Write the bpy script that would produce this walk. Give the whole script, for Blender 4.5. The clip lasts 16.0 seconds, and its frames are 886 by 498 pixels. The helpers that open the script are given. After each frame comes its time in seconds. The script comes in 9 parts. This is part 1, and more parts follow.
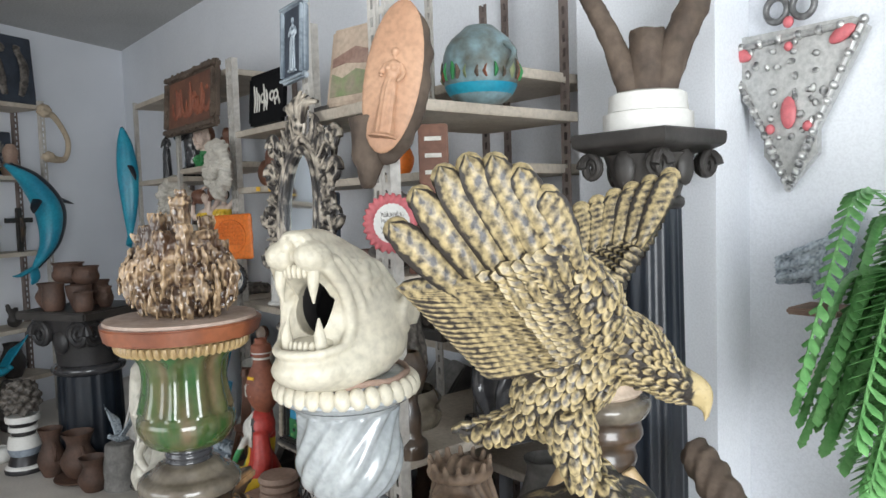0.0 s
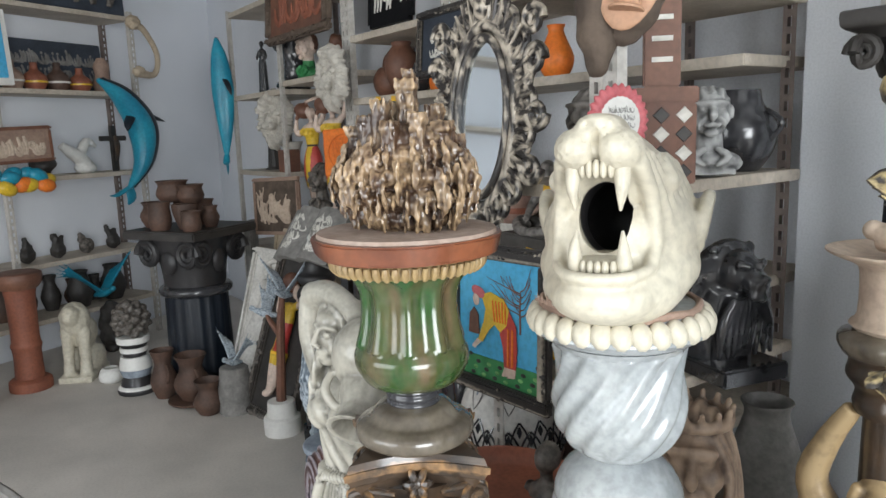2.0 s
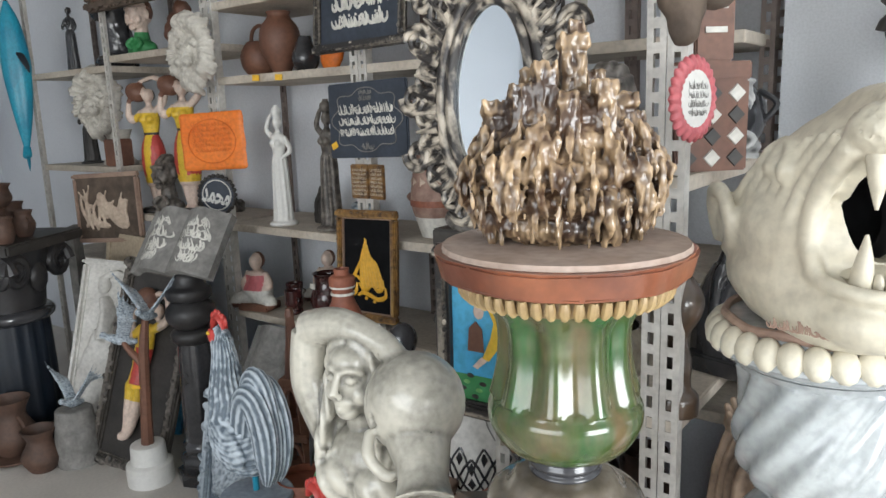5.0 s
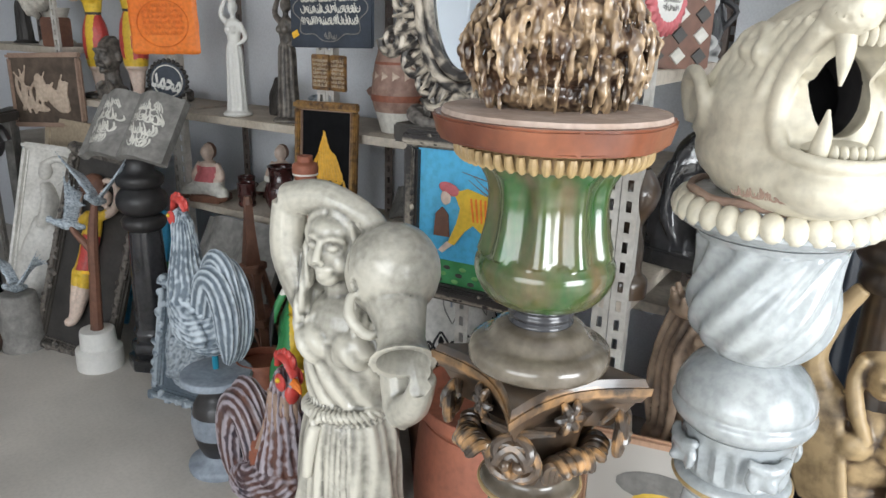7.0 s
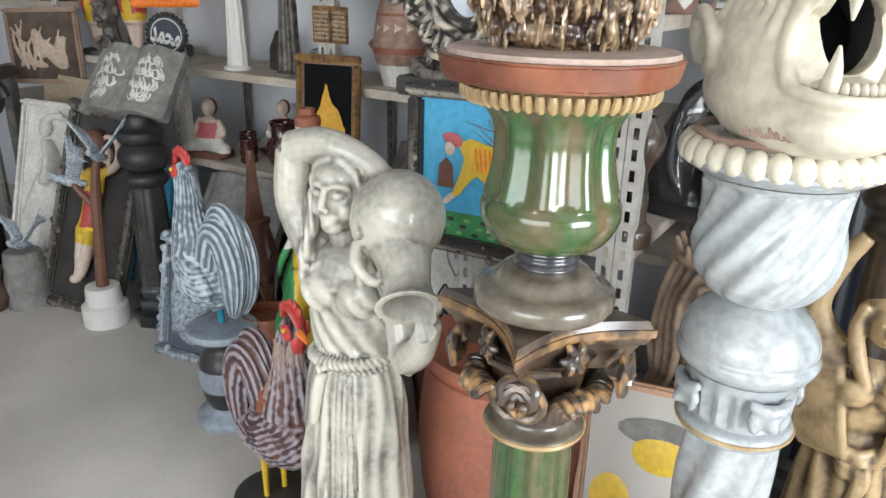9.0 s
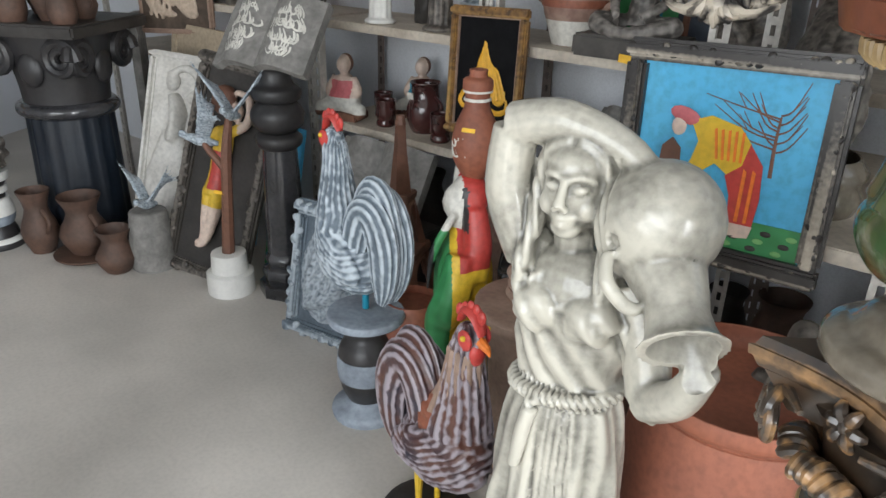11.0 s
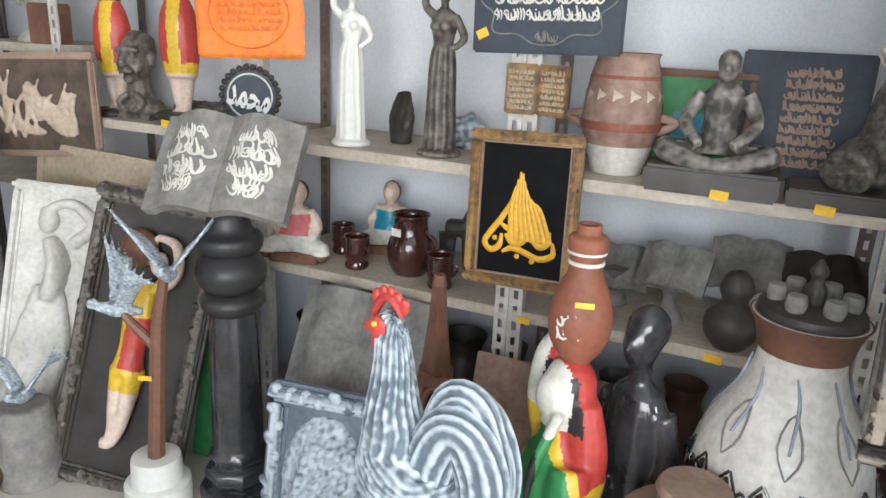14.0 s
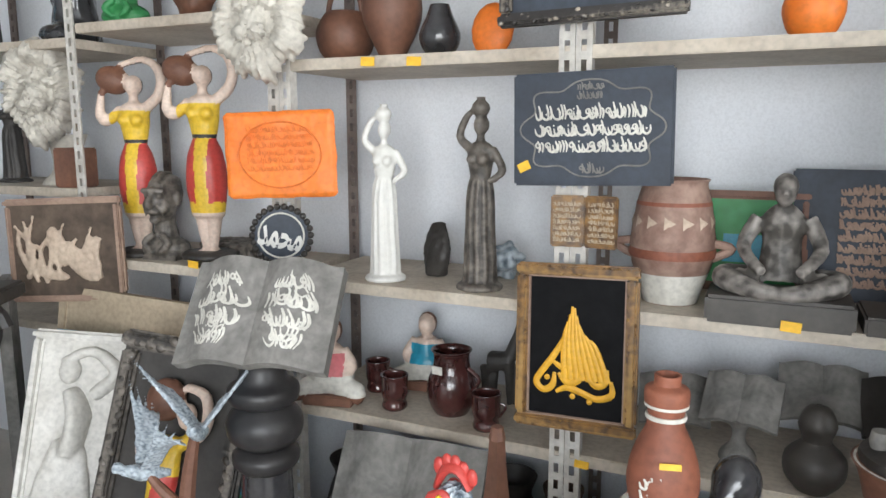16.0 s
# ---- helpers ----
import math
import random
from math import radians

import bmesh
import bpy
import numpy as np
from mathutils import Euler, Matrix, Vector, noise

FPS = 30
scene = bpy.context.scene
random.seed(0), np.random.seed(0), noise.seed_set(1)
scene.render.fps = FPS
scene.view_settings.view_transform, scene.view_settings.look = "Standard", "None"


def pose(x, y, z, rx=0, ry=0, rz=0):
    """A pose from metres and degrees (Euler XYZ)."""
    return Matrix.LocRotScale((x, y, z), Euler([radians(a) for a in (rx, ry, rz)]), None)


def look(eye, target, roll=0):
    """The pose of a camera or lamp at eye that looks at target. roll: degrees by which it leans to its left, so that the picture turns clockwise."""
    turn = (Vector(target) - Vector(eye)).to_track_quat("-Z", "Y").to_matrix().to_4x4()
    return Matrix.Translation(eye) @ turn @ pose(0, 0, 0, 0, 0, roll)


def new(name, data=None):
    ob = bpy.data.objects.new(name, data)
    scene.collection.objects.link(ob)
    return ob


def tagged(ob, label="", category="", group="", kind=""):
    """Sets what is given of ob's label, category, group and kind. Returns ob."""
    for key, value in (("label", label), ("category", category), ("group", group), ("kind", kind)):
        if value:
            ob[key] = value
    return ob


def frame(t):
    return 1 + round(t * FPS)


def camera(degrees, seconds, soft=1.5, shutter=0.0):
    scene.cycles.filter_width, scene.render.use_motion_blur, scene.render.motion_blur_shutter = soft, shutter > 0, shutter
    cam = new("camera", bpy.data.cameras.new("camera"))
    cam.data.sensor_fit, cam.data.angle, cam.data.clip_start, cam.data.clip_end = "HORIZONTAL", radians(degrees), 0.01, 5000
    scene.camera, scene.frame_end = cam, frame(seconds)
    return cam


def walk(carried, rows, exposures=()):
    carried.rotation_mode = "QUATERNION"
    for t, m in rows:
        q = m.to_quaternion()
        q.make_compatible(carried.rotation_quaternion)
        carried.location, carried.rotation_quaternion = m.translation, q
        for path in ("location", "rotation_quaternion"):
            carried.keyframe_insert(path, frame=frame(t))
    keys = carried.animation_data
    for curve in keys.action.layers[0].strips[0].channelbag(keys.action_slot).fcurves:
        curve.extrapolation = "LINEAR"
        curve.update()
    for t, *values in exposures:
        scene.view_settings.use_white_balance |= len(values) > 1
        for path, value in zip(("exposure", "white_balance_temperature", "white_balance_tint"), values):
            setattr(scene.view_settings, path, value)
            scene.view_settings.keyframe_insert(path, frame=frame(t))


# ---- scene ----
cam = camera(63.5, 16.0, soft=1.5, shutter=0.0)
METRES, EYE, TILT, LEAN, TURN = 3.3, 1.655, -3.6, 1.8, 50.0
ROWS = [
    (0.0, 0.0, 0.0, 0.0, 0.0, 0.0, 0.0),
    (0.5, -0.028, -0.002, -0.0038, 2.84, -0.99, -0.44),
    (1.0, -0.061, 0.0019, -0.0085, 4.72, -1.93, -1.19),
    (1.5, -0.0992, 0.049, -0.0168, 7.26, -4.75, -0.32),
    (2.0, -0.1302, 0.0966, -0.0163, 4.23, -5.86, -0.13),
    (2.5, -0.1798, 0.1157, -0.0121, -4.06, -3.41, -0.75),
    (3.0, -0.2371, 0.1244, -0.0071, -12.34, -3.44, -1.07),
    (3.5, -0.2589, 0.1609, -0.0077, -11.97, -3.2, 0.22),
    (4.0, -0.2619, 0.2024, -0.0095, -11.03, -4.92, 0.78),
    (6.5, -0.3225, 0.2074, -0.0249, -18.41, -10.26, -0.8),
    (7.0, -0.3244, 0.2032, -0.0338, -17.74, -13.56, -2.09),
    (7.5, -0.3245, 0.1978, -0.0382, -17.3, -15.48, -1.49),
    (8.0, -0.3215, 0.1945, -0.0398, -17.88, -16.24, -1.84),
    (10.5, -0.3705, 0.2663, -0.0509, -13.72, -19.07, -2.99),
    (11.0, -0.3797, 0.3214, -0.0523, -10.44, -20.06, -2.59),
    (11.5, -0.4105, 0.3569, -0.0508, -12.91, -17.37, -3.33),
    (12.0, -0.4677, 0.3908, -0.0427, -20.88, -15.75, -3.37),
    (12.5, -0.4929, 0.4236, -0.0408, -20.87, -15.33, -3.94),
    (13.0, -0.49, 0.4911, -0.0409, -19.96, -15.77, -2.55),
    (13.5, -0.4917, 0.535, -0.038, -19.42, -16.24, -2.32),
    (14.0, -0.5164, 0.5623, -0.0313, -25.61, -13.18, -2.63),
    (14.5, -0.5442, 0.5901, -0.0269, -29.85, -12.41, -2.99),
    (15.0, -0.5377, 0.6074, -0.0157, -25.85, -9.04, -0.59),
    (15.5, -0.531, 0.612, -0.0082, -25.57, -7.51, -0.15),
    (16.0, -0.5293, 0.6103, -0.0047, -25.45, -5.24, -0.06),
]

EXPOSURES = [(0, -0.65), (0.5, -0.75), (1, -0.72), (2, -0.55), (2.5, -0.88), (4, -0.42), (6.5, -0.3), (8, -0.22), (10.5, -0.08), (11.2, -0.16), (12, -0.08), (12.5, -0.02), (13, -0.08), (13.5, 0.05), (14, 0.58), (15, 0.57), (16, 0.5)]
walk(cam, [(t, pose(0, 0, EYE, TILT, LEAN, TURN) @ pose(METRES * x, METRES * y, METRES * z, 90 + pitch, roll, yaw)) for t, x, y, z, yaw, pitch, roll in ROWS], EXPOSURES)

# ---- light ----
world = bpy.data.worlds.new("sky")
scene.world = world
world.use_nodes = True
_nt = world.node_tree
_sky = _nt.nodes.new("ShaderNodeTexSky")
_sky.sky_type, _sky.sun_disc, _sky.sun_elevation, _sky.sun_rotation = "NISHITA", False, radians(45), radians(150)
_nt.links.new(_sky.outputs[0], _nt.nodes["Background"].inputs[0])
_nt.nodes["Background"].inputs[1].default_value = 0.12
_sun = new("sun", bpy.data.lights.new("sun", "SUN"))
_sun.data.energy, _sun.data.angle, _sun.data.color = 2.5, radians(0.5), (1, 0.95, 0.88)
_sun.matrix_world = look((3, -6, 8), (0, 0, 0))


def window_light(name, eye, target, sx, sy, watts, colour=(0.93, 0.97, 1.0)):
    lamp = new(name, bpy.data.lights.new(name, "AREA"))
    lamp.data.shape, lamp.data.size, lamp.data.size_y, lamp.data.energy, lamp.data.color = "RECTANGLE", sx, sy, watts, colour
    lamp.matrix_world = look(eye, target)
    return lamp


window_light("daylight_front", (-1.5, -3.35, 1.65), (-1.6, 0, 1.3), 3.2, 2.2, 150)
window_light("daylight_side", (2.35, -0.6, 1.5), (0, 0.5, 1.4), 2.2, 2.2, 320)

# ---- materials ----
def paint(name, colour, rough=0.6, second=None, scale=8.0, metal=0.0, bump=0.15, bump_scale=60.0, coat=0.0, spread=0.35, relief=None, relief_lo=0.35, relief_hi=0.6, speck=0.82, grain=0.35, stretch=1.0):
    """A surface with two scales of colour variation and fine relief. relief: the rubbed paint and painted highlights of
    raised parts (attribute 'relief').
    """
    m = bpy.data.materials.new(name)
    m.use_nodes = True
    nt = m.node_tree
    b = nt.nodes["Principled BSDF"]
    tc = nt.nodes.new("ShaderNodeTexCoord")
    n1 = nt.nodes.new("ShaderNodeTexNoise")
    n1.inputs["Scale"].default_value, n1.inputs["Detail"].default_value = scale, 6
    n2 = nt.nodes.new("ShaderNodeTexNoise")
    n2.inputs["Scale"].default_value, n2.inputs["Detail"].default_value = bump_scale, 4
    mp = nt.nodes.new("ShaderNodeMapping")
    mp.inputs["Scale"].default_value = (1, 1, stretch)
    nt.links.new(tc.outputs["Object"], mp.inputs["Vector"])
    nt.links.new(mp.outputs[0], n1.inputs["Vector"])
    nt.links.new(tc.outputs["Object"], n2.inputs["Vector"])
    if second is None:
        second = tuple(c * (1 - spread) for c in colour)
    ramp = nt.nodes.new("ShaderNodeValToRGB")
    ramp.color_ramp.elements[0].position, ramp.color_ramp.elements[1].position = 0.35, 0.65
    ramp.color_ramp.elements[0].color, ramp.color_ramp.elements[1].color = (*second, 1), (*colour, 1)
    nt.links.new(n1.outputs["Fac"], ramp.inputs["Fac"])
    out = ramp.outputs["Color"]
    sp = nt.nodes.new("ShaderNodeMix")
    sp.data_type, sp.blend_type = "RGBA", "MULTIPLY"
    sr = nt.nodes.new("ShaderNodeMapRange")
    sr.inputs["From Min"].default_value, sr.inputs["From Max"].default_value = 0.3, 0.6
    sr.inputs["To Min"].default_value, sr.inputs["To Max"].default_value = speck, 1.04
    nt.links.new(n2.outputs["Fac"], sr.inputs["Value"])
    sp.inputs[0].default_value = 1.0
    nt.links.new(out, sp.inputs[6])
    nt.links.new(sr.outputs[0], sp.inputs[7])
    out = sp.outputs[2]
    if relief is not None:
        at = nt.nodes.new("ShaderNodeAttribute")
        at.attribute_name = "relief"
        add = nt.nodes.new("ShaderNodeMath")
        add.operation = "MULTIPLY_ADD"
        nt.links.new(n2.outputs["Fac"], add.inputs[0])
        add.inputs[1].default_value = grain
        nt.links.new(at.outputs["Fac"], add.inputs[2])
        mr = nt.nodes.new("ShaderNodeMapRange")
        mr.inputs["From Min"].default_value, mr.inputs["From Max"].default_value = relief_lo + 0.5 * grain, relief_hi + 0.5 * grain
        nt.links.new(add.outputs[0], mr.inputs["Value"])
        mx = nt.nodes.new("ShaderNodeMix")
        mx.data_type = "RGBA"
        nt.links.new(mr.outputs[0], mx.inputs[0])
        nt.links.new(out, mx.inputs[6])
        mx.inputs[7].default_value = (*relief, 1)
        out = mx.outputs[2]
    nt.links.new(out, b.inputs["Base Color"])
    b.inputs["Roughness"].default_value, b.inputs["Metallic"].default_value, b.inputs["Coat Weight"].default_value = rough, metal, coat
    b.inputs["Coat Roughness"].default_value = 0.12
    bp = nt.nodes.new("ShaderNodeBump")
    bp.inputs["Strength"].default_value, bp.inputs["Distance"].default_value = bump, 0.004
    nt.links.new(n2.outputs["Fac"], bp.inputs["Height"])
    nt.links.new(bp.outputs["Normal"], b.inputs["Normal"])
    return m


M_WALL = paint("wall_paint", (0.78, 0.8, 0.84), 0.75, (0.71, 0.735, 0.775), 1.2, bump=0.12, bump_scale=150, speck=0.94)
M_FLOOR = paint("dusty_floor", (0.62, 0.58, 0.53), 0.7, (0.5, 0.47, 0.43), 2.2, bump=0.025, bump_scale=70, speck=0.95)
# unseen ceiling, set darker than the walls to cut bounce light
M_CEIL = paint("unseen_ceiling_grey", (0.5, 0.5, 0.49), 0.8, None, 2, spread=0.1)
M_BOARD = paint("shelf_board", (0.56, 0.50, 0.42), 0.65, (0.42, 0.36, 0.29), 5, bump=0.2)
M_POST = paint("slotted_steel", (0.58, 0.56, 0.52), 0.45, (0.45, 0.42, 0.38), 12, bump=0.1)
# darker copy of the post steel, for the back posts
M_POSTD = paint("dark_steel", (0.2, 0.16, 0.14), 0.6, (0.13, 0.1, 0.09), 10, bump=0.2)
M_CREAM = paint("cream_ceramic", (0.59, 0.55, 0.445), 0.42, (0.53, 0.485, 0.385), 5, bump=0.08)
M_BLACK = paint("black_paint", (0.02, 0.02, 0.022), 0.4, (0.036, 0.033, 0.033), 6, bump=0.1)
M_TERRA = paint("terracotta", (0.115, 0.062, 0.042), 0.65, (0.06, 0.036, 0.027), 7, bump=0.2)
M_GREEN = paint("green_glaze", (0.018, 0.075, 0.016), 0.16, (0.125, 0.09, 0.045), 21, coat=0.6, bump=0.03, stretch=0.22)
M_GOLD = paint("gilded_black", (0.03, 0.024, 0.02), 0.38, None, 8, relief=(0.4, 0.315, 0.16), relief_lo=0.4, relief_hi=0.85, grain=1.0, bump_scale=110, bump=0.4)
M_GREY = paint("grey_paint", (0.35, 0.4, 0.46), 0.55, (0.2, 0.23, 0.27), 9)


# ---- building blocks ----
def part(name, bm, material, parent=None, label="", smooth=40):
    me = bpy.data.meshes.new(name)
    bm.normal_update()
    bm.to_mesh(me)
    bm.free()
    me.materials.append(material)
    ob = new(name, me)
    if smooth:
        me.shade_smooth()
        me.set_sharp_from_angle(angle=radians(smooth))
    if parent is not None:
        ob.parent = parent
    if label:
        ob["label"] = label
    return ob


def thing(name, label, category, m=None, group="", kind=""):
    ob = new(name)
    ob.empty_display_size = 0.05
    if m is not None:
        ob.matrix_basis = m
    return tagged(ob, label, category, group, kind)


def box(x0, x1, y0, y1, z0, z1, bevel=0.0, bm=None):
    bm2 = bmesh.new()
    bmesh.ops.create_cube(bm2, size=1)
    for v in bm2.verts:
        v.co = Vector(((x0 + x1) / 2 + v.co.x * (x1 - x0), (y0 + y1) / 2 + v.co.y * (y1 - y0), (z0 + z1) / 2 + v.co.z * (z1 - z0)))
    if bevel:
        bmesh.ops.bevel(bm2, geom=bm2.edges[:], offset=bevel, segments=2, affect="EDGES")
    return join(bm, bm2)


def join(bm, other):
    if bm is None:
        return other
    me = bpy.data.meshes.new("t")
    other.to_mesh(me)
    other.free()
    bm.from_mesh(me)
    bpy.data.meshes.remove(me)
    return bm


def moved(bm, m):
    bmesh.ops.transform(bm, matrix=m, verts=bm.verts[:])
    return bm


def lathe(profile, segs=32, flutes=0, depth=0.0, twist=0.0, sy=1.0, band=(-9, 9), bm=None):
    """profile: (radius, z) pairs from the bottom up. flutes: ribs of that depth (a share of the radius) between the heights of band."""
    b = bmesh.new()
    rings = []
    for r, z in profile:
        ring = []
        for i in range(segs):
            a = 2 * math.pi * i / segs
            k = r
            if flutes and band[0] <= z <= band[1]:
                k = r * (1 + depth * math.cos(flutes * a + twist * z))
            ring.append(b.verts.new((k * math.cos(a), k * math.sin(a) * sy, z)))
        rings.append(ring)
    for lo, hi in zip(rings, rings[1:]):
        for i in range(segs):
            j = (i + 1) % segs
            b.faces.new((lo[i], lo[j], hi[j], hi[i]))
    b.faces.new(rings[0][::-1])
    b.faces.new(rings[-1])
    return join(bm, b)


def smoothed(profile, n=3):
    """Catmull-Rom points between those of a profile."""
    out = []
    p = [Vector(q) for q in profile]
    for i in range(len(p) - 1):
        a, b, c, d = p[max(i - 1, 0)], p[i], p[i + 1], p[min(i + 2, len(p) - 1)]
        for k in range(n):
            t = k / n
            out.append(0.5 * (2 * b + (c - a) * t + (2 * a - 5 * b + 4 * c - d) * t * t + (3 * b - a - 3 * c + d) * t ** 3))
    out.append(p[-1])
    return out


def tube(points, radii, segs=10, steps=4, flat=1.0, bm=None, up=(0, 0, 1)):
    """A tapered limb along a smooth line through the points."""
    q = smoothed([(*p, r) for p, r in zip(points, radii)], steps)
    b = bmesh.new()
    rings = []
    for i, v in enumerate(q):
        c, r = v.xyz, max(v[3], 0.0008)
        d = (q[min(i + 1, len(q) - 1)].xyz - q[max(i - 1, 0)].xyz).normalized()
        if i == 0:
            s = d.cross(Vector(up))
            s = s.normalized() if s.length > 0.3 else d.cross(Vector((0, 1, 0.1))).normalized()
        else:
            s = (s - d * s.dot(d)).normalized()
        t = s.cross(d)
        rings.append([b.verts.new(c + r * (math.cos(a) * s + flat * math.sin(a) * t)) for a in (2 * math.pi * k / segs for k in range(segs))])
    for lo, hi in zip(rings, rings[1:]):
        for i in range(segs):
            j = (i + 1) % segs
            b.faces.new((lo[i], lo[j], hi[j], hi[i]))
    b.faces.new(rings[0][::-1])
    b.faces.new(rings[-1])
    return join(bm, b)


def ball(c, r, rot=(0, 0, 0), seg=16, bm=None):
    b = bmesh.new()
    bmesh.ops.create_uvsphere(b, u_segments=seg, v_segments=max(6, seg // 2), radius=1)
    r = (r, r, r) if isinstance(r, (int, float)) else r
    moved(b, pose(*c, *rot) @ Matrix.Diagonal((*r, 1)))
    return join(bm, b)


def sculpt(bm, voxel=0.01, smooth=4, carve=None, cut=None):
    """Fuses the pieces of bm into one skin; carve moves each point by the number of metres that it returns along the normal, and its share becomes the attribute 'relief'."""
    me = bpy.data.meshes.new("clay")
    bm.to_mesh(me)
    bm.free()
    ob = new("clay", me)
    mod = ob.modifiers.new("fuse", "REMESH")
    mod.mode, mod.voxel_size = "VOXEL", voxel
    hole = None
    if cut is not None:
        hm = bpy.data.meshes.new("hollow")
        cut.to_mesh(hm)
        cut.free()
        hole = new("hollow", hm)
        rm = hole.modifiers.new("fuse", "REMESH")
        rm.mode, rm.voxel_size = "VOXEL", voxel
        bo = ob.modifiers.new("hollow", "BOOLEAN")
        bo.operation, bo.object, bo.solver = "DIFFERENCE", hole, "EXACT"
    if smooth:
        sm = ob.modifiers.new("soft", "SMOOTH")
        sm.factor, sm.iterations = 0.5, smooth
    bpy.context.view_layer.update()
    ev = ob.evaluated_get(bpy.context.evaluated_depsgraph_get())
    res = bmesh.new()
    res.from_mesh(ev.to_mesh())
    bpy.data.objects.remove(ob)
    bpy.data.meshes.remove(me)
    if hole is not None:
        bpy.data.objects.remove(hole)
        bpy.data.meshes.remove(hm)
    if carve is not None:
        res.normal_update()
        lay = res.verts.layers.float.new("relief")
        for v in res.verts:
            h, k = carve(v.co, v.normal)
            v[lay] = k
            v.co += v.normal * h
    return res

M_SILVER = paint("antique_silver", (0.035, 0.03, 0.028), 0.35, None, 9, relief=(0.48, 0.42, 0.34), relief_lo=0.46, relief_hi=0.9, bump_scale=90)
M_PALESILVER = paint("pale_silver", (0.2, 0.2, 0.2), 0.3, (0.12, 0.12, 0.12), 30, relief=(0.62, 0.62, 0.6), relief_lo=0.3, relief_hi=0.75, metal=0.3)
# castle bronze: metallic highlights and dark recesses are put into the colour
M_CASTLE = paint("bronzed_rock", (0.03, 0.016, 0.01), 0.3, (0.075, 0.038, 0.02), 9, relief=(0.43, 0.3, 0.175), relief_lo=0.38, relief_hi=0.92, coat=0.4)
M_SLAB = paint("red_brown_wood", (0.24, 0.078, 0.035), 0.35, (0.13, 0.04, 0.022), 9, coat=0.35, bump=0.15)
M_DUST = paint("dusty_top", (0.42, 0.33, 0.28), 0.8, (0.34, 0.25, 0.2), 14)
M_ROPE = paint("gilt_rope", (0.42, 0.3, 0.14), 0.45, (0.28, 0.19, 0.09), 20)
M_MARBLE = paint("blue_white_glaze", (0.4, 0.42, 0.42), 0.22, (0.27, 0.295, 0.31), 5, coat=0.5, bump=0.05)
M_BRONZE = paint("bronze_glaze", (0.085, 0.052, 0.03), 0.3, (0.028, 0.022, 0.018), 12, coat=0.5, relief=(0.42, 0.235, 0.1), relief_lo=0.6, relief_hi=1.0, bump=0.05, grain=0.5)
M_TAUPE = paint("grey_brown_glaze", (0.22, 0.19, 0.145), 0.22, (0.075, 0.06, 0.045), 9, coat=0.6, bump=0.03)
M_IVORY = paint("aged_ivory_glaze", (0.1, 0.095, 0.08), 0.3, (0.2, 0.19, 0.16), 12, relief=(0.5, 0.475, 0.405), relief_lo=0.38, relief_hi=0.8, coat=0.45, bump=0.04)
M_WHITE = paint("white_plaster", (0.72, 0.71, 0.68), 0.6, (0.67, 0.66, 0.62), 4, bump=0.06, speck=0.96)
M_DARK = paint("dark_stone", (0.05, 0.045, 0.041), 0.5, (0.027, 0.024, 0.022), 9, bump=0.25)
M_DARKR = paint("rubbed_dark_stone", (0.06, 0.052, 0.045), 0.5, None, 9, relief=(0.2, 0.175, 0.15), relief_lo=0.35, relief_hi=0.9, grain=0.8)
M_OLDBRONZE = paint("old_bronze", (0.14, 0.128, 0.115), 0.42, (0.08, 0.072, 0.064), 26, bump=0.2)
M_CHAR = paint("glossy_black", (0.02, 0.02, 0.022), 0.18, (0.05, 0.05, 0.055), 7, coat=0.6, bump=0.05)
M_SLATE = paint("slate_blue", (0.042, 0.054, 0.075), 0.6, (0.027, 0.034, 0.048), 7, bump=0.2)
M_GREYST = paint("grey_stone", (0.25, 0.24, 0.225), 0.75, (0.16, 0.153, 0.143), 16, bump=0.5)
M_ORANGE = paint("orange_paint", (0.83, 0.22, 0.03), 0.5, (0.75, 0.17, 0.02), 6)
M_ORANGED = paint("deep_orange_paint", (0.72, 0.17, 0.02), 0.5, (0.64, 0.14, 0.016), 9)
M_YELLOW = paint("yellow_paint", (0.75, 0.5, 0.04), 0.35, (0.68, 0.44, 0.04), 6)
M_RED = paint("red_paint", (0.55, 0.06, 0.05), 0.4, (0.45, 0.05, 0.04), 8)
M_SKIN = paint("pale_pink_paint", (0.7, 0.56, 0.47), 0.45, (0.62, 0.48, 0.4), 8)
M_BROWN = paint("brown_clay", (0.2, 0.09, 0.055), 0.55, (0.13, 0.06, 0.04), 8)
M_REDCLAY = paint("red_clay", (0.3, 0.1, 0.055), 0.6, (0.22, 0.075, 0.045), 7)
M_MAROON = paint("maroon_glaze", (0.07, 0.022, 0.02), 0.15, (0.04, 0.014, 0.013), 8, coat=0.6, bump=0.03)
M_TEAL = paint("teal_paint", (0.02, 0.3, 0.42), 0.35, (0.015, 0.22, 0.34), 5)
M_NAVY = paint("navy_paint", (0.014, 0.02, 0.03), 0.35, (0.01, 0.013, 0.019), 5)
M_SKYB = paint("sky_blue_paint", (0.06, 0.4, 0.68), 0.5, (0.1, 0.45, 0.7), 4)
M_LEAFG = paint("grass_green_paint", (0.03, 0.2, 0.06), 0.5, (0.05, 0.28, 0.1), 30)
M_GOLDF = paint("gold_frame", (0.27, 0.14, 0.04), 0.36, (0.07, 0.035, 0.016), 40, relief=(0.42, 0.25, 0.075), relief_lo=0.5, relief_hi=0.9)
M_GILT = paint("gold_lettering", (0.78, 0.42, 0.03), 0.45, (0.66, 0.34, 0.02), 10)
M_VELVET = paint("black_velvet", (0.006, 0.006, 0.007), 0.55, (0.009, 0.009, 0.01), 20, bump=0.03)
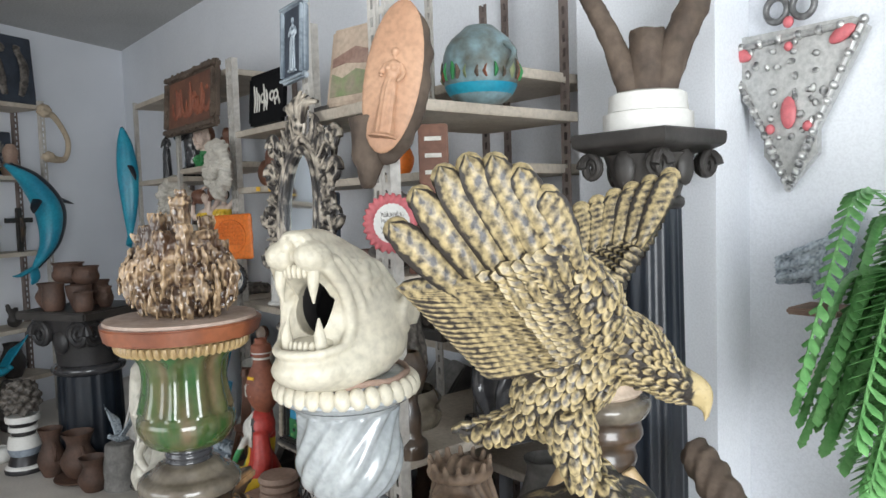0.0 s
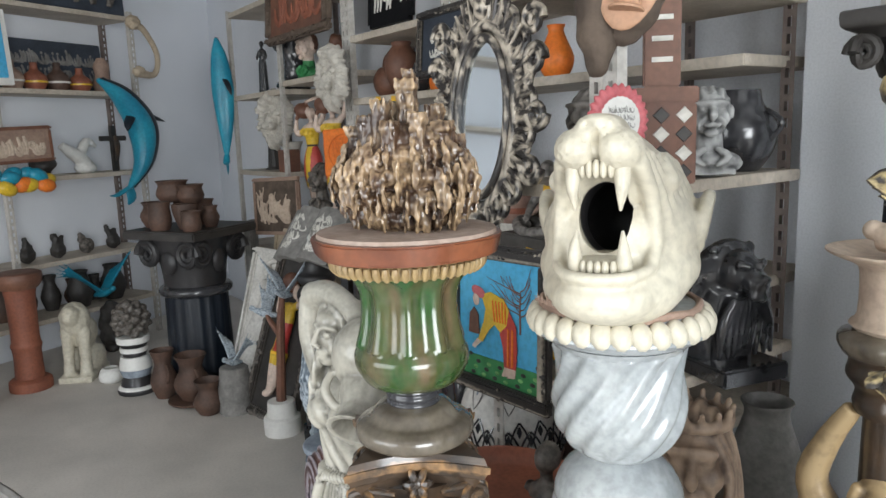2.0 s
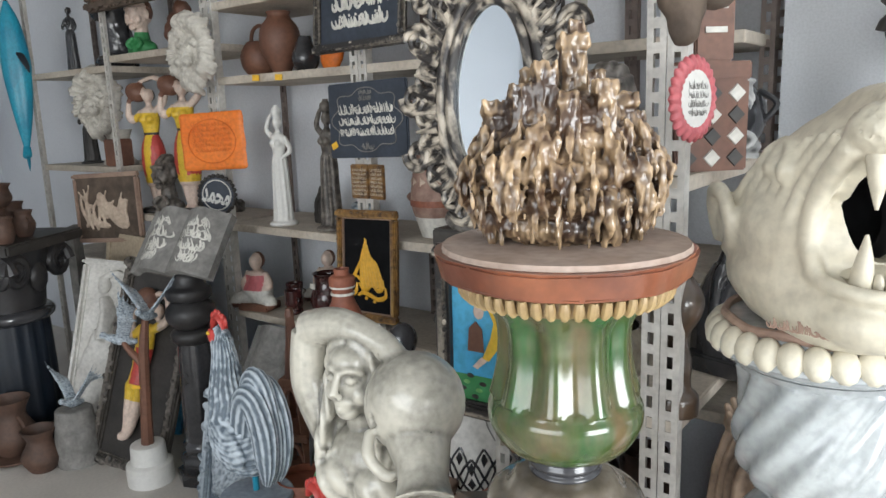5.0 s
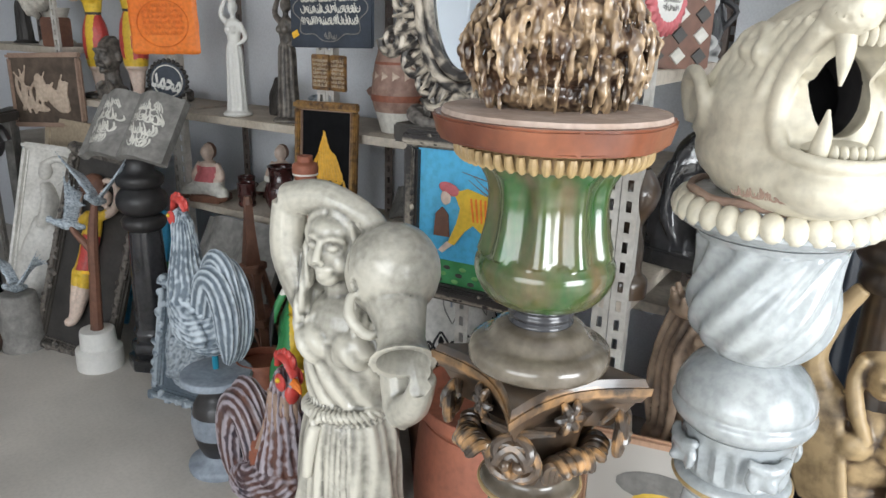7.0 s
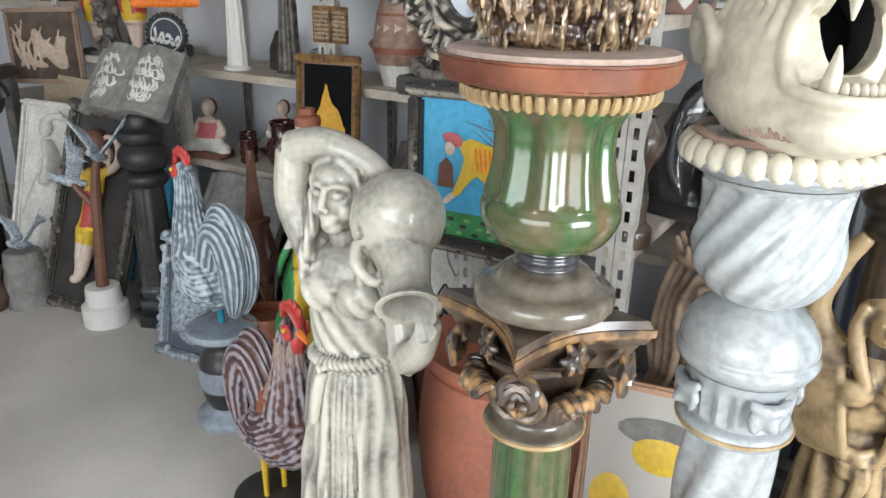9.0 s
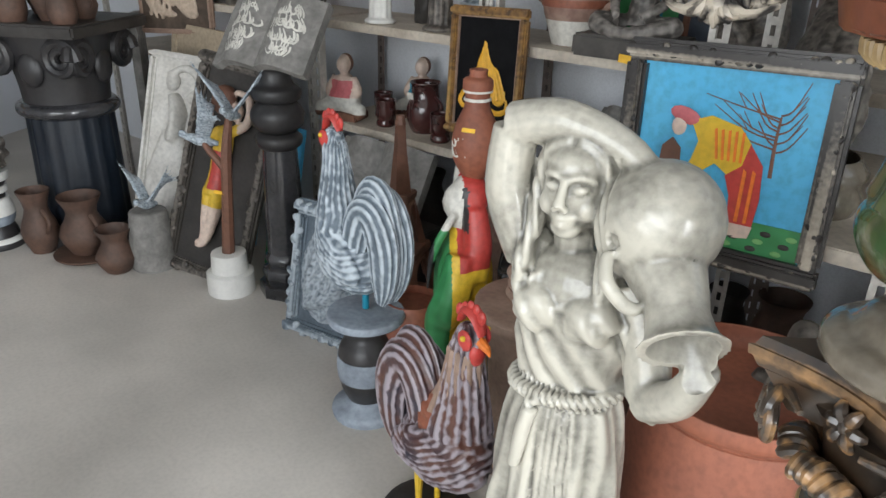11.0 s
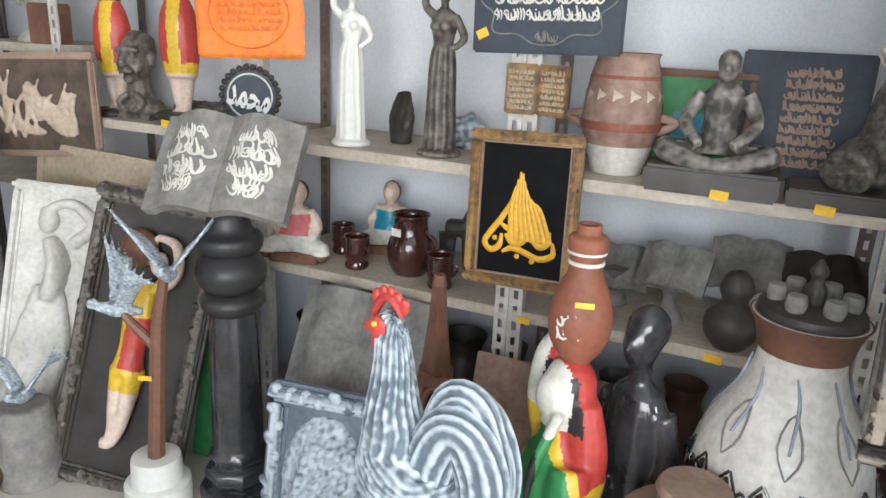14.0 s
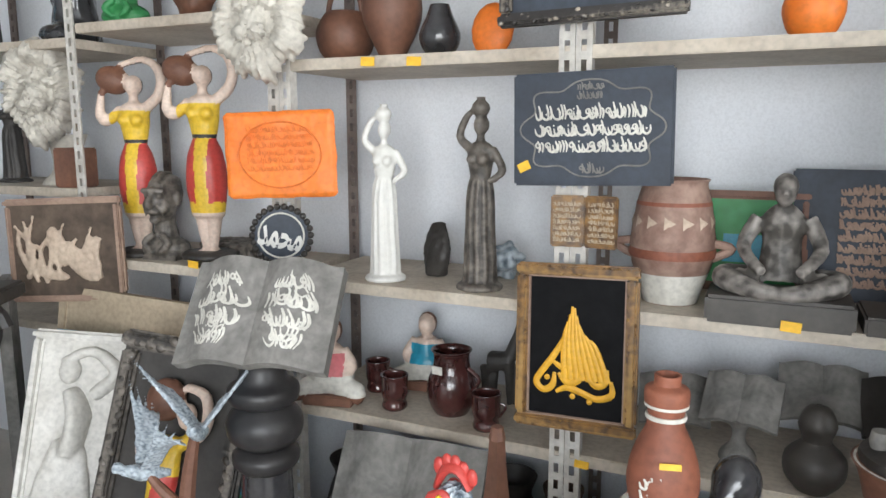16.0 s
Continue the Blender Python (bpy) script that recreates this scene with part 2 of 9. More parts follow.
M_VELVET.node_tree.nodes["Principled BSDF"].inputs["Specular IOR Level"].default_value = 0.08
M_PLASTER = paint("cream_plaster", (0.56, 0.53, 0.47), 0.65, (0.45, 0.42, 0.37), 9, bump=0.12)
M_JARW = paint("dusty_white_slip", (0.68, 0.66, 0.62), 0.5, (0.54, 0.52, 0.48), 9, bump=0.06)
M_LETTER = paint("white_lettering", (0.72, 0.7, 0.64), 0.6, (0.55, 0.53, 0.48), 12)
M_TAG = paint("price_tag", (0.85, 0.5, 0.04), 0.6, (0.8, 0.45, 0.03), 20)
M_BARK = paint("bark", (0.13, 0.095, 0.07), 0.8, (0.07, 0.05, 0.038), 14, bump=0.8, bump_scale=45)
M_RAWWOOD = paint("carved_wood", (0.55, 0.33, 0.21), 0.55, (0.46, 0.26, 0.16), 7)
M_PLANK = paint("pale_plank", (0.5, 0.41, 0.3), 0.65, (0.4, 0.32, 0.23), 4)
M_PINK = paint("pink_paint", (0.62, 0.16, 0.18), 0.45, (0.5, 0.12, 0.13), 9)
M_FERN = paint("fern_leaf", (0.21, 0.47, 0.17), 0.5, (0.13, 0.36, 0.11), 20)
# brown clay with shade painted in its hollows, highlights on raised parts
M_BROWNBUST = paint("shaded_brown_clay", (0.05, 0.03, 0.02), 0.5, (0.09, 0.055, 0.035), 9, relief=(0.33, 0.235, 0.165), relief_lo=0.25, relief_hi=0.7)
M_PINKJAR = paint("dusty_pink_clay", (0.36, 0.24, 0.19), 0.7, (0.24, 0.14, 0.11), 18)
M_SCENE = paint("painted_scene", (0.22, 0.33, 0.36), 0.35, (0.1, 0.1, 0.08), 13)
M_MUTED = paint("muted_green_paint", (0.2, 0.27, 0.12), 0.5, (0.32, 0.26, 0.2), 16)
# two plasters whose colour holds the shade of hollows and pale highlights
M_BUSTS = paint("shaded_grey_plaster", (0.06, 0.06, 0.06), 0.5, (0.1, 0.1, 0.1), 9, relief=(0.48, 0.48, 0.47), relief_lo=0.3, relief_hi=0.75)
M_OLDSTONE = paint("shaded_dark_plaster", (0.045, 0.04, 0.036), 0.5, (0.075, 0.068, 0.06), 9, relief=(0.34, 0.31, 0.285), relief_lo=0.28, relief_hi=0.75)
M_GREYB = paint("blue_grey_paint", (0.1, 0.13, 0.16), 0.5, (0.16, 0.2, 0.24), 8, relief=(0.5, 0.56, 0.61), relief_lo=0.3, relief_hi=0.7)
M_COLOUR = paint("coloured_plumage", (0.04, 0.035, 0.05), 0.4, (0.12, 0.05, 0.035), 12, relief=(0.33, 0.29, 0.32))
M_STONEJAR = paint("ochre_jar", (0.36, 0.25, 0.19), 0.65, (0.26, 0.17, 0.13), 9)
M_PINKCLAY = paint("pink_clay", (0.56, 0.45, 0.35), 0.6, (0.46, 0.35, 0.27), 8)

_mm = bpy.data.materials.new("mirror_glass")
_mm.use_nodes = True
_b = _mm.node_tree.nodes["Principled BSDF"]
_b.inputs["Base Color"].default_value, _b.inputs["Metallic"].default_value, _b.inputs["Roughness"].default_value = (0.82, 0.88, 0.92, 1), 1.0, 0.04
M_MIRROR = _mm
_m = bpy.data.materials.new("picture_glass")
_m.use_nodes = True
_b = _m.node_tree.nodes["Principled BSDF"]
_b.inputs["Base Color"].default_value, _b.inputs["Roughness"].default_value = (0.5, 0.47, 0.43, 1), 0.12
M_PICGLASS = _m


def nz(v, s, seed=0.0):
    return noise.noise(Vector((v.x * s + seed, v.y * s, v.z * s)))


def shade_relief(bm, fn):
    lay = bm.verts.layers.float.get("relief") or bm.verts.layers.float.new("relief")
    for v in bm.verts:
        v[lay] = fn(v.co)
    return bm


def shade_wash(bm, reach, gain, level, spread, f):
    """Paints shade and antiquing into a cast's hollows, raised parts lighter: sets the attribute 'relief'."""
    bm.normal_update()
    bm.verts.index_update()
    co = np.array([v.co[:] for v in bm.verts])
    nr = np.array([v.normal[:] for v in bm.verts])
    ed = np.array([(e.verts[0].index, e.verts[1].index) for e in bm.edges])
    n = len(co)
    deg = np.maximum(np.bincount(ed.ravel(), minlength=n), 1)[:, None]
    sm = co
    for _ in range(reach):
        acc = np.stack([np.bincount(ed[:, 0], sm[ed[:, 1], k], n) + np.bincount(ed[:, 1], sm[ed[:, 0], k], n) for k in range(3)], 1)
        sm = acc / deg
    hollow = ((sm - co) * nr).sum(1)
    lay = bm.verts.layers.float.get("relief") or bm.verts.layers.float.new("relief")
    for v, d in zip(bm.verts, hollow):
        v[lay] = level - gain * d + spread * nz(v.co, f)
    return bm


def ring_z(r, z, t):
    return tube([(r * math.cos(a), r * math.sin(a), z) for a in [k * math.pi / 24 for k in range(49)]], [t] * 49, 8, 1)


def statue(name, bm, material, m, label, category="statue", extra=(), pick=None, smooth=60):
    """One plain mesh. extra: further paints; pick(co) gives each face the number of its paint."""
    ob = part(name, bm, material, smooth=smooth)
    for e in extra:
        ob.data.materials.append(e)
    if pick is not None:
        for p in ob.data.polygons:
            p.material_index = pick(p.center)
    ob.matrix_basis = m
    return tagged(ob, label, category)


def leaf(bm, base, tip, width, thick, normal, lay, n=7, ridge=1.0):
    """A feather or leaf: a long raised blade from base to tip, its middle high and its rim low."""
    base, tip = Vector(base), Vector(tip)
    d = tip - base
    side = d.cross(Vector(normal)).normalized()
    up = side.cross(d).normalized()
    rows = []
    for i in range(n):
        t = i / (n - 1)
        w = width * (0.35 + 0.65 * math.sin(min(1, t * 1.35) * math.pi / 2)) * (math.sqrt(max(0.0, 1 - ((t - 0.75) / 0.25) ** 2)) if t > 0.75 else 1)
        w = max(w, width * 0.06)
        row = []
        for k, h in ((-1, 0.0), (-0.6, 0.75), (0, 1.0), (0.6, 0.75), (1, 0.0)):
            v = bm.verts.new(base + d * t + side * k * w * 0.5 + up * thick * h * (0.5 + 0.5 * math.sin(math.pi * min(1, t + 0.25))))
            v[lay] = ridge * (0.0 if h == 0 else (0.6 + 0.22 * (i % 2) if k else 0.4 + 0.25 * ((i + 1) % 2)))
            row.append(v)
        rows.append(row)
    for a, b in zip(rows, rows[1:]):
        for k in range(4):
            bm.faces.new((a[k], a[k + 1], b[k + 1], b[k]))
    bm.faces.new(rows[-1])


def scale_feather(bm, c, n, down, r, lay, ridge=1.0):
    """One small rounded body feather: its root sunk, its tip raised over the next."""
    n = Vector(n).normalized()
    d = (Vector(down) - n * n.dot(Vector(down))).normalized()
    s = n.cross(d)
    c = Vector(c)
    top = bm.verts.new(c + n * r * 0.45 + d * r * 0.2)
    top[lay] = ridge * 0.45
    ring, mid = [], []
    for k in range(8):
        a = 2 * math.pi * k / 8
        lift = 0.3 * math.sin(a)
        q = s * math.cos(a) * 0.88 + d * math.sin(a) * 1.5
        v = bm.verts.new(c + q * r + n * r * (lift - 0.35))
        v[lay] = 0.0
        ring.append(v)
        w = bm.verts.new(c + q * r * 0.78 + n * r * (lift + 0.25))
        w[lay] = ridge * (0.85 if math.sin(a) > -0.5 else 0.45)
        mid.append(w)
    for k in range(8):
        j = (k + 1) % 8
        bm.faces.new((ring[k], ring[j], mid[j], mid[k]))
        bm.faces.new((mid[k], mid[j], top))

# ---- room ----
def slab(name, x0, x1, y0, y1, z0, z1, material, kind="structure", label="", category=""):
    ob = part(name, box(x0, x1, y0, y1, z0, z1), material, smooth=0)
    return tagged(ob, label, category, "", kind)


slab("floor", -8.2, 2.6, -3.6, 2.6, -0.1, 0.0, M_FLOOR, label="dusty pale grey cement floor", category="floor")
slab("ceiling", -8.2, 2.6, -3.6, 2.6, 3.3, 3.4, M_CEIL, label="unseen plain ceiling, mid grey to cut bounced light", category="ceiling")
slab("wall_north", -8.2, 2.6, 2.27, 2.45, 0, 3.3, M_WALL, label="pale blue-white painted plaster wall", category="wall")
_w = slab("wall_west", -4.0, 2.9, 0.40, 0.55, 0, 3.3, M_WALL, label="pale grey-white painted plaster wall", category="wall")
_w.matrix_basis = pose(-6.1, 0.0, 0, 0, 0, 116.8)
slab("pillar", -1.68, -1.15, 2.06, 2.27, 0, 3.3, M_WALL, label="square white-painted plaster pillar against the wall", category="pillar")
# front wall with a wide opening, side wall with a doorway
for nm, a in (("wall_south", [(-8.2, -3.3, 0, 3.3), (0.3, 2.6, 0, 3.3), (-3.3, 0.3, 0, 0.55), (-3.3, 0.3, 2.75, 3.3)]),):
    bm = None
    for x0, x1, z0, z1 in a:
        bm = box(x0, x1, -3.55, -3.4, z0, z1, bm=bm)
    tagged(part(nm, bm, M_WALL, smooth=0), "white painted wall with a wide opening", "wall", "", "structure")
bm = None
for y0, y1, z0, z1 in [(-3.4, -1.7, 0, 3.3), (0.5, 2.27, 0, 3.3), (-1.7, 0.5, 2.6, 3.3)]:
    bm = box(2.4, 2.55, y0, y1, z0, z1, bm=bm)
tagged(part("wall_east", bm, M_WALL, smooth=0), "white painted wall with a doorway", "wall", "", "structure")

# ---- shelving ----
def slotted_post(h, double=False, solid=False):
    """Slotted angle: a face with a row of slots and a flange behind it."""
    bm = None
    for off in ((-0.022, 0.022) if double else (0.0,)):
        bm = box(off - 0.021, off - 0.007, 0, 0.003, 0, h, bm=bm)
        bm = box(off + 0.007, off + 0.021, 0, 0.003, 0, h, bm=bm)
        z = 0.0
        while z < h and not solid:
            bm = box(off - 0.007, off + 0.007, 0.0003, 0.0027, z, min(z + 0.022, h), bm=bm)
            z += 0.05
        if solid:
            bm = box(off - 0.007, off + 0.007, 0.0003, 0.0027, 0, h, bm=bm)
        bm = box(off - 0.0195 if off <= 0 else off + 0.0165, off - 0.0165 if off <= 0 else off + 0.0195, 0.003, 0.038, 0, h, bm=bm)
    return bm


def board(x0, x1, y0, y1, z, parent, th=0.034):
    bm = box(x0, x1, y0, y1, z - th, z, 0.003)
    return part("board", bm, M_BOARD, parent)


def shelving(label, posts, boards, h, m=None, dark=()):
    unit = thing("shelving_unit", label, "shelving", m)
    for x, y, double in posts:
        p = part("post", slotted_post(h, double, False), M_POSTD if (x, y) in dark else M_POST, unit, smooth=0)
        p.location = (x, y, 0)
    for b in boards:
        board(*b, unit)
    return unit


YF, YB = 1.80, 2.22
shelving("long shelving of slotted steel posts and dusty boards, crowded with ornaments",
         [(-4.07, YF, True), (-3.14, YF, True), (-2.2, YF, False), (-4.07, YB, False), (-3.14, YB, False), (-2.2, YB, False), (-1.72, YB, False)],
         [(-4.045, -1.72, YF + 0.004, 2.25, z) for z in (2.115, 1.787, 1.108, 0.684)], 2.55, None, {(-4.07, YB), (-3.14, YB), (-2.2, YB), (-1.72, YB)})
shelving("steel post shelving bay with dusty boards and painted figures",
         [(-4.98, YF, False), (-4.98, YB, False)],
         [(-4.955, -4.1, YF + 0.004, 2.25, z) for z in (2.5, 1.95, 1.108)], 2.55, None, {(-4.98, YB)})
shelving("steel post shelving bay in the corner with dusty boards",
         [(-5.87, YF, False), (-5.87, YB, False)],
         [(-5.87, -5.005, YF + 0.004, 2.25, z) for z in (2.5, 1.905, 1.36, 0.82)], 2.52, None, {(-5.87, YB)})
shelving("short shelving unit of slotted steel posts, its end facing the room",
         [(-2.135, 1.21, False), (-1.716, 1.21, True), (-2.135, 2.03, False), (-1.716, 2.03, False)],
         [(-2.155, -1.675, 1.214, 2.055, z) for z in (1.97, 1.445, 0.9)], 2.45, None, {(-2.135, 2.03), (-1.716, 2.03)})
# unit on the slanting west wall: x along its front, y into the wall
WEST = pose(-6.1, 0.0, 0, 0, 0, 116.8)
shelving("shelving on the far wall with pale board edges, full of pottery",
         [(-2.3, 0, False), (-1.0, 0, False), (0.35, 0, False), (1.5, 0, False), (1.5, 0.33, False)],
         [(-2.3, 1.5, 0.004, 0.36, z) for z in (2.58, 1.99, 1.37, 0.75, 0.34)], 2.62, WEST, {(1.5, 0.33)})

# ---- eagle ----
def eagle():
    bm = bmesh.new()
    core = ball((0, 0, 0.225), (0.085, 0.07, 0.1), (0, 35, 0))
    core = ball((-0.03, 0, 0.17), (0.07, 0.062, 0.08), (0, 10, 0), bm=core)
    core = tube([(0.02, 0, 0.265), (0.085, 0, 0.245), (0.135, 0, 0.205)], [0.066, 0.057, 0.042], bm=core)
    core = ball((0.15, 0, 0.192), (0.05, 0.036, 0.034), (0, 25, 0), bm=core)
    core = tube([(0.175, 0, 0.186), (0.208, 0, 0.166), (0.212, 0, 0.118)], [0.025, 0.018, 0.003], bm=core)
    core = tube([(0.17, 0, 0.165), (0.196, 0, 0.148)], [0.016, 0.008], bm=core)
    for s in (-1, 1):
        core = tube([(0.125, 0.034 * s, 0.222), (0.16, 0.033 * s, 0.208), (0.182, 0.02 * s, 0.196)], [0.009, 0.01, 0.006], 8, 3, bm=core)
        core = ball((0.158, 0.033 * s, 0.195), 0.0075, seg=8, bm=core)
    for s in (-1, 1):
        core = tube([(-0.02, 0.035 * s, 0.15), (0.0, 0.04 * s, 0.08), (0.01, 0.042 * s, 0.02)], [0.045, 0.035, 0.018], bm=core)
        for a in (-0.5, 0, 0.5):
            core = tube([(0.01, 0.042 * s, 0.03), (0.05 * math.cos(a) + 0.01, 0.042 * s + 0.04 * math.sin(a), 0.02), (0.09 * math.cos(a), 0.042 * s + 0.07 * math.sin(a), -0.005)], [0.016, 0.013, 0.005], bm=core)
    core = tube([(-0.06, 0, 0.14), (-0.13, 0, 0.11), (-0.19, 0, 0.11)], [0.05, 0.042, 0.018], flat=0.5, bm=core)
    core = ball((0.0, 0, -0.06), (0.14, 0.12, 0.06), bm=core)
    core = ball((0.05, 0.02, -0.02), (0.09, 0.09, 0.035), bm=core)
    for s in (-1, 1):
        core = tube([(0.02, 0.05 * s, 0.29), (0.02, 0.1 * s, 0.34), (-0.02, 0.13 * s, 0.4)], [0.055, 0.042, 0.026], bm=core)
    core = sculpt(core, 0.0075, 2)
    me = bpy.data.meshes.new("core")
    core.to_mesh(me)
    core.free()
    bm.from_mesh(me)
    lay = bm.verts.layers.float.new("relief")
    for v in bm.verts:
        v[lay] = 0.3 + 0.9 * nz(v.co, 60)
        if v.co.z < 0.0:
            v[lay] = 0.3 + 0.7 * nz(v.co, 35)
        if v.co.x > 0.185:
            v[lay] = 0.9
    bm.faces.ensure_lookup_table()
    rng = random.Random(4)
    seats = [(f.calc_center_median(), f.normal.copy()) for f in bm.faces]
    rng.shuffle(seats)
    kept = []
    for c, n in seats:
        if c.z < 0.03 or c.x > 0.172:
            continue
        r = 0.0125 if c.x < 0.09 else 0.009
        if all((c - k).length > r * 1.2 for k in kept):
            kept.append(c)
            scale_feather(bm, c, n, (-1, 0, 0.35) if c.x > 0.05 else ((-0.6, 0, -1) if c.z > 0.15 else (0, 0, -1)), r * rng.uniform(0.9, 1.15), lay)
    # wings: a sheet of rows, long primaries at the end
    for s, lean, fold in ((-1, 0.10, 1.0), (1, 0.30, 0.8)):
        def at(u, v):
            """u from the shoulder to the tip, v from the leading to the trailing edge."""
            if s < 0:
                a = Vector((0.035 - 0.06 * u, -0.07 - lean * u, 0.30 + 0.13 * u))
                b = Vector((-0.07 - 0.13 * u, -0.06 - 0.6 * lean * u, 0.20 + 0.16 * u))
            else:
                a = Vector((0.03 + 0.2 * u, 0.07 + lean * u, 0.26 + 0.2 * u))
                b = Vector((-0.05 + 0.1 * u, 0.06 + 1.05 * lean * u, 0.24 + 0.19 * u))
            p = a.lerp(b, v)
            p.y += s * 0.035 * math.sin(math.pi * v)
            return p
        nrm = Vector((0.1, s, 0.15))
        grid = [[bm.verts.new(at(i / 8, j / 8)) for j in range(9)] for i in range(9)]
        back = [[bm.verts.new(at(i / 8, j / 8) - nrm.normalized() * 0.022) for j in range(9)] for i in range(9)]
        for i in range(8):
            for j in range(8):
                bm.faces.new((grid[i][j], grid[i + 1][j], grid[i + 1][j + 1], grid[i][j + 1]))
                bm.faces.new((back[i][j], back[i][j + 1], back[i + 1][j + 1], back[i + 1][j]))
        # primaries
        for k in range(7):
            v = k / 6.5
            base = at(0.62, v * 0.92)
            tip = Vector((-0.055 - 0.235 * v, -0.08 - lean, 0.5 + 0.28 * v - 0.345 * v * v))
            fan = (tip - base) * 0.97 if s < 0 else Vector((0.08 - 0.1 * v, 0.03, 0.15 - 0.06 * v))
            for side in (1, -1):
                leaf(bm, base + nrm * 0.008 * side, base + fan + nrm * 0.01 * side, 0.05, 0.018, nrm * side, lay, n=19)
            c = base + fan * 0.93
            b2 = bmesh.ops.create_uvsphere(bm, u_segments=10, v_segments=6, radius=0.021)
            for vv in b2["verts"]:
                q = vv.co.copy()
                vv.co = c + Vector((q.x, q.y * 0.7, q.z))
                vv[lay] = 0.75 if q.z > -0.01 else 0.2
        # secondaries along the trailing edge
        for k in range(20):
            u = 0.03 + 0.046 * k
            base, tip = at(u, 0.62), at(min(1.05, u + 0.32), 1.02) + (Vector((-0.03 - 0.03 * u, -0.01, -0.03 + 0.03 * u)) if s < 0 else Vector((-0.02, 0.03, -0.03 + 0.04 * u)))
            for side in (1, -1):
                leaf(bm, base + nrm * 0.008 * side, tip, 0.027, 0.013, nrm * side, lay, n=15)
        for i in range(16):
            for j in range(10):
                u, v = (i + 0.5 * (j % 2) + 0.3) / 16.5, j / 11.5 + 0.02
                for side in (1, -1):
                    scale_feather(bm, at(u, v) + nrm.normalized() * (0.004 if side > 0 else -0.026), nrm * side, at(u + 0.3, 0.7) - at(u, 0.2), 0.0155 * rng.uniform(0.85, 1.1), lay, 0.9)
    return bm


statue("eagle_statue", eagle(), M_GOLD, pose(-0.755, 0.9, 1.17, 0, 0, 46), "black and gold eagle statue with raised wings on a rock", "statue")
ped = thing("pedestal", "dark stone pedestal under the gold eagle", "pedestal", pose(-0.775, 0.885, 0))
part("base", lathe([(0.2, 0), (0.2, 0.08), (0.15, 0.12)], 24), M_DARK, ped)
part("shaft", lathe([(0.13, 0.12), (0.12, 0.9)], 24, 12, 0.03), M_DARK, ped)
part("top", lathe([(0.13, 0.9), (0.18, 0.97), (0.18, 1.045)], 24), M_DARK, ped)


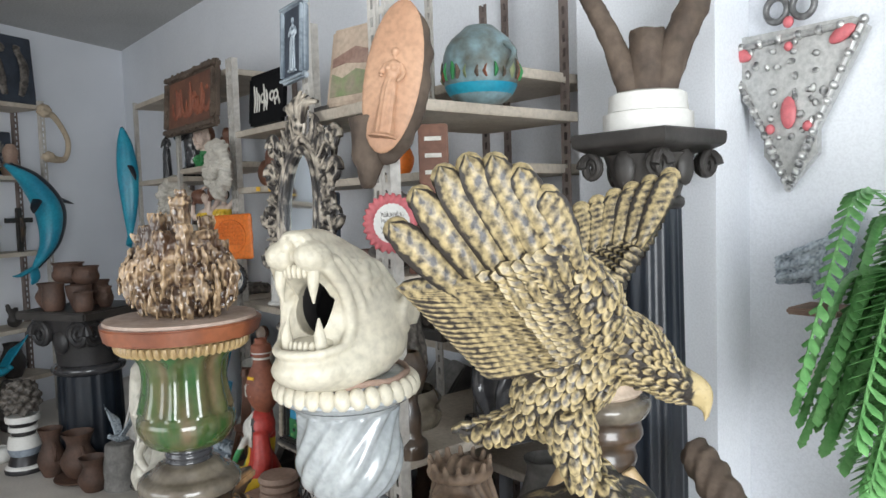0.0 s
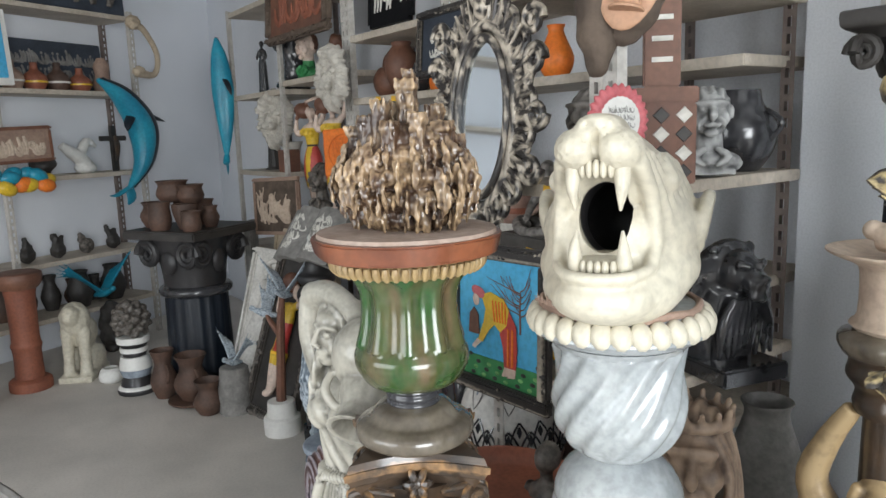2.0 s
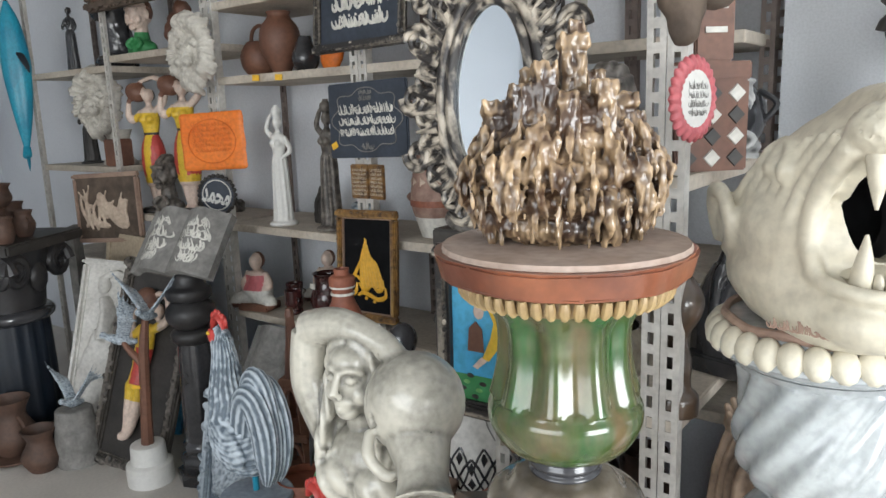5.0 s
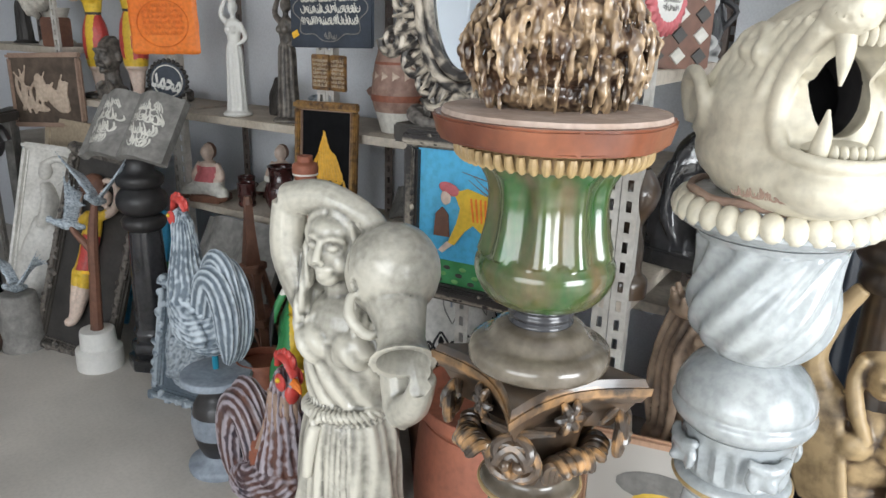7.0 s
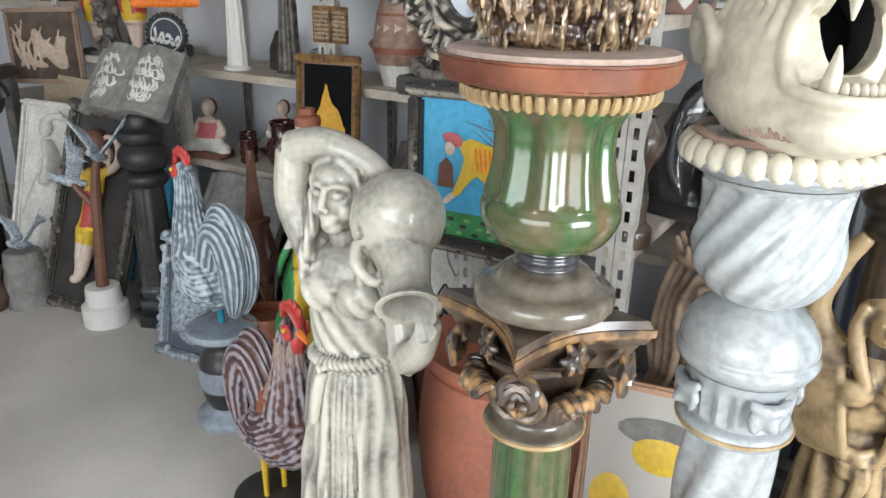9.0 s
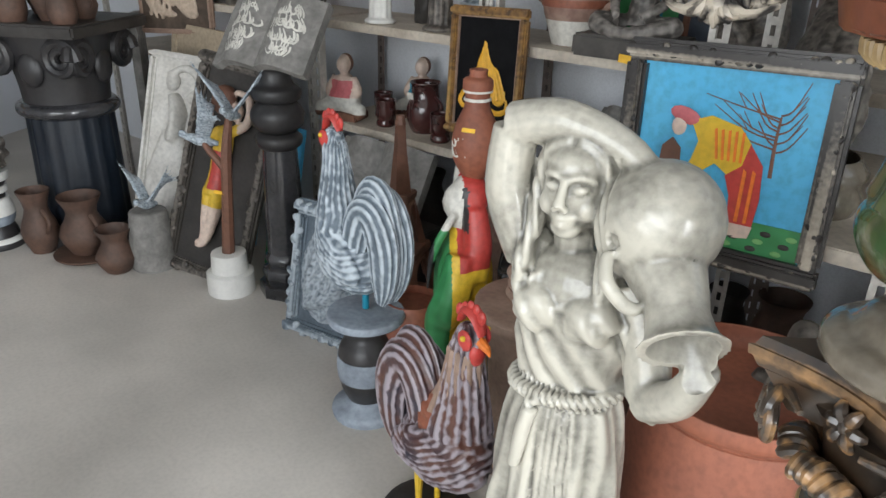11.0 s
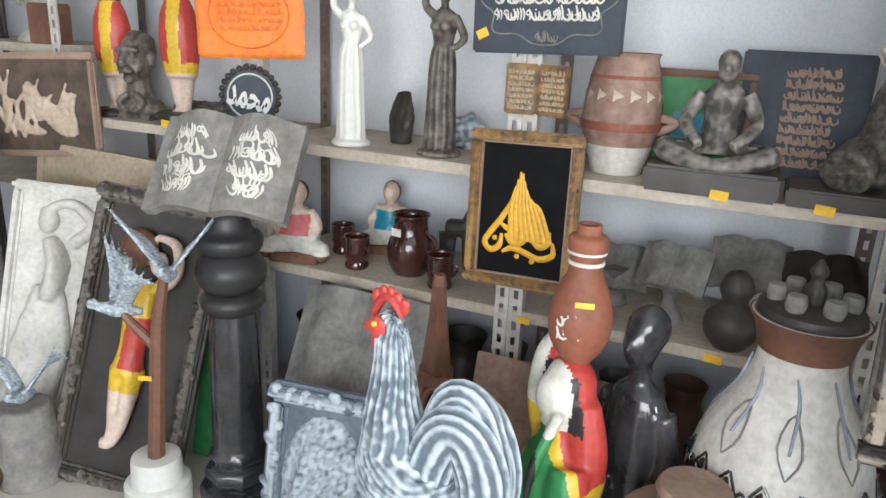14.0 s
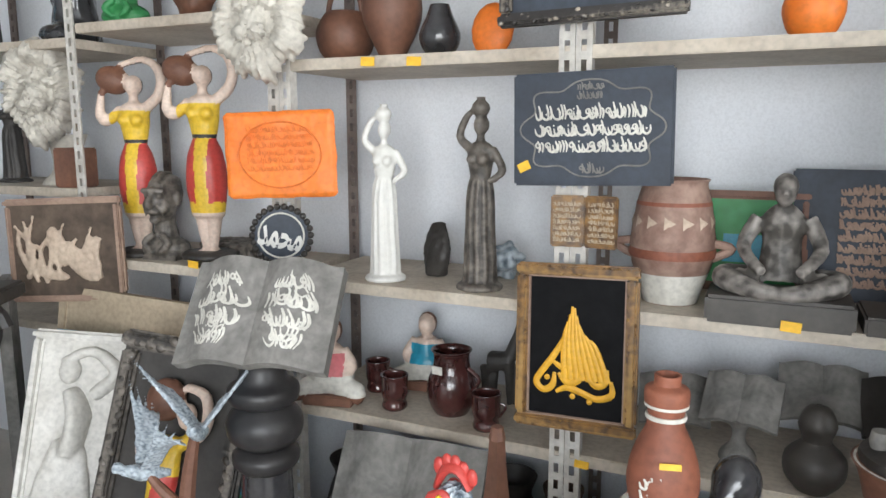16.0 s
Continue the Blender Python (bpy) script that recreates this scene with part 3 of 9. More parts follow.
# ---- roaring lioness head on a twisted urn ----
def lioness():
    b = ball((0, 0.0, 0.07), (0.138, 0.14, 0.08), seg=28)
    b = ball((0, 0.0, 0.125), (0.132, 0.13, 0.1), seg=28, bm=b)
    b = tube([(0, 0.065, 0.12), (0, -0.02, 0.195), (0, -0.095, 0.235), (0, -0.145, 0.255)], [0.112, 0.092, 0.068, 0.05], 24, 5, 0.95, bm=b)
    b = tube([(0, 0.0, 0.05), (0, -0.09, 0.046), (0, -0.15, 0.05)], [0.126, 0.112, 0.076], 24, 5, 0.55, bm=b)
    b = ball((0, -0.13, 0.045), (0.085, 0.068, 0.042), seg=20, bm=b)
    b = tube([(0, 0.0, 0.262), (0, -0.08, 0.29), (0, -0.145, 0.292)], [0.03, 0.03, 0.03], 14, 4, 0.7, bm=b)
    b = ball((0, -0.165, 0.297), (0.034, 0.024, 0.017), bm=b)
    lips = [(-0.08, -0.06, 0.1), (-0.074, -0.125, 0.09), (-0.05, -0.172, 0.084), (0, -0.188, 0.082), (0.05, -0.172, 0.084), (0.074, -0.125, 0.09), (0.08, -0.06, 0.1)]
    b = tube(lips, [0.0095] * 7, 10, 4, bm=b)
    b = ball((0, -0.095, 0.245), (0.066, 0.075, 0.048), (12, 0, 0), seg=20, bm=b)
    for s in (-1, 1):
        b = ball((0.031 * s, -0.158, 0.262), (0.037, 0.04, 0.031), (-15, 0, 10 * s), bm=b)
        b = tube([(0.056 * s, -0.15, 0.246), (0.07 * s, -0.11, 0.19), (0.076 * s, -0.1, 0.13), (0.074 * s, -0.12, 0.094)], [0.016, 0.014, 0.014, 0.012], 10, 5, bm=b)
        for k in range(1, 7):
            b = tube([((0.054 + 0.0065 * k) * s, -0.15 + 0.024 * k, 0.268 - 0.005 * k), ((0.078 + 0.0065 * k) * s, -0.108 + 0.025 * k, 0.19 - 0.004 * k), ((0.1 + 0.0055 * k) * s, -0.1 + 0.029 * k, 0.095)], [0.005, 0.0085, 0.004], 8, 5, bm=b)
        b = ball((0.092 * s, -0.03, 0.212), (0.018, 0.022, 0.016), bm=b)
        brow = [(s * (0.09 + 0.02 * (1 - max(0.0, math.sin(a))) - 0.012), -0.028 + 0.036 * math.cos(a), 0.21 + 0.032 * math.sin(a)) for a in [k * math.pi / 8 - 0.4 for k in range(11)]]
        b = tube(brow, [0.006] + [0.011] * 9 + [0.006], 8, 2, bm=b)
        ear = [(s * (0.136 + 0.008 * math.sin(a)), 0.048 + 0.036 * math.cos(a), 0.135 + 0.042 * math.sin(a)) for a in [k * math.pi / 8 - 0.9 for k in range(15)]]
        b = tube(ear, [0.012] * 15, 8, 2, bm=b)
        b = ball((0.12 * s, 0.055, 0.13), (0.02, 0.036, 0.04), bm=b)
    hole = ball((0, -0.2, 0.166), (0.057, 0.12, 0.074), seg=24)
    hole = ball((0, -0.05, 0.158), (0.05, 0.12, 0.062), seg=24, bm=hole)
    hole = ball((0, 0.03, 0.13), (0.08, 0.075, 0.075), seg=24, bm=hole)

    def carve(p, n):
        h = 0.0
        if p.z > 0.24 and p.y < -0.12 and 0.014 < abs(p.x) < 0.075:
            h -= 0.0045 * max(0, math.sin(p.x * 520) * math.sin(p.z * 560 + p.y * 200) - 0.55) * 2
        if abs(p.x) < 0.005 and p.y < -0.16 and 0.24 < p.z < 0.292:
            h -= 0.005
        for s in (-1, 1):
            if (p - Vector((0.014 * s, -0.188, 0.297))).length < 0.008:
                h -= 0.005
        return h + 0.0008 * nz(p, 30), 0.5
    res = sculpt(b, 0.0045, 4, carve, cut=hole)
    return res


LION = pose(-1.338, 0.83, 1.288, 0, 0, 31) @ Matrix.Diagonal((0.98, 1.14, 1.04, 1))
lion = thing("lioness_head", "cream ceramic roaring lioness head with open mouth and fangs", "sculpture", LION)
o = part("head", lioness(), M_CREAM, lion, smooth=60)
# shade of the throat painted: faces deep in the hollow take black
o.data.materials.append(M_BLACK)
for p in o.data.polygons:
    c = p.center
    throat_shade = (c.x / 0.066) ** 2 + ((c.z - 0.15) / 0.075) ** 2 < 1.0 and -0.085 < c.y < 0.11
    p.material_index = 1 if throat_shade or ((c.x / 0.092) ** 2 + ((c.z - 0.13) / 0.086) ** 2 < 1.0 and -0.035 < c.y < 0.112) else 0
for x, y, z, r, l in ((-0.036, -0.163, 0.243, 0.0135, -0.066), (0.036, -0.163, 0.243, 0.0135, -0.066), (-0.037, -0.15, 0.085, 0.0135, 0.062), (0.037, -0.15, 0.085, 0.0135, 0.062)):
    part("fang", tube([(x, y, z), (x * 1.02, y - 0.007, z + l * 0.5), (x * 0.94, y - 0.003, z + l)], [r, r * 0.75, 0.002], 12, 4), M_CREAM, lion)
for k in range(-2, 3):
    part("tooth", ball((k * 0.0105, -0.176 + 0.001 * k * k, 0.237), (0.0058, 0.008, 0.014), seg=10), M_CREAM, lion)
    part("tooth", ball((k * 0.0115, -0.166 + 0.001 * k * k, 0.093), (0.006, 0.008, 0.012), seg=10), M_CREAM, lion)
part("tongue", ball((0, -0.11, 0.093), (0.05, 0.06, 0.014)), M_CREAM, lion)
urn = thing("urn", "pale blue-white glazed urn with twisted flutes and beaded rim", "urn", pose(-1.338, 0.83, 0) @ Matrix.Diagonal((0.9, 0.9, 1, 1)))
part("rim", lathe(smoothed([(0.12, 1.225), (0.15, 1.235), (0.172, 1.25), (0.165, 1.262), (0.15, 1.27), (0.148, 1.288), (0.14, 1.292)], 3), 48), M_MARBLE, urn)
bead = part("bead", ball((0, 0, 0), (0.0175, 0.021, 0.024), seg=12), M_CREAM, urn)
bead.matrix_basis = pose(0.162, 0, 1.268, 0, -25, 0)
for k in range(1, 30):
    o = bead.copy()
    scene.collection.objects.link(o)
    a = 360 * k / 30
    o.matrix_basis = pose(0, 0, 0, 0, 0, a) @ pose(0.162, 0, 1.268, 12, -25, 0)
part("rope", moved(tube([(0.149 * math.cos(a), 0.149 * math.sin(a), 1.292 + 0.002 * math.sin(40 * a)) for a in [k * math.pi / 24 for k in range(49)]], [0.007] * 49, 8, 2), Matrix()), M_STONEJAR, urn, "brown twisted cord")
part("bowl", lathe(smoothed([(0.06, 1.015), (0.085, 1.022), (0.118, 1.06), (0.128, 1.11), (0.12, 1.17), (0.125, 1.21), (0.135, 1.228)], 6), 144, 13, 0.042, -85, band=(1.03, 1.215)), M_MARBLE, urn)
col = thing("pedestal", "glazed grey-white pedestal with carved band and twisted shaft", "pedestal", pose(-1.338, 0.83, 0) @ Matrix.Diagonal((0.95, 0.95, 1, 1)))
part("cap", lathe(smoothed([(0.098, 0.882), (0.108, 0.886), (0.122, 0.9), (0.126, 0.915), (0.12, 0.926), (0.122, 0.936), (0.118, 0.955), (0.1, 0.985), (0.075, 1.005), (0.06, 1.016)], 4), 56), M_MARBLE, col)
part("band", lathe(smoothed([(0.09, 0.79), (0.092, 0.8), (0.095, 0.84), (0.1, 0.87), (0.104, 0.882)], 4), 108, 18, 0.045, 0, band=(0.8, 0.862)), M_MARBLE, col, "fluted band")
part("ring", lathe(smoothed([(0.09, 0.755), (0.102, 0.76), (0.106, 0.772), (0.102, 0.784), (0.09, 0.79)], 4), 56), M_MARBLE, col)
part("gilt_line", ring_z(0.1055, 0.772, 0.004), M_ROPE, col, "worn gold line")
for q in range(4):
    b = tube([(-0.04, -0.1, 0.862), (-0.015, -0.112, 0.852), (0.015, -0.112, 0.852), (0.04, -0.1, 0.862)], [0.008, 0.012, 0.012, 0.008], 8, 4)
    b = ball((0, -0.105, 0.832), (0.024, 0.018, 0.026), bm=b)
    b = ball((0, -0.12, 0.822), (0.012, 0.012, 0.01), seg=10, bm=b)
    for e in (-1, 1):
        b = tube([(0.02 * e, -0.104, 0.85), (0.032 * e, -0.104, 0.83), (0.022 * e, -0.106, 0.806)], [0.009, 0.01, 0.006], 8, 3, bm=b)
    o = part("mask", sculpt(b, 0.005, 1, lambda p, n: (0.002 * nz(p, 60), 0.5)), M_MARBLE, col, "small worn lion mask")
    o.matrix_basis = pose(0, 0, 0, 0, 0, 90 * q + 40)
part("shaft", lathe([(0.084, z / 50) for z in range(5, 38)] + [(0.084, 0.755)], 72, 7, 0.09, -28), M_MARBLE, col)
part("base", lathe(smoothed([(0.15, 0), (0.15, 0.04), (0.12, 0.06), (0.125, 0.08), (0.09, 0.1)], 3), 40), M_MARBLE, col)

# ---- castle on the green vase ----
def castle():
    rng = random.Random(7)

    def girth(z):
        """The rock's reach at a height: a narrow foot, a swollen middle, shoulders under the walls."""
        prof = ((0, 0.098), (0.03, 0.102), (0.05, 0.13), (0.085, 0.146), (0.12, 0.134), (0.15, 0.112), (0.185, 0.085), (0.21, 0.06))
        for (z0, r0), (z1, r1) in zip(prof, prof[1:]):
            if z <= z1:
                return r0 + (r1 - r0) * (z - z0) / (z1 - z0)
        return 0.05
    b = None
    for z in (0.02, 0.06, 0.1, 0.14, 0.17):
        r = girth(z) - 0.012
        b = ball((0, 0, z), (r, r * 0.66, 0.034), seg=20, bm=b)
    for k in range(340):
        a, z = rng.uniform(0, 2 * math.pi), rng.uniform(0.015, 0.152)
        r = girth(z) * rng.uniform(0.9, 1.02)
        x, y = r * math.cos(a), r * 0.68 * math.sin(a)
        l, w = rng.uniform(0.03, 0.075), rng.uniform(0.0032, 0.006)
        b = tube([(x * 0.93, y * 0.93, z + l * 0.4), (x * 1.02, y * 1.02, z), (x * 0.97, y * 0.97, z - l * 0.6)], [w * 0.6, w, w * 0.35], 6, 2, bm=b)
    for x, y, z, w, h in ((0.012, 0.0, 0.2, 0.03, 0.062), (0.016, 0.0, 0.25, 0.016, 0.03), (-0.03, -0.03, 0.19, 0.026, 0.035), (-0.092, 0, 0.15, 0.028, 0.055), (-0.062, -0.025, 0.165, 0.024, 0.032), (0.078, 0.0, 0.155, 0.032, 0.055), (0.1, 0.02, 0.14, 0.022, 0.045),
                          (0.045, -0.045, 0.165, 0.024, 0.034), (-0.005, -0.055, 0.155, 0.024, 0.03), (-0.035, 0.04, 0.18, 0.028, 0.04), (0.05, 0.045, 0.17, 0.026, 0.045)):
        z += 0.014 if abs(x) < 0.07 else -0.014
        w *= 1.1
        b = box(x - w / 2, x + w / 2, y - w / 2, y + w / 2, z - 0.06, z + h, bm=b)
        b = box(x - w * 0.6, x + w * 0.6, y - w * 0.6, y + w * 0.6, z + h - 0.012, z + h - 0.005, bm=b)
        for e in (-1, 0, 1):
            for g in (-1, 1):
                b = box(x + e * w * 0.44 - w * 0.12, x + e * w * 0.44 + w * 0.12, y + g * w * 0.44 - w * 0.14, y + g * w * 0.44 + w * 0.14, z + h - 0.006, z + h + 0.007, bm=b)
        for e in (-1, 1):
            b = box(x + e * w * 0.25 - 0.0035, x + e * w * 0.25 + 0.0035, y - w * 0.58, y - w * 0.4, z + h * 0.25, z + h * 0.6, bm=b)

    def carve(p, n):
        return 0.0045 * noise.noise(Vector((p.x * 170, p.y * 170, p.z * 55))), 0.5
    return shade_wash(sculpt(b, 0.0034, 1, carve), 8, 75, 0.45, 0.32, 22)


VX, VY = -1.62, 0.575
statue("castle_sculpture", castle(), M_CASTLE, pose(VX, VY, 1.424, 0, 0, 38) @ Matrix.Diagonal((0.96, 0.96, 0.94, 1)), "bronze-brown fantasy castle sculpture on a craggy rock", "sculpture")
slab_bm = bmesh.new()
_rng = random.Random(3)
ring = [(0.172 + _rng.uniform(-0.006, 0.008)) for _ in range(22)]
_lo = [slab_bm.verts.new((r * 0.97 * math.cos(2 * math.pi * k / 22), r * 0.97 * math.sin(2 * math.pi * k / 22), 1.379)) for k, r in enumerate(ring)]
_hi = [slab_bm.verts.new((r * 1.02 * math.cos(2 * math.pi * k / 22), r * 1.02 * math.sin(2 * math.pi * k / 22), 1.414)) for k, r in enumerate(ring)]
slab_bm.faces.new(_lo[::-1])
slab_bm.faces.new(_hi)
for k in range(22):
    slab_bm.faces.new((_lo[k], _lo[(k + 1) % 22], _hi[(k + 1) % 22], _hi[k]))
bmesh.ops.bevel(slab_bm, geom=slab_bm.edges[:], offset=0.004, segments=2, affect="EDGES")
stand = thing("wooden_slab", "red-brown varnished wooden slab with dusty top on the vase", "slab", pose(VX, VY, 0.0, 0, 0, 10))
part("slab", slab_bm, M_SLAB, stand)
part("dusty_top", lathe([(0.166, 1.4145), (0.164, 1.4215)], 30), M_DUST, stand, "dusty grey-pink upper face")
vase = thing("vase", "green and cream marbled glazed vase with fluted body", "vase", pose(VX, VY, 0))
part("body", lathe(smoothed([(0.05, 1.125), (0.085, 1.135), (0.105, 1.165), (0.108, 1.19), (0.1, 1.21), (0.089, 1.26), (0.09, 1.315), (0.117, 1.357)], 6), 120, 10, 0.06, 0, band=(1.205, 1.34)), M_GREEN, vase)
part("neck", lathe(smoothed([(0.05, 1.09), (0.052, 1.095), (0.049, 1.1), (0.052, 1.107), (0.049, 1.114), (0.053, 1.12), (0.05, 1.126)], 3), 40), M_CHAR, vase, "dark glazed ringed neck")
part("foot", lathe(smoothed([(0.1, 1.02), (0.112, 1.03), (0.112, 1.05), (0.1, 1.06), (0.085, 1.066), (0.07, 1.085), (0.052, 1.092)], 4), 48), M_TAUPE, vase)
for k in range(52):
    a = 2 * math.pi * k / 52
    if k == 0:
        cord = part("rim_rib", moved(tube([(0, 0, -0.012), (0.003, 0, 0), (0, 0, 0.012)], [0.005, 0.0072, 0.005], 8, 2), Matrix()), M_ROPE, vase)
        o = cord
    else:
        o = cord.copy()
        scene.collection.objects.link(o)
    o.matrix_basis = pose(0, 0, 0, 0, 0, math.degrees(a)) @ pose(0.136, 0, 1.361, 0, 25, 0)
part("rim", lathe(smoothed([(0.1, 1.348), (0.128, 1.349), (0.134, 1.362), (0.125, 1.3785), (0.1, 1.379)], 3), 48), M_ROPE, vase)

# ---- ionic capital and green column ----
ic = thing("column", "green glazed fluted column with gilded bronze scrolled capital", "column", pose(VX, VY, 0, 0, 0, -32))
ab = bmesh.new()
_pts = []
for q in range(4):
    for k in range(12):
        t = k / 12
        w = 0.122 - 0.034 * math.sin(math.pi * t)
        _pts.append(Matrix.Rotation(q * math.pi / 2, 3, "Z") @ Vector((w, -0.122 + 0.244 * t, 0)))
for z0, z1, s0, s1 in ((0.928, 0.976, 0.72, 0.92), (0.9785, 0.992, 0.97, 1.02), (0.9925, 1.006, 1.05, 1.06), (1.0065, 1.02, 1.02, 0.98)):
    lo = [ab.verts.new((p.x * s0, p.y * s0, z0)) for p in _pts]
    hi = [ab.verts.new((p.x * s1, p.y * s1, z1)) for p in _pts]
    ab.faces.new(lo[::-1])
    ab.faces.new(hi)
    for k in range(48):
        ab.faces.new((lo[k], lo[(k + 1) % 48], hi[(k + 1) % 48], hi[k]))
bmesh.ops.bevel(ab, geom=[e for e in ab.edges if len(e.link_faces) == 2 and e.calc_face_angle(0) > 0.5], offset=0.0025, segments=2, affect="EDGES")
part("abacus", shade_relief(ab, lambda c: (0.75 if 0.99 < c.z < 1.008 else 0.36) + 0.5 * nz(c, 16)), M_BRONZE, ic)


def volute(r0, turns=2.2, w=0.02):
    pts, rad = [], []
    for k in range(28):
        t = k / 27
        a, r = turns * 2 * math.pi * t, r0 * (1 - 0.85 * t)
        pts.append((r * math.cos(a), 0.004 * t, r * math.sin(a)))
        rad.append(w * (0.45 - 0.2 * t))
    return tube(pts, rad, 8, 1)


for q in range(4):
    for s in (-1, 1):
        vb = volute(0.034, 2.1, 0.021)
        vb = ball((0, -0.004, 0), (0.01, 0.012, 0.01), seg=8, bm=vb)
        vb = tube([(0.03, 0, 0.006), (0.034, 0.004, 0.03), (0.0, 0.014, 0.044), (-0.05, 0.024, 0.046)], [0.009, 0.009, 0.008, 0.004], 8, 3, bm=vb)
        v = part("volute", shade_relief(vb, lambda c: 0.52 + 0.8 * nz(c, 50)), M_BRONZE, ic)
        v.matrix_basis = pose(0, 0, 0, 0, 0, 90 * q) @ pose(s * 0.095, -0.108, 0.916, 0, 0, 38 * s) @ Matrix.Diagonal((s, 1, 1, 1))
    fb = ball((0, -0.094, 0.968), (0.012, 0.012, 0.014), seg=10)
    for k in range(6):
        fb = tube([(0, -0.092, 0.968), (0.016 * math.cos(k * 1.047), -0.1, 0.968 + 0.018 * math.sin(k * 1.047)), (0.026 * math.cos(k * 1.047), -0.094, 0.968 + 0.03 * math.sin(k * 1.047))], [0.006, 0.009, 0.004], 8, 3, bm=fb)
    o = part("flower", shade_relief(fb, lambda c: 0.6 + 0.8 * nz(c, 60)), M_BRONZE, ic)
    o.matrix_basis = pose(0, 0, 0, 0, 0, 90 * q)
for k in range(8):
    lb_ = None
    big = k % 2
    for j in range(-2, 3):
        lb_ = tube([(0.008 * j, -0.07, 0.842), (0.013 * j, -0.082, 0.87 + 0.01 * big), (0.013 * j, -0.1 - 0.01 * big, 0.897 + 0.016 * big - 0.003 * abs(j)), (0.011 * j, -0.118 - 0.012 * big, 0.893 + 0.014 * big - 0.006 * abs(j)), (0.009 * j, -0.12 - 0.01 * big, 0.878 + 0.012 * big)], [0.008, 0.01, 0.01, 0.009, 0.004], 8, 4, bm=lb_)
    o = part("acanthus_leaf", shade_relief(lb_, lambda c: 0.2 - c.y * 3.4 + 0.7 * nz(c, 60)), M_BRONZE, ic)
    o.matrix_basis = pose(0, 0, 0, 0, 0, 45 * k + 45)
part("bell", shade_relief(lathe(smoothed([(0.07, 0.83), (0.074, 0.87), (0.082, 0.92), (0.1, 0.958)], 3), 40), lambda c: 0.1), M_BRONZE, ic, "dark recessed bell of the capital")
part("ring", lathe(smoothed([(0.062, 0.782), (0.074, 0.786), (0.084, 0.796), (0.084, 0.806), (0.07, 0.815), (0.064, 0.825), (0.07, 0.835), (0.066, 0.842)], 4), 48), M_TAUPE, ic, "glossy grey-brown ring")
part("gilt_line", ring_z(0.084, 0.8, 0.005), M_ROPE, ic)
part("shaft", lathe([(0.076, 0.12), (0.07, 0.5), (0.065, 0.782)], 96, 12, 0.05), M_GREEN, ic)
part("base", lathe(smoothed([(0.15, 0), (0.15, 0.05), (0.115, 0.06), (0.12, 0.09), (0.085, 0.12)], 3), 40), M_TAUPE, ic)


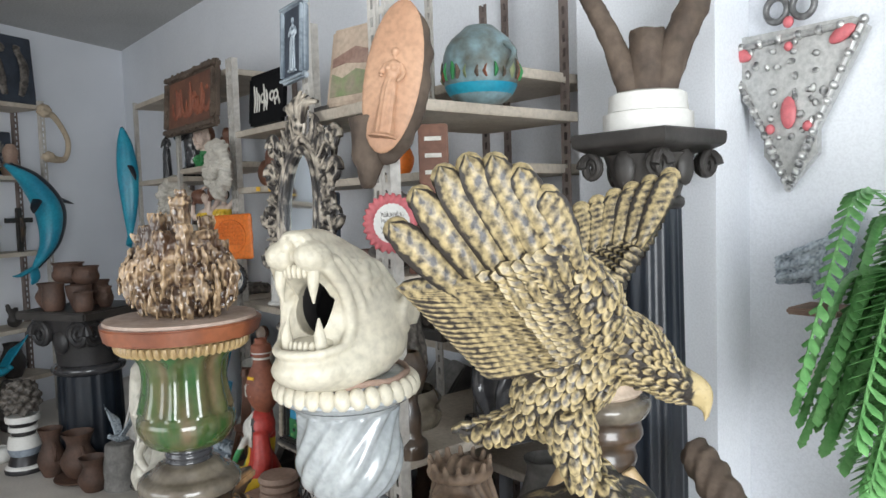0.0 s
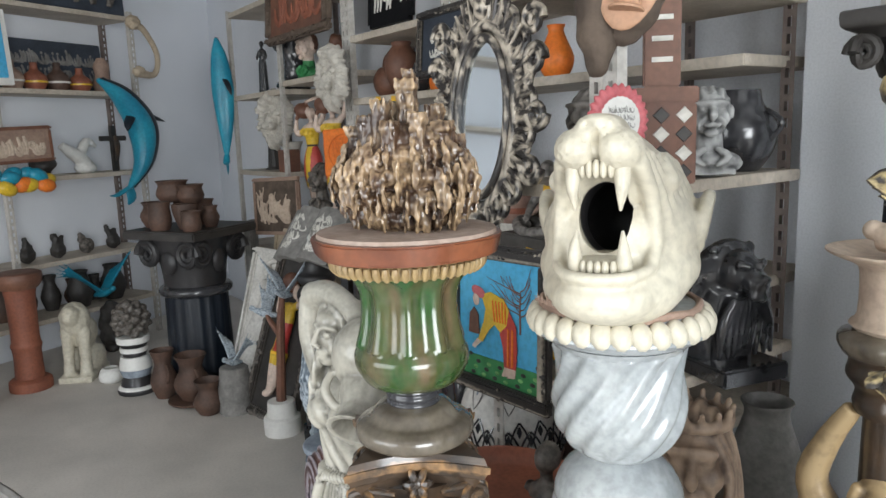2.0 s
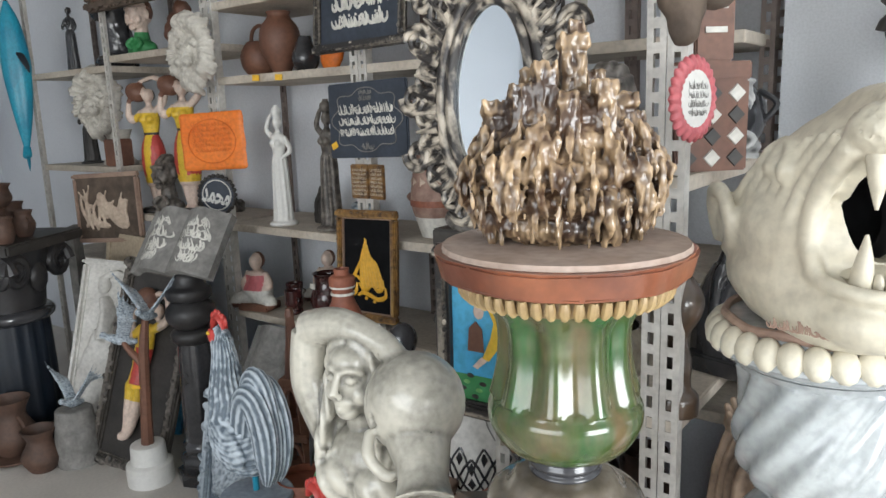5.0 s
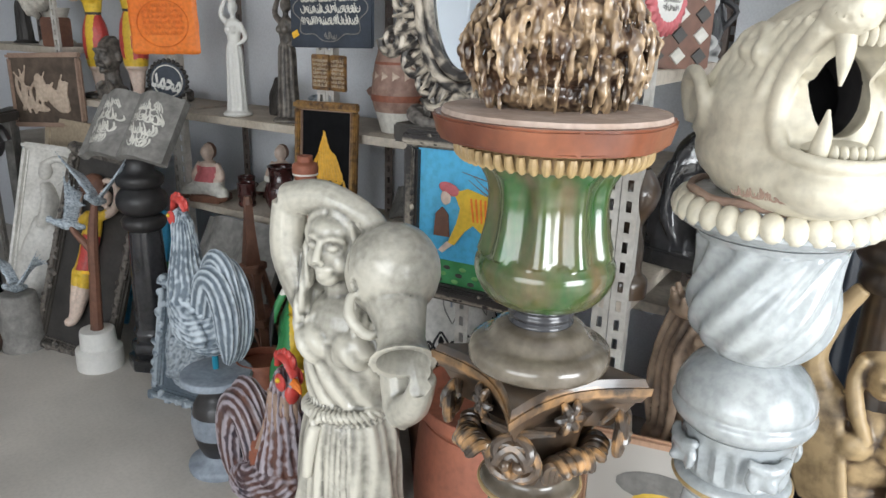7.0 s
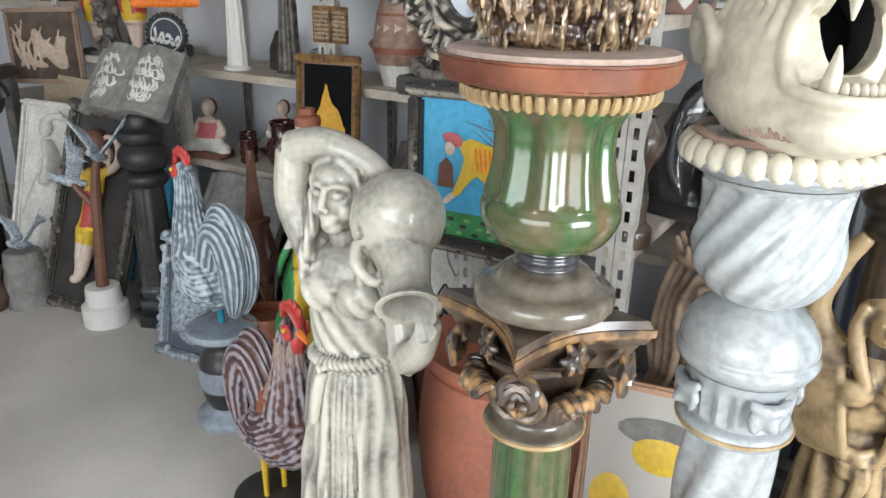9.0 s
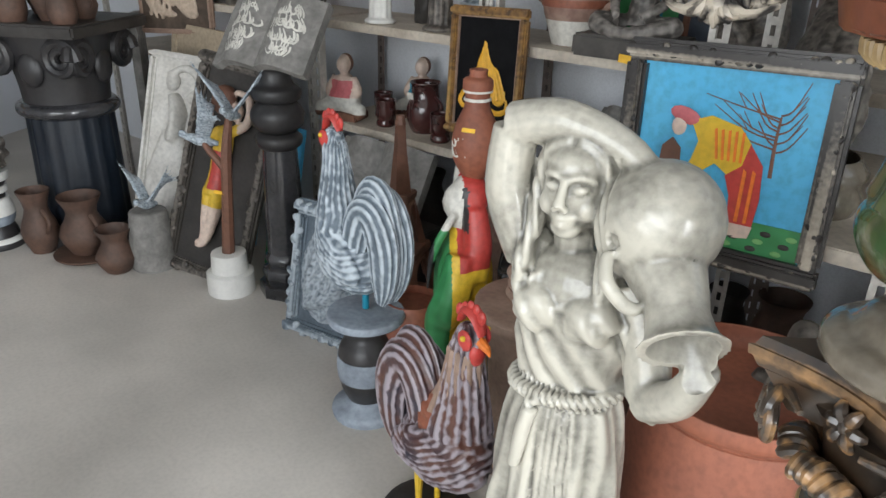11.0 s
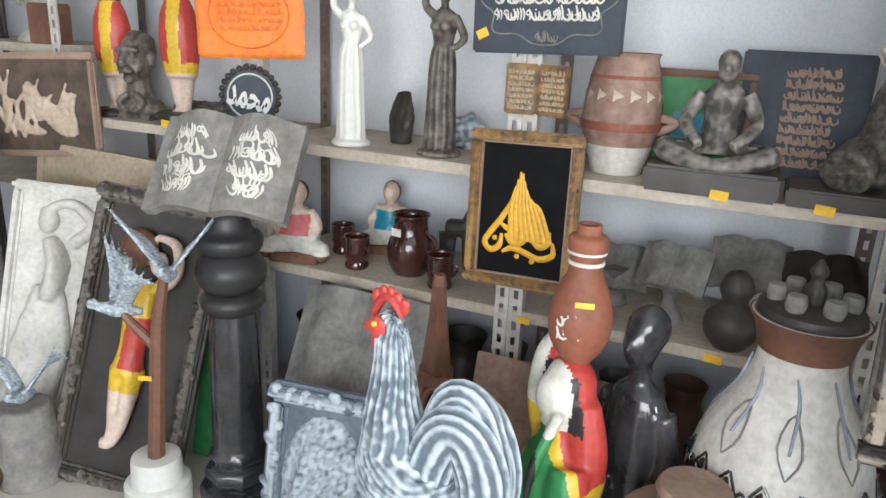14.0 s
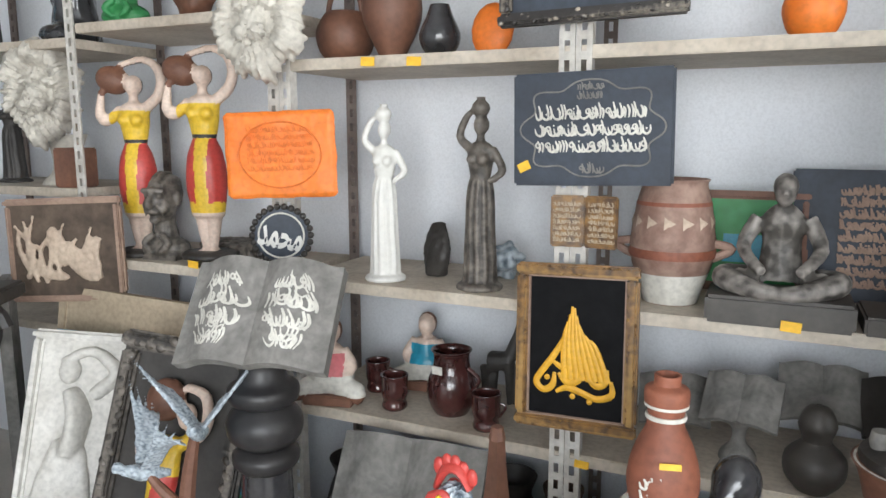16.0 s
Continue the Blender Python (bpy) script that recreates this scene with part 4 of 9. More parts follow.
# ---- robed woman with a water jar ----
def jar_bearer():
    b = tube([(0, 0, 0), (0, 0, 0.3), (0, 0.0, 0.62), (0, 0, 0.72)], [0.155, 0.14, 0.112, 0.088], 28, 6, 0.8)
    b = tube([(0, 0, 0.70), (0, 0.0, 0.82), (0, 0.0, 0.93), (0, 0.01, 0.985)], [0.088, 0.104, 0.102, 0.05], 20, 5, 0.7, bm=b)
    b = tube([(-0.012, 0.0, 0.96), (-0.012, -0.012, 1.05)], [0.036, 0.034], bm=b)
    # face
    b = ball((-0.012, -0.026, 1.088), (0.051, 0.052, 0.072), seg=24, bm=b)
    b = ball((-0.012, -0.055, 1.036), (0.026, 0.022, 0.02), bm=b)
    b = ball((-0.012, -0.032, 1.13), (0.046, 0.045, 0.036), seg=20, bm=b)
    b = tube([(-0.012, -0.078, 1.118), (-0.012, -0.088, 1.098), (-0.012, -0.098, 1.078)], [0.007, 0.0075, 0.01], 8, 3, bm=b)
    b = tube([(-0.032, -0.069, 1.056), (-0.02, -0.079, 1.0585), (-0.012, -0.081, 1.057), (-0.004, -0.079, 1.0585), (0.008, -0.069, 1.056)], [0.003, 0.0055, 0.005, 0.0055, 0.003], 8, 3, bm=b)
    b = tube([(-0.03, -0.069, 1.05), (-0.012, -0.08, 1.045), (0.006, -0.069, 1.05)], [0.003, 0.0068, 0.003], 8, 3, bm=b)
    for s in (-1, 1):
        b = ball((-0.012 + 0.03 * s, -0.05, 1.07), (0.02, 0.022, 0.022), bm=b)
        b = ball((-0.012 + 0.009 * s, -0.089, 1.074), (0.007, 0.007, 0.006), seg=8, bm=b)
        b = tube([(-0.012 + 0.008 * s, -0.079, 1.12), (-0.012 + 0.026 * s, -0.073, 1.124), (-0.012 + 0.044 * s, -0.052, 1.114)], [0.004, 0.005, 0.003], 8, 3, bm=b)
        b = ball((-0.012 + 0.023 * s, -0.07, 1.104), (0.0125, 0.009, 0.0065), seg=10, bm=b)
    # hair: a cap and long waving locks
    b = ball((-0.012, 0.016, 1.112), (0.07, 0.06, 0.068), seg=20, bm=b)
    b = ball((-0.06, 0.04, 1.05), (0.05, 0.035, 0.1), bm=b)
    for s in (-1, 1):
        for k in range(7):
            f = k / 6
            w = 0.008 * math.sin(k * 2.3)
            b = tube([(-0.012 + 0.006 * s, -0.045 + 0.07 * f, 1.17 + 0.01 * f), (-0.012 + s * (0.04 + 0.02 * f), -0.04 + 0.05 * f, 1.15), (-0.012 + s * (0.06 + 0.012 * f), -0.03 + 0.04 * f, 1.09),
                      (-0.012 + s * (0.06 + 0.012 * f) + w, -0.045 + 0.045 * f, 1.02), (-0.012 + s * (0.07 + 0.012 * f) - w, -0.062 + 0.04 * f, 0.95), (-0.012 + s * (0.064 + 0.02 * f) + w, -0.072 + 0.035 * f, 0.87 + 0.03 * f)], [0.008, 0.0105, 0.011, 0.011, 0.011, 0.005], 8, 5, bm=b)
    # arms
    b = tube([(-0.09, 0.0, 0.95), (-0.135, -0.01, 1.06), (-0.132, -0.01, 1.17)], [0.047, 0.043, 0.037], 14, 5, bm=b)
    b = tube([(-0.132, -0.01, 1.172), (-0.04, -0.018, 1.192), (0.07, -0.022, 1.158), (0.13, -0.05, 1.1)], [0.039, 0.034, 0.026, 0.02], 14, 5, bm=b)
    for k in range(4):
        b = tube([(0.115, -0.045 - 0.012 * k, 1.118 + 0.006 * k), (0.155, -0.055 - 0.013 * k, 1.09 + 0.004 * k), (0.175, -0.06 - 0.013 * k, 1.06)], [0.009, 0.0085, 0.006], 8, 3, bm=b)
    b = tube([(0.09, 0.0, 0.94), (0.13, -0.02, 0.86), (0.155, -0.05, 0.77)], [0.045, 0.042, 0.036], 14, 5, bm=b)
    b = tube([(0.155, -0.05, 0.765), (0.21, -0.095, 0.82), (0.242, -0.118, 0.898)], [0.036, 0.031, 0.024], 14, 5, bm=b)
    for k in range(4):
        b = tube([(0.245, -0.108 - 0.012 * k, 0.898 + 0.008 * k), (0.246, -0.133 - 0.012 * k, 0.926 + 0.008 * k), (0.232, -0.15 - 0.009 * k, 0.94 + 0.006 * k)], [0.0105, 0.009, 0.006], 8, 3, bm=b)
    # jar
    b = ball((0.122, -0.022, 1.06), (0.096, 0.094, 0.108), (25, 32, 0), seg=24, bm=b)
    b = tube([(0.15, -0.06, 1.01), (0.176, -0.092, 0.985), (0.19, -0.112, 0.968)], [0.062, 0.05, 0.045], 18, 5, bm=b)
    b = tube([(0.186, -0.108, 0.97), (0.205, -0.138, 0.944), (0.212, -0.15, 0.934)], [0.044, 0.052, 0.068], 20, 4, bm=b)
    b = tube([(0.075, -0.105, 1.03), (0.088, -0.135, 1.0), (0.118, -0.135, 0.97), (0.14, -0.13, 0.965)], [0.01, 0.012, 0.012, 0.01], 8, 4, bm=b)
    for s in (-1, 1):
        b = ball((0.045 * s, -0.058, 0.885), (0.048, 0.037, 0.044), bm=b)
    for r in (0.038, 0.05):
        b = tube([(-0.012 + r * math.sin(a), -0.052 - 0.4 * r * (1 + math.cos(a)) * 0.6, 0.965 - r * 1.1 * (1 + math.cos(a)) * 0.6) for a in [-2 + k * 0.5 for k in range(9)]], [0.004] * 9, 6, 2, bm=b)
    b = tube([(0.098 * math.cos(a), 0.075 * math.sin(a) - 0.002, 0.725 + 0.012 * math.cos(a)) for a in [k * math.pi / 10 for k in range(21)]], [0.013] * 21, 8, 1, bm=b)
    b = tube([(-0.03, -0.085, 0.72), (-0.04, -0.1, 0.66), (-0.05, -0.1, 0.58)], [0.012, 0.01, 0.008], 8, 3, bm=b)
    hole = tube([(0.182, -0.1, 0.978), (0.205, -0.136, 0.946), (0.228, -0.18, 0.912)], [0.028, 0.042, 0.072], 18, 4)

    def carve(p, n):
        a = math.atan2(p.x, -p.y)
        h = 0.0
        if p.z < 0.705:
            if abs(a - 0.2) < 0.36:
                h = -0.0028 * max(0.0, math.sin(a * 44) - 0.55) * 2.2
            else:
                f = math.sin(a * 8 + p.z * 7 + 2.0 * nz(p, 4)) + 0.45 * math.sin(a * 19 - p.z * 9 + 2.5 * nz(p, 6))
                h = 0.013 * f * (1.1 - p.z)
        elif p.z < 0.745:
            h = 0.003 * math.sin(a * 40 + p.z * 260)
        elif p.z < 0.93 and abs(p.x) < 0.11 and p.y < 0.05:
            f = math.sin(p.z * 95 + (p.x + 0.01) * 120 + 3.0 * nz(p, 8))
            h = 0.0045 * f * min(1.0, max(0.0, (0.915 - p.z + 0.6 * abs(p.x)) * 12))
        elif 0.94 < p.z < 1.185 and abs(p.x + 0.012) < 0.085 and p.x < 0.06 and p.z < 1.155 and (p.y > -0.02 or abs(p.x + 0.012) > 0.05):
            h = 0.0022 * math.sin(p.x * 330 + p.z * 90 + 2.5 * nz(p, 18))
        for s in (-1, 1):
            d = p - Vector((-0.012 + 0.023 * s, -0.07, 1.104))
            q = math.sqrt(d.x * d.x + (d.z * 1.6) ** 2 + d.y * d.y * 0.3)
            if 0.013 < q < 0.018:
                h -= 0.0012
        if (p - Vector((0.082, -0.1, 1.05))).length < 0.014 or (p - Vector((0.185, -0.08, 1.04))).length < 0.012:
            h -= 0.007
        return h, 0.5
    # antiquing, and shade painted into the folds and hair
    return shade_wash(sculpt(b, 0.0044, 1, carve, cut=hole), 7, 105, 0.64, 0.24, 11)


statue("jar_bearer_statue", jar_bearer(), M_IVORY, pose(-2.12, 0.7, 0, 0, 0, 8), "aged ivory statue of a robed woman carrying a jar", "statue")

# ---- ornate oval mirror ----
mir = thing("oval_mirror", "oval mirror in an ornate antique silver scrolled frame", "mirror", pose(-2.12, 1.17, 1.63, -4, 0, 0))
gl = lathe([(1.0, -0.004), (1.0, 0.004)], 48)
moved(gl, pose(0, 0, 0, 90, 0, 0) @ Matrix.Diagonal((0.108, 0.215, 1, 1)))
part("glass", gl, M_MIRROR, mir)


def ring_tube(rx, rz, r, y, segs=10):
    return tube([(rx * math.cos(a), y, rz * math.sin(a)) for a in [k * math.pi / 24 for k in range(49)]], [r] * 49, segs, 1, up=(0, 1, 0))


part("inner_ring", shade_relief(ring_tube(0.112, 0.22, 0.014, -0.01), lambda c: 0.5 + 0.7 * nz(c, 70)), M_SILVER, mir)
fr = ring_tube(0.14, 0.255, 0.02, -0.002)
rng = random.Random(11)
for k in range(44):
    a = 2 * math.pi * k / 44
    ox, oz = math.cos(a), math.sin(a)
    c = Vector((0.155 * ox, -0.01, 0.27 * oz))
    s = 1 if k % 2 else -1
    grow = 1.0 + 0.5 * max(0, oz) ** 3 + (0.25 if abs(ox) > 0.75 else 0)
    vv = volute(0.034 * grow, 1.6, 0.026)
    moved(vv, Matrix.Translation(c + Vector((ox, 0, oz)) * 0.018 * grow) @ pose(0, 0, 0, 0, -math.degrees(a) + 90 * s, 0) @ Matrix.Diagonal((s, 1, 1, 1)))
    fr = join(fr, vv)
    fr = tube([c, c + Vector((ox * 0.05 * grow, -0.012, oz * 0.05 * grow + 0.01))], [0.012, 0.004], 6, 2, bm=fr)
for z, w, h in ((0.27, 0.05, 0.14), (-0.26, 0.05, 0.07)):
    sg = 1 if z > 0 else -1
    for k in range(-4, 5):
        fr = tube([(0, -0.01, z), (k * 0.014, -0.03, z + sg * h * 0.6), (k * 0.028, -0.015, z + sg * (h - 0.012 * abs(k)))], [0.014, 0.011, 0.006], 6, 3, bm=fr)
    fr = ball((0, -0.02, z + sg * 0.03), (0.03, 0.02, 0.035), bm=fr)
for s in (-1, 1):
    for z in (-0.14, 0.0, 0.14, 0.24):
        v2 = volute(0.04, 2, 0.028)
        moved(v2, Matrix.Translation((s * (0.225 - 0.1 * abs(z)), -0.012, z)) @ Matrix.Diagonal((s, 1, 1 if z > 0 else -1, 1)))
        fr = join(fr, v2)
part("frame", shade_relief(fr, lambda c: 0.42 - c.y * 9 + 0.9 * nz(c, 55)), M_SILVER, mir, "tarnished silver scrollwork")

# ---- makers for ornaments ----
def figurine(jar="head", arm=True, robe=True, seed=0.0, fold=1.0):
    """A standing figure of height 1, facing -y, with a jar on its head or shoulder."""
    if robe:
        b = tube([(0, 0, 0.03), (0, 0, 0.3), (0, 0, 0.52), (0, 0, 0.6)], [0.1, 0.085, 0.075, 0.052], 14, 4, 0.85)
    else:
        b = tube([(0, 0, 0.2), (0, 0, 0.36), (0, 0, 0.48), (0, 0, 0.56)], [0.075, 0.095, 0.085, 0.058], 14, 4, 0.8)
        for s in (-1, 1):
            b = tube([(0.03 * s, 0, 0.3), (0.025 * s, 0.0, 0.16), (0.015 * s, 0.0, 0.05), (0.015 * s, -0.03, 0.035)], [0.045, 0.033, 0.022, 0.022], bm=b)
    b = tube([(0, 0, 0.57), (0, 0, 0.68), (0, 0, 0.75), (0, 0, 0.775)], [0.055, 0.075, 0.068, 0.03], 12, 4, 0.7, bm=b)
    b = tube([(0, 0, 0.76), (0, 0, 0.82)], [0.023, 0.022], bm=b)
    b = ball((0, -0.004, 0.855), (0.036, 0.042, 0.05), bm=b)
    b = ball((0, 0.012, 0.86), (0.043, 0.042, 0.05), bm=b)
    for s in (-1, 1):
        b = ball((0.032 * s, -0.045, 0.685), (0.03, 0.026, 0.028), bm=b)
    if jar == "head":
        b = tube([(0, 0, 0.895), (0, 0, 0.935), (0, 0, 0.965), (0, 0, 0.985), (0, 0, 1.0)], [0.025, 0.05, 0.045, 0.02, 0.028], 12, 3, bm=b)
        b = tube([(-0.065, 0, 0.74), (-0.125, 0, 0.8), (-0.09, 0, 0.89), (-0.045, -0.01, 0.93)], [0.026, 0.023, 0.02, 0.014], bm=b)
        b = tube([(0.065, 0, 0.74), (0.125, 0, 0.65), (0.125, -0.015, 0.61), (0.07, -0.05, 0.57)], [0.026, 0.023, 0.021, 0.015], bm=b)
    elif jar == "shoulder":
        b = ball((-0.1, 0.01, 0.885), (0.085, 0.07, 0.07), (0, 25, 0), bm=b)
        b = tube([(0.06, 0, 0.745), (0.13, 0.005, 0.82), (0.13, 0.01, 0.93), (0.05, 0.02, 0.985), (-0.07, 0.01, 0.955)], [0.028, 0.026, 0.023, 0.02, 0.014], bm=b)
        b = tube([(-0.06, 0, 0.74), (-0.135, -0.01, 0.68), (-0.155, -0.03, 0.72), (-0.14, -0.03, 0.83)], [0.028, 0.026, 0.024, 0.015], bm=b)
    else:
        b = tube([(0.065, 0, 0.74), (0.115, -0.01, 0.64), (0.09, -0.05, 0.55)], [0.028, 0.024, 0.016], bm=b)
        b = tube([(-0.065, 0, 0.74), (-0.115, -0.01, 0.64), (-0.07, -0.06, 0.6)], [0.028, 0.024, 0.016], bm=b)
    b = tube([(0, 0, 0), (0, 0, 0.022), (0, 0, 0.035)], [0.13, 0.13, 0.1], 18, 2, bm=b)

    def carve(p, n):
        a = math.atan2(p.y, p.x)
        if 0.04 < p.z < 0.58 and robe:
            f = math.sin(a * 11 + seed + 2 * nz(p, 5)) * fold
            return 0.004 * f, 0.5 + 0.35 * f
        return 0.0015 * nz(p, 30), 0.55 + 0.5 * nz(p, 18)
    return sculpt(b, 0.009, 2, carve)


def bust(seed=0, hair=True):
    """A head and shoulders of height 1, facing -y."""
    b = ball((0, 0, 0.12), (0.34, 0.2, 0.16))
    b = tube([(0, 0.02, 0.2), (0, 0.0, 0.5)], [0.16, 0.13], bm=b)
    b = ball((0, -0.04, 0.68), (0.19, 0.22, 0.27), bm=b)
    b = ball((0, 0.05, 0.76), (0.215, 0.22, 0.24), bm=b)
    b = tube([(0, -0.24, 0.76), (0, -0.31, 0.66), (0, -0.26, 0.62)], [0.03, 0.045, 0.03], 8, 3, bm=b)
    b = tube([(-0.15, -0.2, 0.79), (0, -0.25, 0.8), (0.15, -0.2, 0.79)], [0.03, 0.035, 0.03], 8, 3, bm=b)
    b = tube([(-0.08, -0.235, 0.55), (0, -0.262, 0.555), (0.08, -0.235, 0.55)], [0.018, 0.028, 0.018], 8, 3, bm=b)
    b = ball((0, -0.2, 0.47), (0.07, 0.06, 0.05), bm=b)
    for s in (-1, 1):
        b = ball((0.21 * s, 0.0, 0.69), (0.03, 0.05, 0.08), bm=b)
    for s in (-1, 1):
        b = ball((0.085 * s, -0.215, 0.735), (0.04, 0.03, 0.024), seg=10, bm=b)
        b = ball((0.11 * s, -0.16, 0.62), (0.07, 0.07, 0.08), bm=b)
        b = tube([(0.05 * s, -0.17, 0.3), (0.16 * s, -0.2, 0.2), (0.05 * s, -0.22, 0.1)], [0.03, 0.05, 0.02], 8, 3, bm=b)
        b = tube([(0.07 * s, -0.25, 0.64), (0.12 * s, -0.22, 0.58), (0.12 * s, -0.2, 0.5)], [0.014, 0.02, 0.01], 8, 3, bm=b)
    b = box(-0.24, 0.24, -0.17, 0.17, 0, 0.06, bm=b)

    def carve(p, n):
        h = 0.008 * nz(p, 9, seed)
        if hair and p.z > 0.84 and p.y > -0.16:
            h += 0.012 * math.sin(p.x * 70 + 3 * nz(p, 6))
        return h, 0.5
    return shade_wash(sculpt(b, 0.017, 1, carve), 6, 16, 0.55, 0.3, 7)


def lumpy(b, voxel=0.008, amp=0.004, f=60, smooth=2):
    return sculpt(b, voxel, smooth, lambda p, n: (amp * nz(p, f), 0.55 + 0.45 * nz(p, f * 2.0)))


def vessel(name, label, profile, material, m, category="pottery", handles=0, collar=None, segs=28, hh=(0.35, 0.75), rim=True):
    """A pot with an open mouth, thick wall, and ear handles."""
    ob = thing(name, label, category, m)
    r1, z1 = profile[-1]
    inner = [(max(r - 0.006, 0.004), z) for r, z in profile[::-1][: max(2, len(profile) // 2)]]
    part("body", lathe(smoothed(profile + [(r1 - 0.003, z1 + 0.002)] + inner, 3), segs), material, ob)
    top = profile[-1][1]
    for k in range(handles):
        s = 1 if k == 0 else -1
        za, zb = top * hh[0], top * hh[1]
        ra = max(r for r, z in profile) * 0.95
        part("handle", tube([(s * ra * 0.9, 0, za), (s * (ra + top * 0.14), 0, (za + zb) / 2 + 0.01), (s * ra * 0.85, 0, zb)], [top * 0.035] * 3, 8, 5), material, ob)
    return ob


def bars(w, h, rows, seed, depth=0.003, slant=0.25, thick=0.35):
    """Rows of unreadable cursive writing as plain strokes: uprights, bowls and dots."""
    rng = random.Random(seed)
    bm = None
    rh = h / rows
    for r in range(rows):
        z = h * (0.5 - (r + 0.5) / rows)
        x = -w / 2 + 0.1 * rh
        while x < w / 2 - 0.2 * rh:
            l = rng.uniform(0.3, 0.6) * rh
            t = thick * rh * 0.16
            kind = rng.random()
            if kind < 0.42:
                up = rng.uniform(0.6, 0.95) * rh
                bm = tube([(x, 0, z - 0.42 * rh), (x + 0.04 * rh, 0, z), (x - slant * 0.25 * rh, 0, z - 0.42 * rh + up)], [t * 0.6, t, t * 0.7], 6, 3, 0.5, bm=bm, up=(0, 1, 0))
                x += l * 0.4
            elif kind < 0.8:
                bm = tube([(x - l * 0.2, 0, z + 0.05 * rh), (x, 0, z - 0.28 * rh), (x + l * 0.5, 0, z - 0.4 * rh), (x + l, 0, z - 0.2 * rh), (x + l * 0.95, 0, z + 0.12 * rh)], [t * 0.4, t, t * 1.1, t * 0.9, t * 0.5], 6, 3, 0.5, bm=bm, up=(0, 1, 0))
                if rng.random() < 0.6:
                    bm = ball((x + l * 0.45, 0, z + rng.choice((-0.08, 0.22)) * rh), (t * 0.9, t * 0.5, t * 0.9), (0, 45, 0), seg=8, bm=bm)
                x += l * 0.6
            else:
                c = (x + l * 0.3, z + 0.02 * rh)
                q = 0.15 * rh
                bm = tube([(c[0] + q * math.cos(a), 0, c[1] + q * math.sin(a)) for a in (0, 1.2, 2.4, 3.6, 4.8, 6.0)] + [(c[0] + l * 0.5, 0, z - 0.3 * rh)], [t * 0.8] * 7, 6, 2, 0.5, bm=bm, up=(0, 1, 0))
                x += l * 0.5
    return bm


def words(text, size, material, parent, m, name="lettering", depth=0.002, bold=0.0):
    cu = bpy.data.curves.new("words", "FONT")
    cu.body, cu.size, cu.extrude, cu.align_x, cu.align_y, cu.offset = text, size, depth, "CENTER", "CENTER", bold
    ob = new("words", cu)
    bpy.context.view_layer.update()
    me = bpy.data.meshes.new_from_object(ob.evaluated_get(bpy.context.evaluated_depsgraph_get()))
    bpy.data.objects.remove(ob)
    me.materials.clear()
    me.materials.append(material)
    o = new(name, me)
    o.parent = parent
    o.matrix_basis = m
    return o


def plaque(name, label, w, h, th, material, m, category="plaque", bevel=0.006):
    ob = thing(name, label, category, m)
    part("panel", box(-w / 2, w / 2, -th, 0, -h / 2, h / 2, bevel), material, ob)
    return ob


def moulding(w, h, fw, th, material, parent, rough=0.0, name="frame_rail", seed=0, knob=0.0):
    """Four mitred frame rails, each a part; knob: size of the carved lumps on them."""
    rng = random.Random(seed)
    for k, (l, sx, sz) in enumerate(((w, 0, h / 2 - fw / 2), (w, 0, -h / 2 + fw / 2), (h - 2 * fw, w / 2 - fw / 2, 0), (h - 2 * fw, -w / 2 + fw / 2, 0))):
        b = box(-l / 2, l / 2, -th, 0, -fw / 2, fw / 2, min(fw, th) * 0.25)
        b = box(-l / 2, l / 2, -th * 1.25, -th * 0.9, -fw * 0.22, fw * 0.22, fw * 0.05, bm=b)
        if knob:
            n = int(l / (knob * 1.5))
            for i in range(n):
                x = -l / 2 + (i + 0.5) * l / n
                b = ball((x, -th * 1.02, rng.uniform(-0.2, 0.2) * fw), (knob * rng.uniform(0.6, 0.9), knob * 0.5, knob * rng.uniform(0.6, 1.0)), (rng.uniform(-30, 30), 35, 0), seg=8, bm=b)
        shade_relief(b, lambda c: 0.45 + 0.8 * nz(c, 45) - (c.y + th) * 6)
        o = part(name, b, material, parent)
        o.matrix_basis = pose(sx, 0, sz, 0, 0 if k < 2 else 90, 0)


def tag(x, y, z, parent=None, rz=0, w=0.045, tilt=4):
    o = part("price_tag", box(-w / 2, w / 2, -0.001, 0.001, -w * 0.28, w * 0.28), M_TAG, smooth=0)
    o.matrix_basis = pose(x, y, z, 0, tilt, rz)
    return tagged(o, "small bright orange-yellow price sticker", "price tag", "price stickers")


part("scratched_marks", moved(bars(0.1, 0.016, 1, 33, thick=0.5), pose(-0.085, -0.132, 0.03, 0, 0, -42)), M_STONEJAR, lion, "faint scratched marks")
Z1, Z2, Z3 = 1.787, 1.108, 0.684
# ---- middle board ----
statue("water_carrier_figurine", moved(figurine("head", seed=1), Matrix.Diagonal((0.5, 0.5, 0.545, 1))), M_WHITE, pose(-3.757, 1.9, Z2, 0, 0, 10), "white plaster figurine of a woman with a jar on her head", "figurine")
statue("water_carrier_figurine", moved(shade_wash(figurine("head", seed=4), 4, 60, 0.5, 0.3, 20), Matrix.Diagonal((0.54, 0.54, 0.56, 1))), M_DARKR, pose(-3.437, 1.9, Z2, 0, 0, -5), "dark grey figurine of a woman with a jar on her head", "figurine")
b = None
_r = random.Random(5)
for k in range(16):
    a = _r.uniform(0, 6.28)
    b = tube([(0.03 * math.cos(a), 0.02 * math.sin(a), 0), (0.05 * math.cos(a + 1), 0.03 * math.sin(a), 0.09), (0.02 * math.cos(a + 2), 0.02, 0.17)], [0.012, 0.014, 0.008], 6, 3, bm=b)
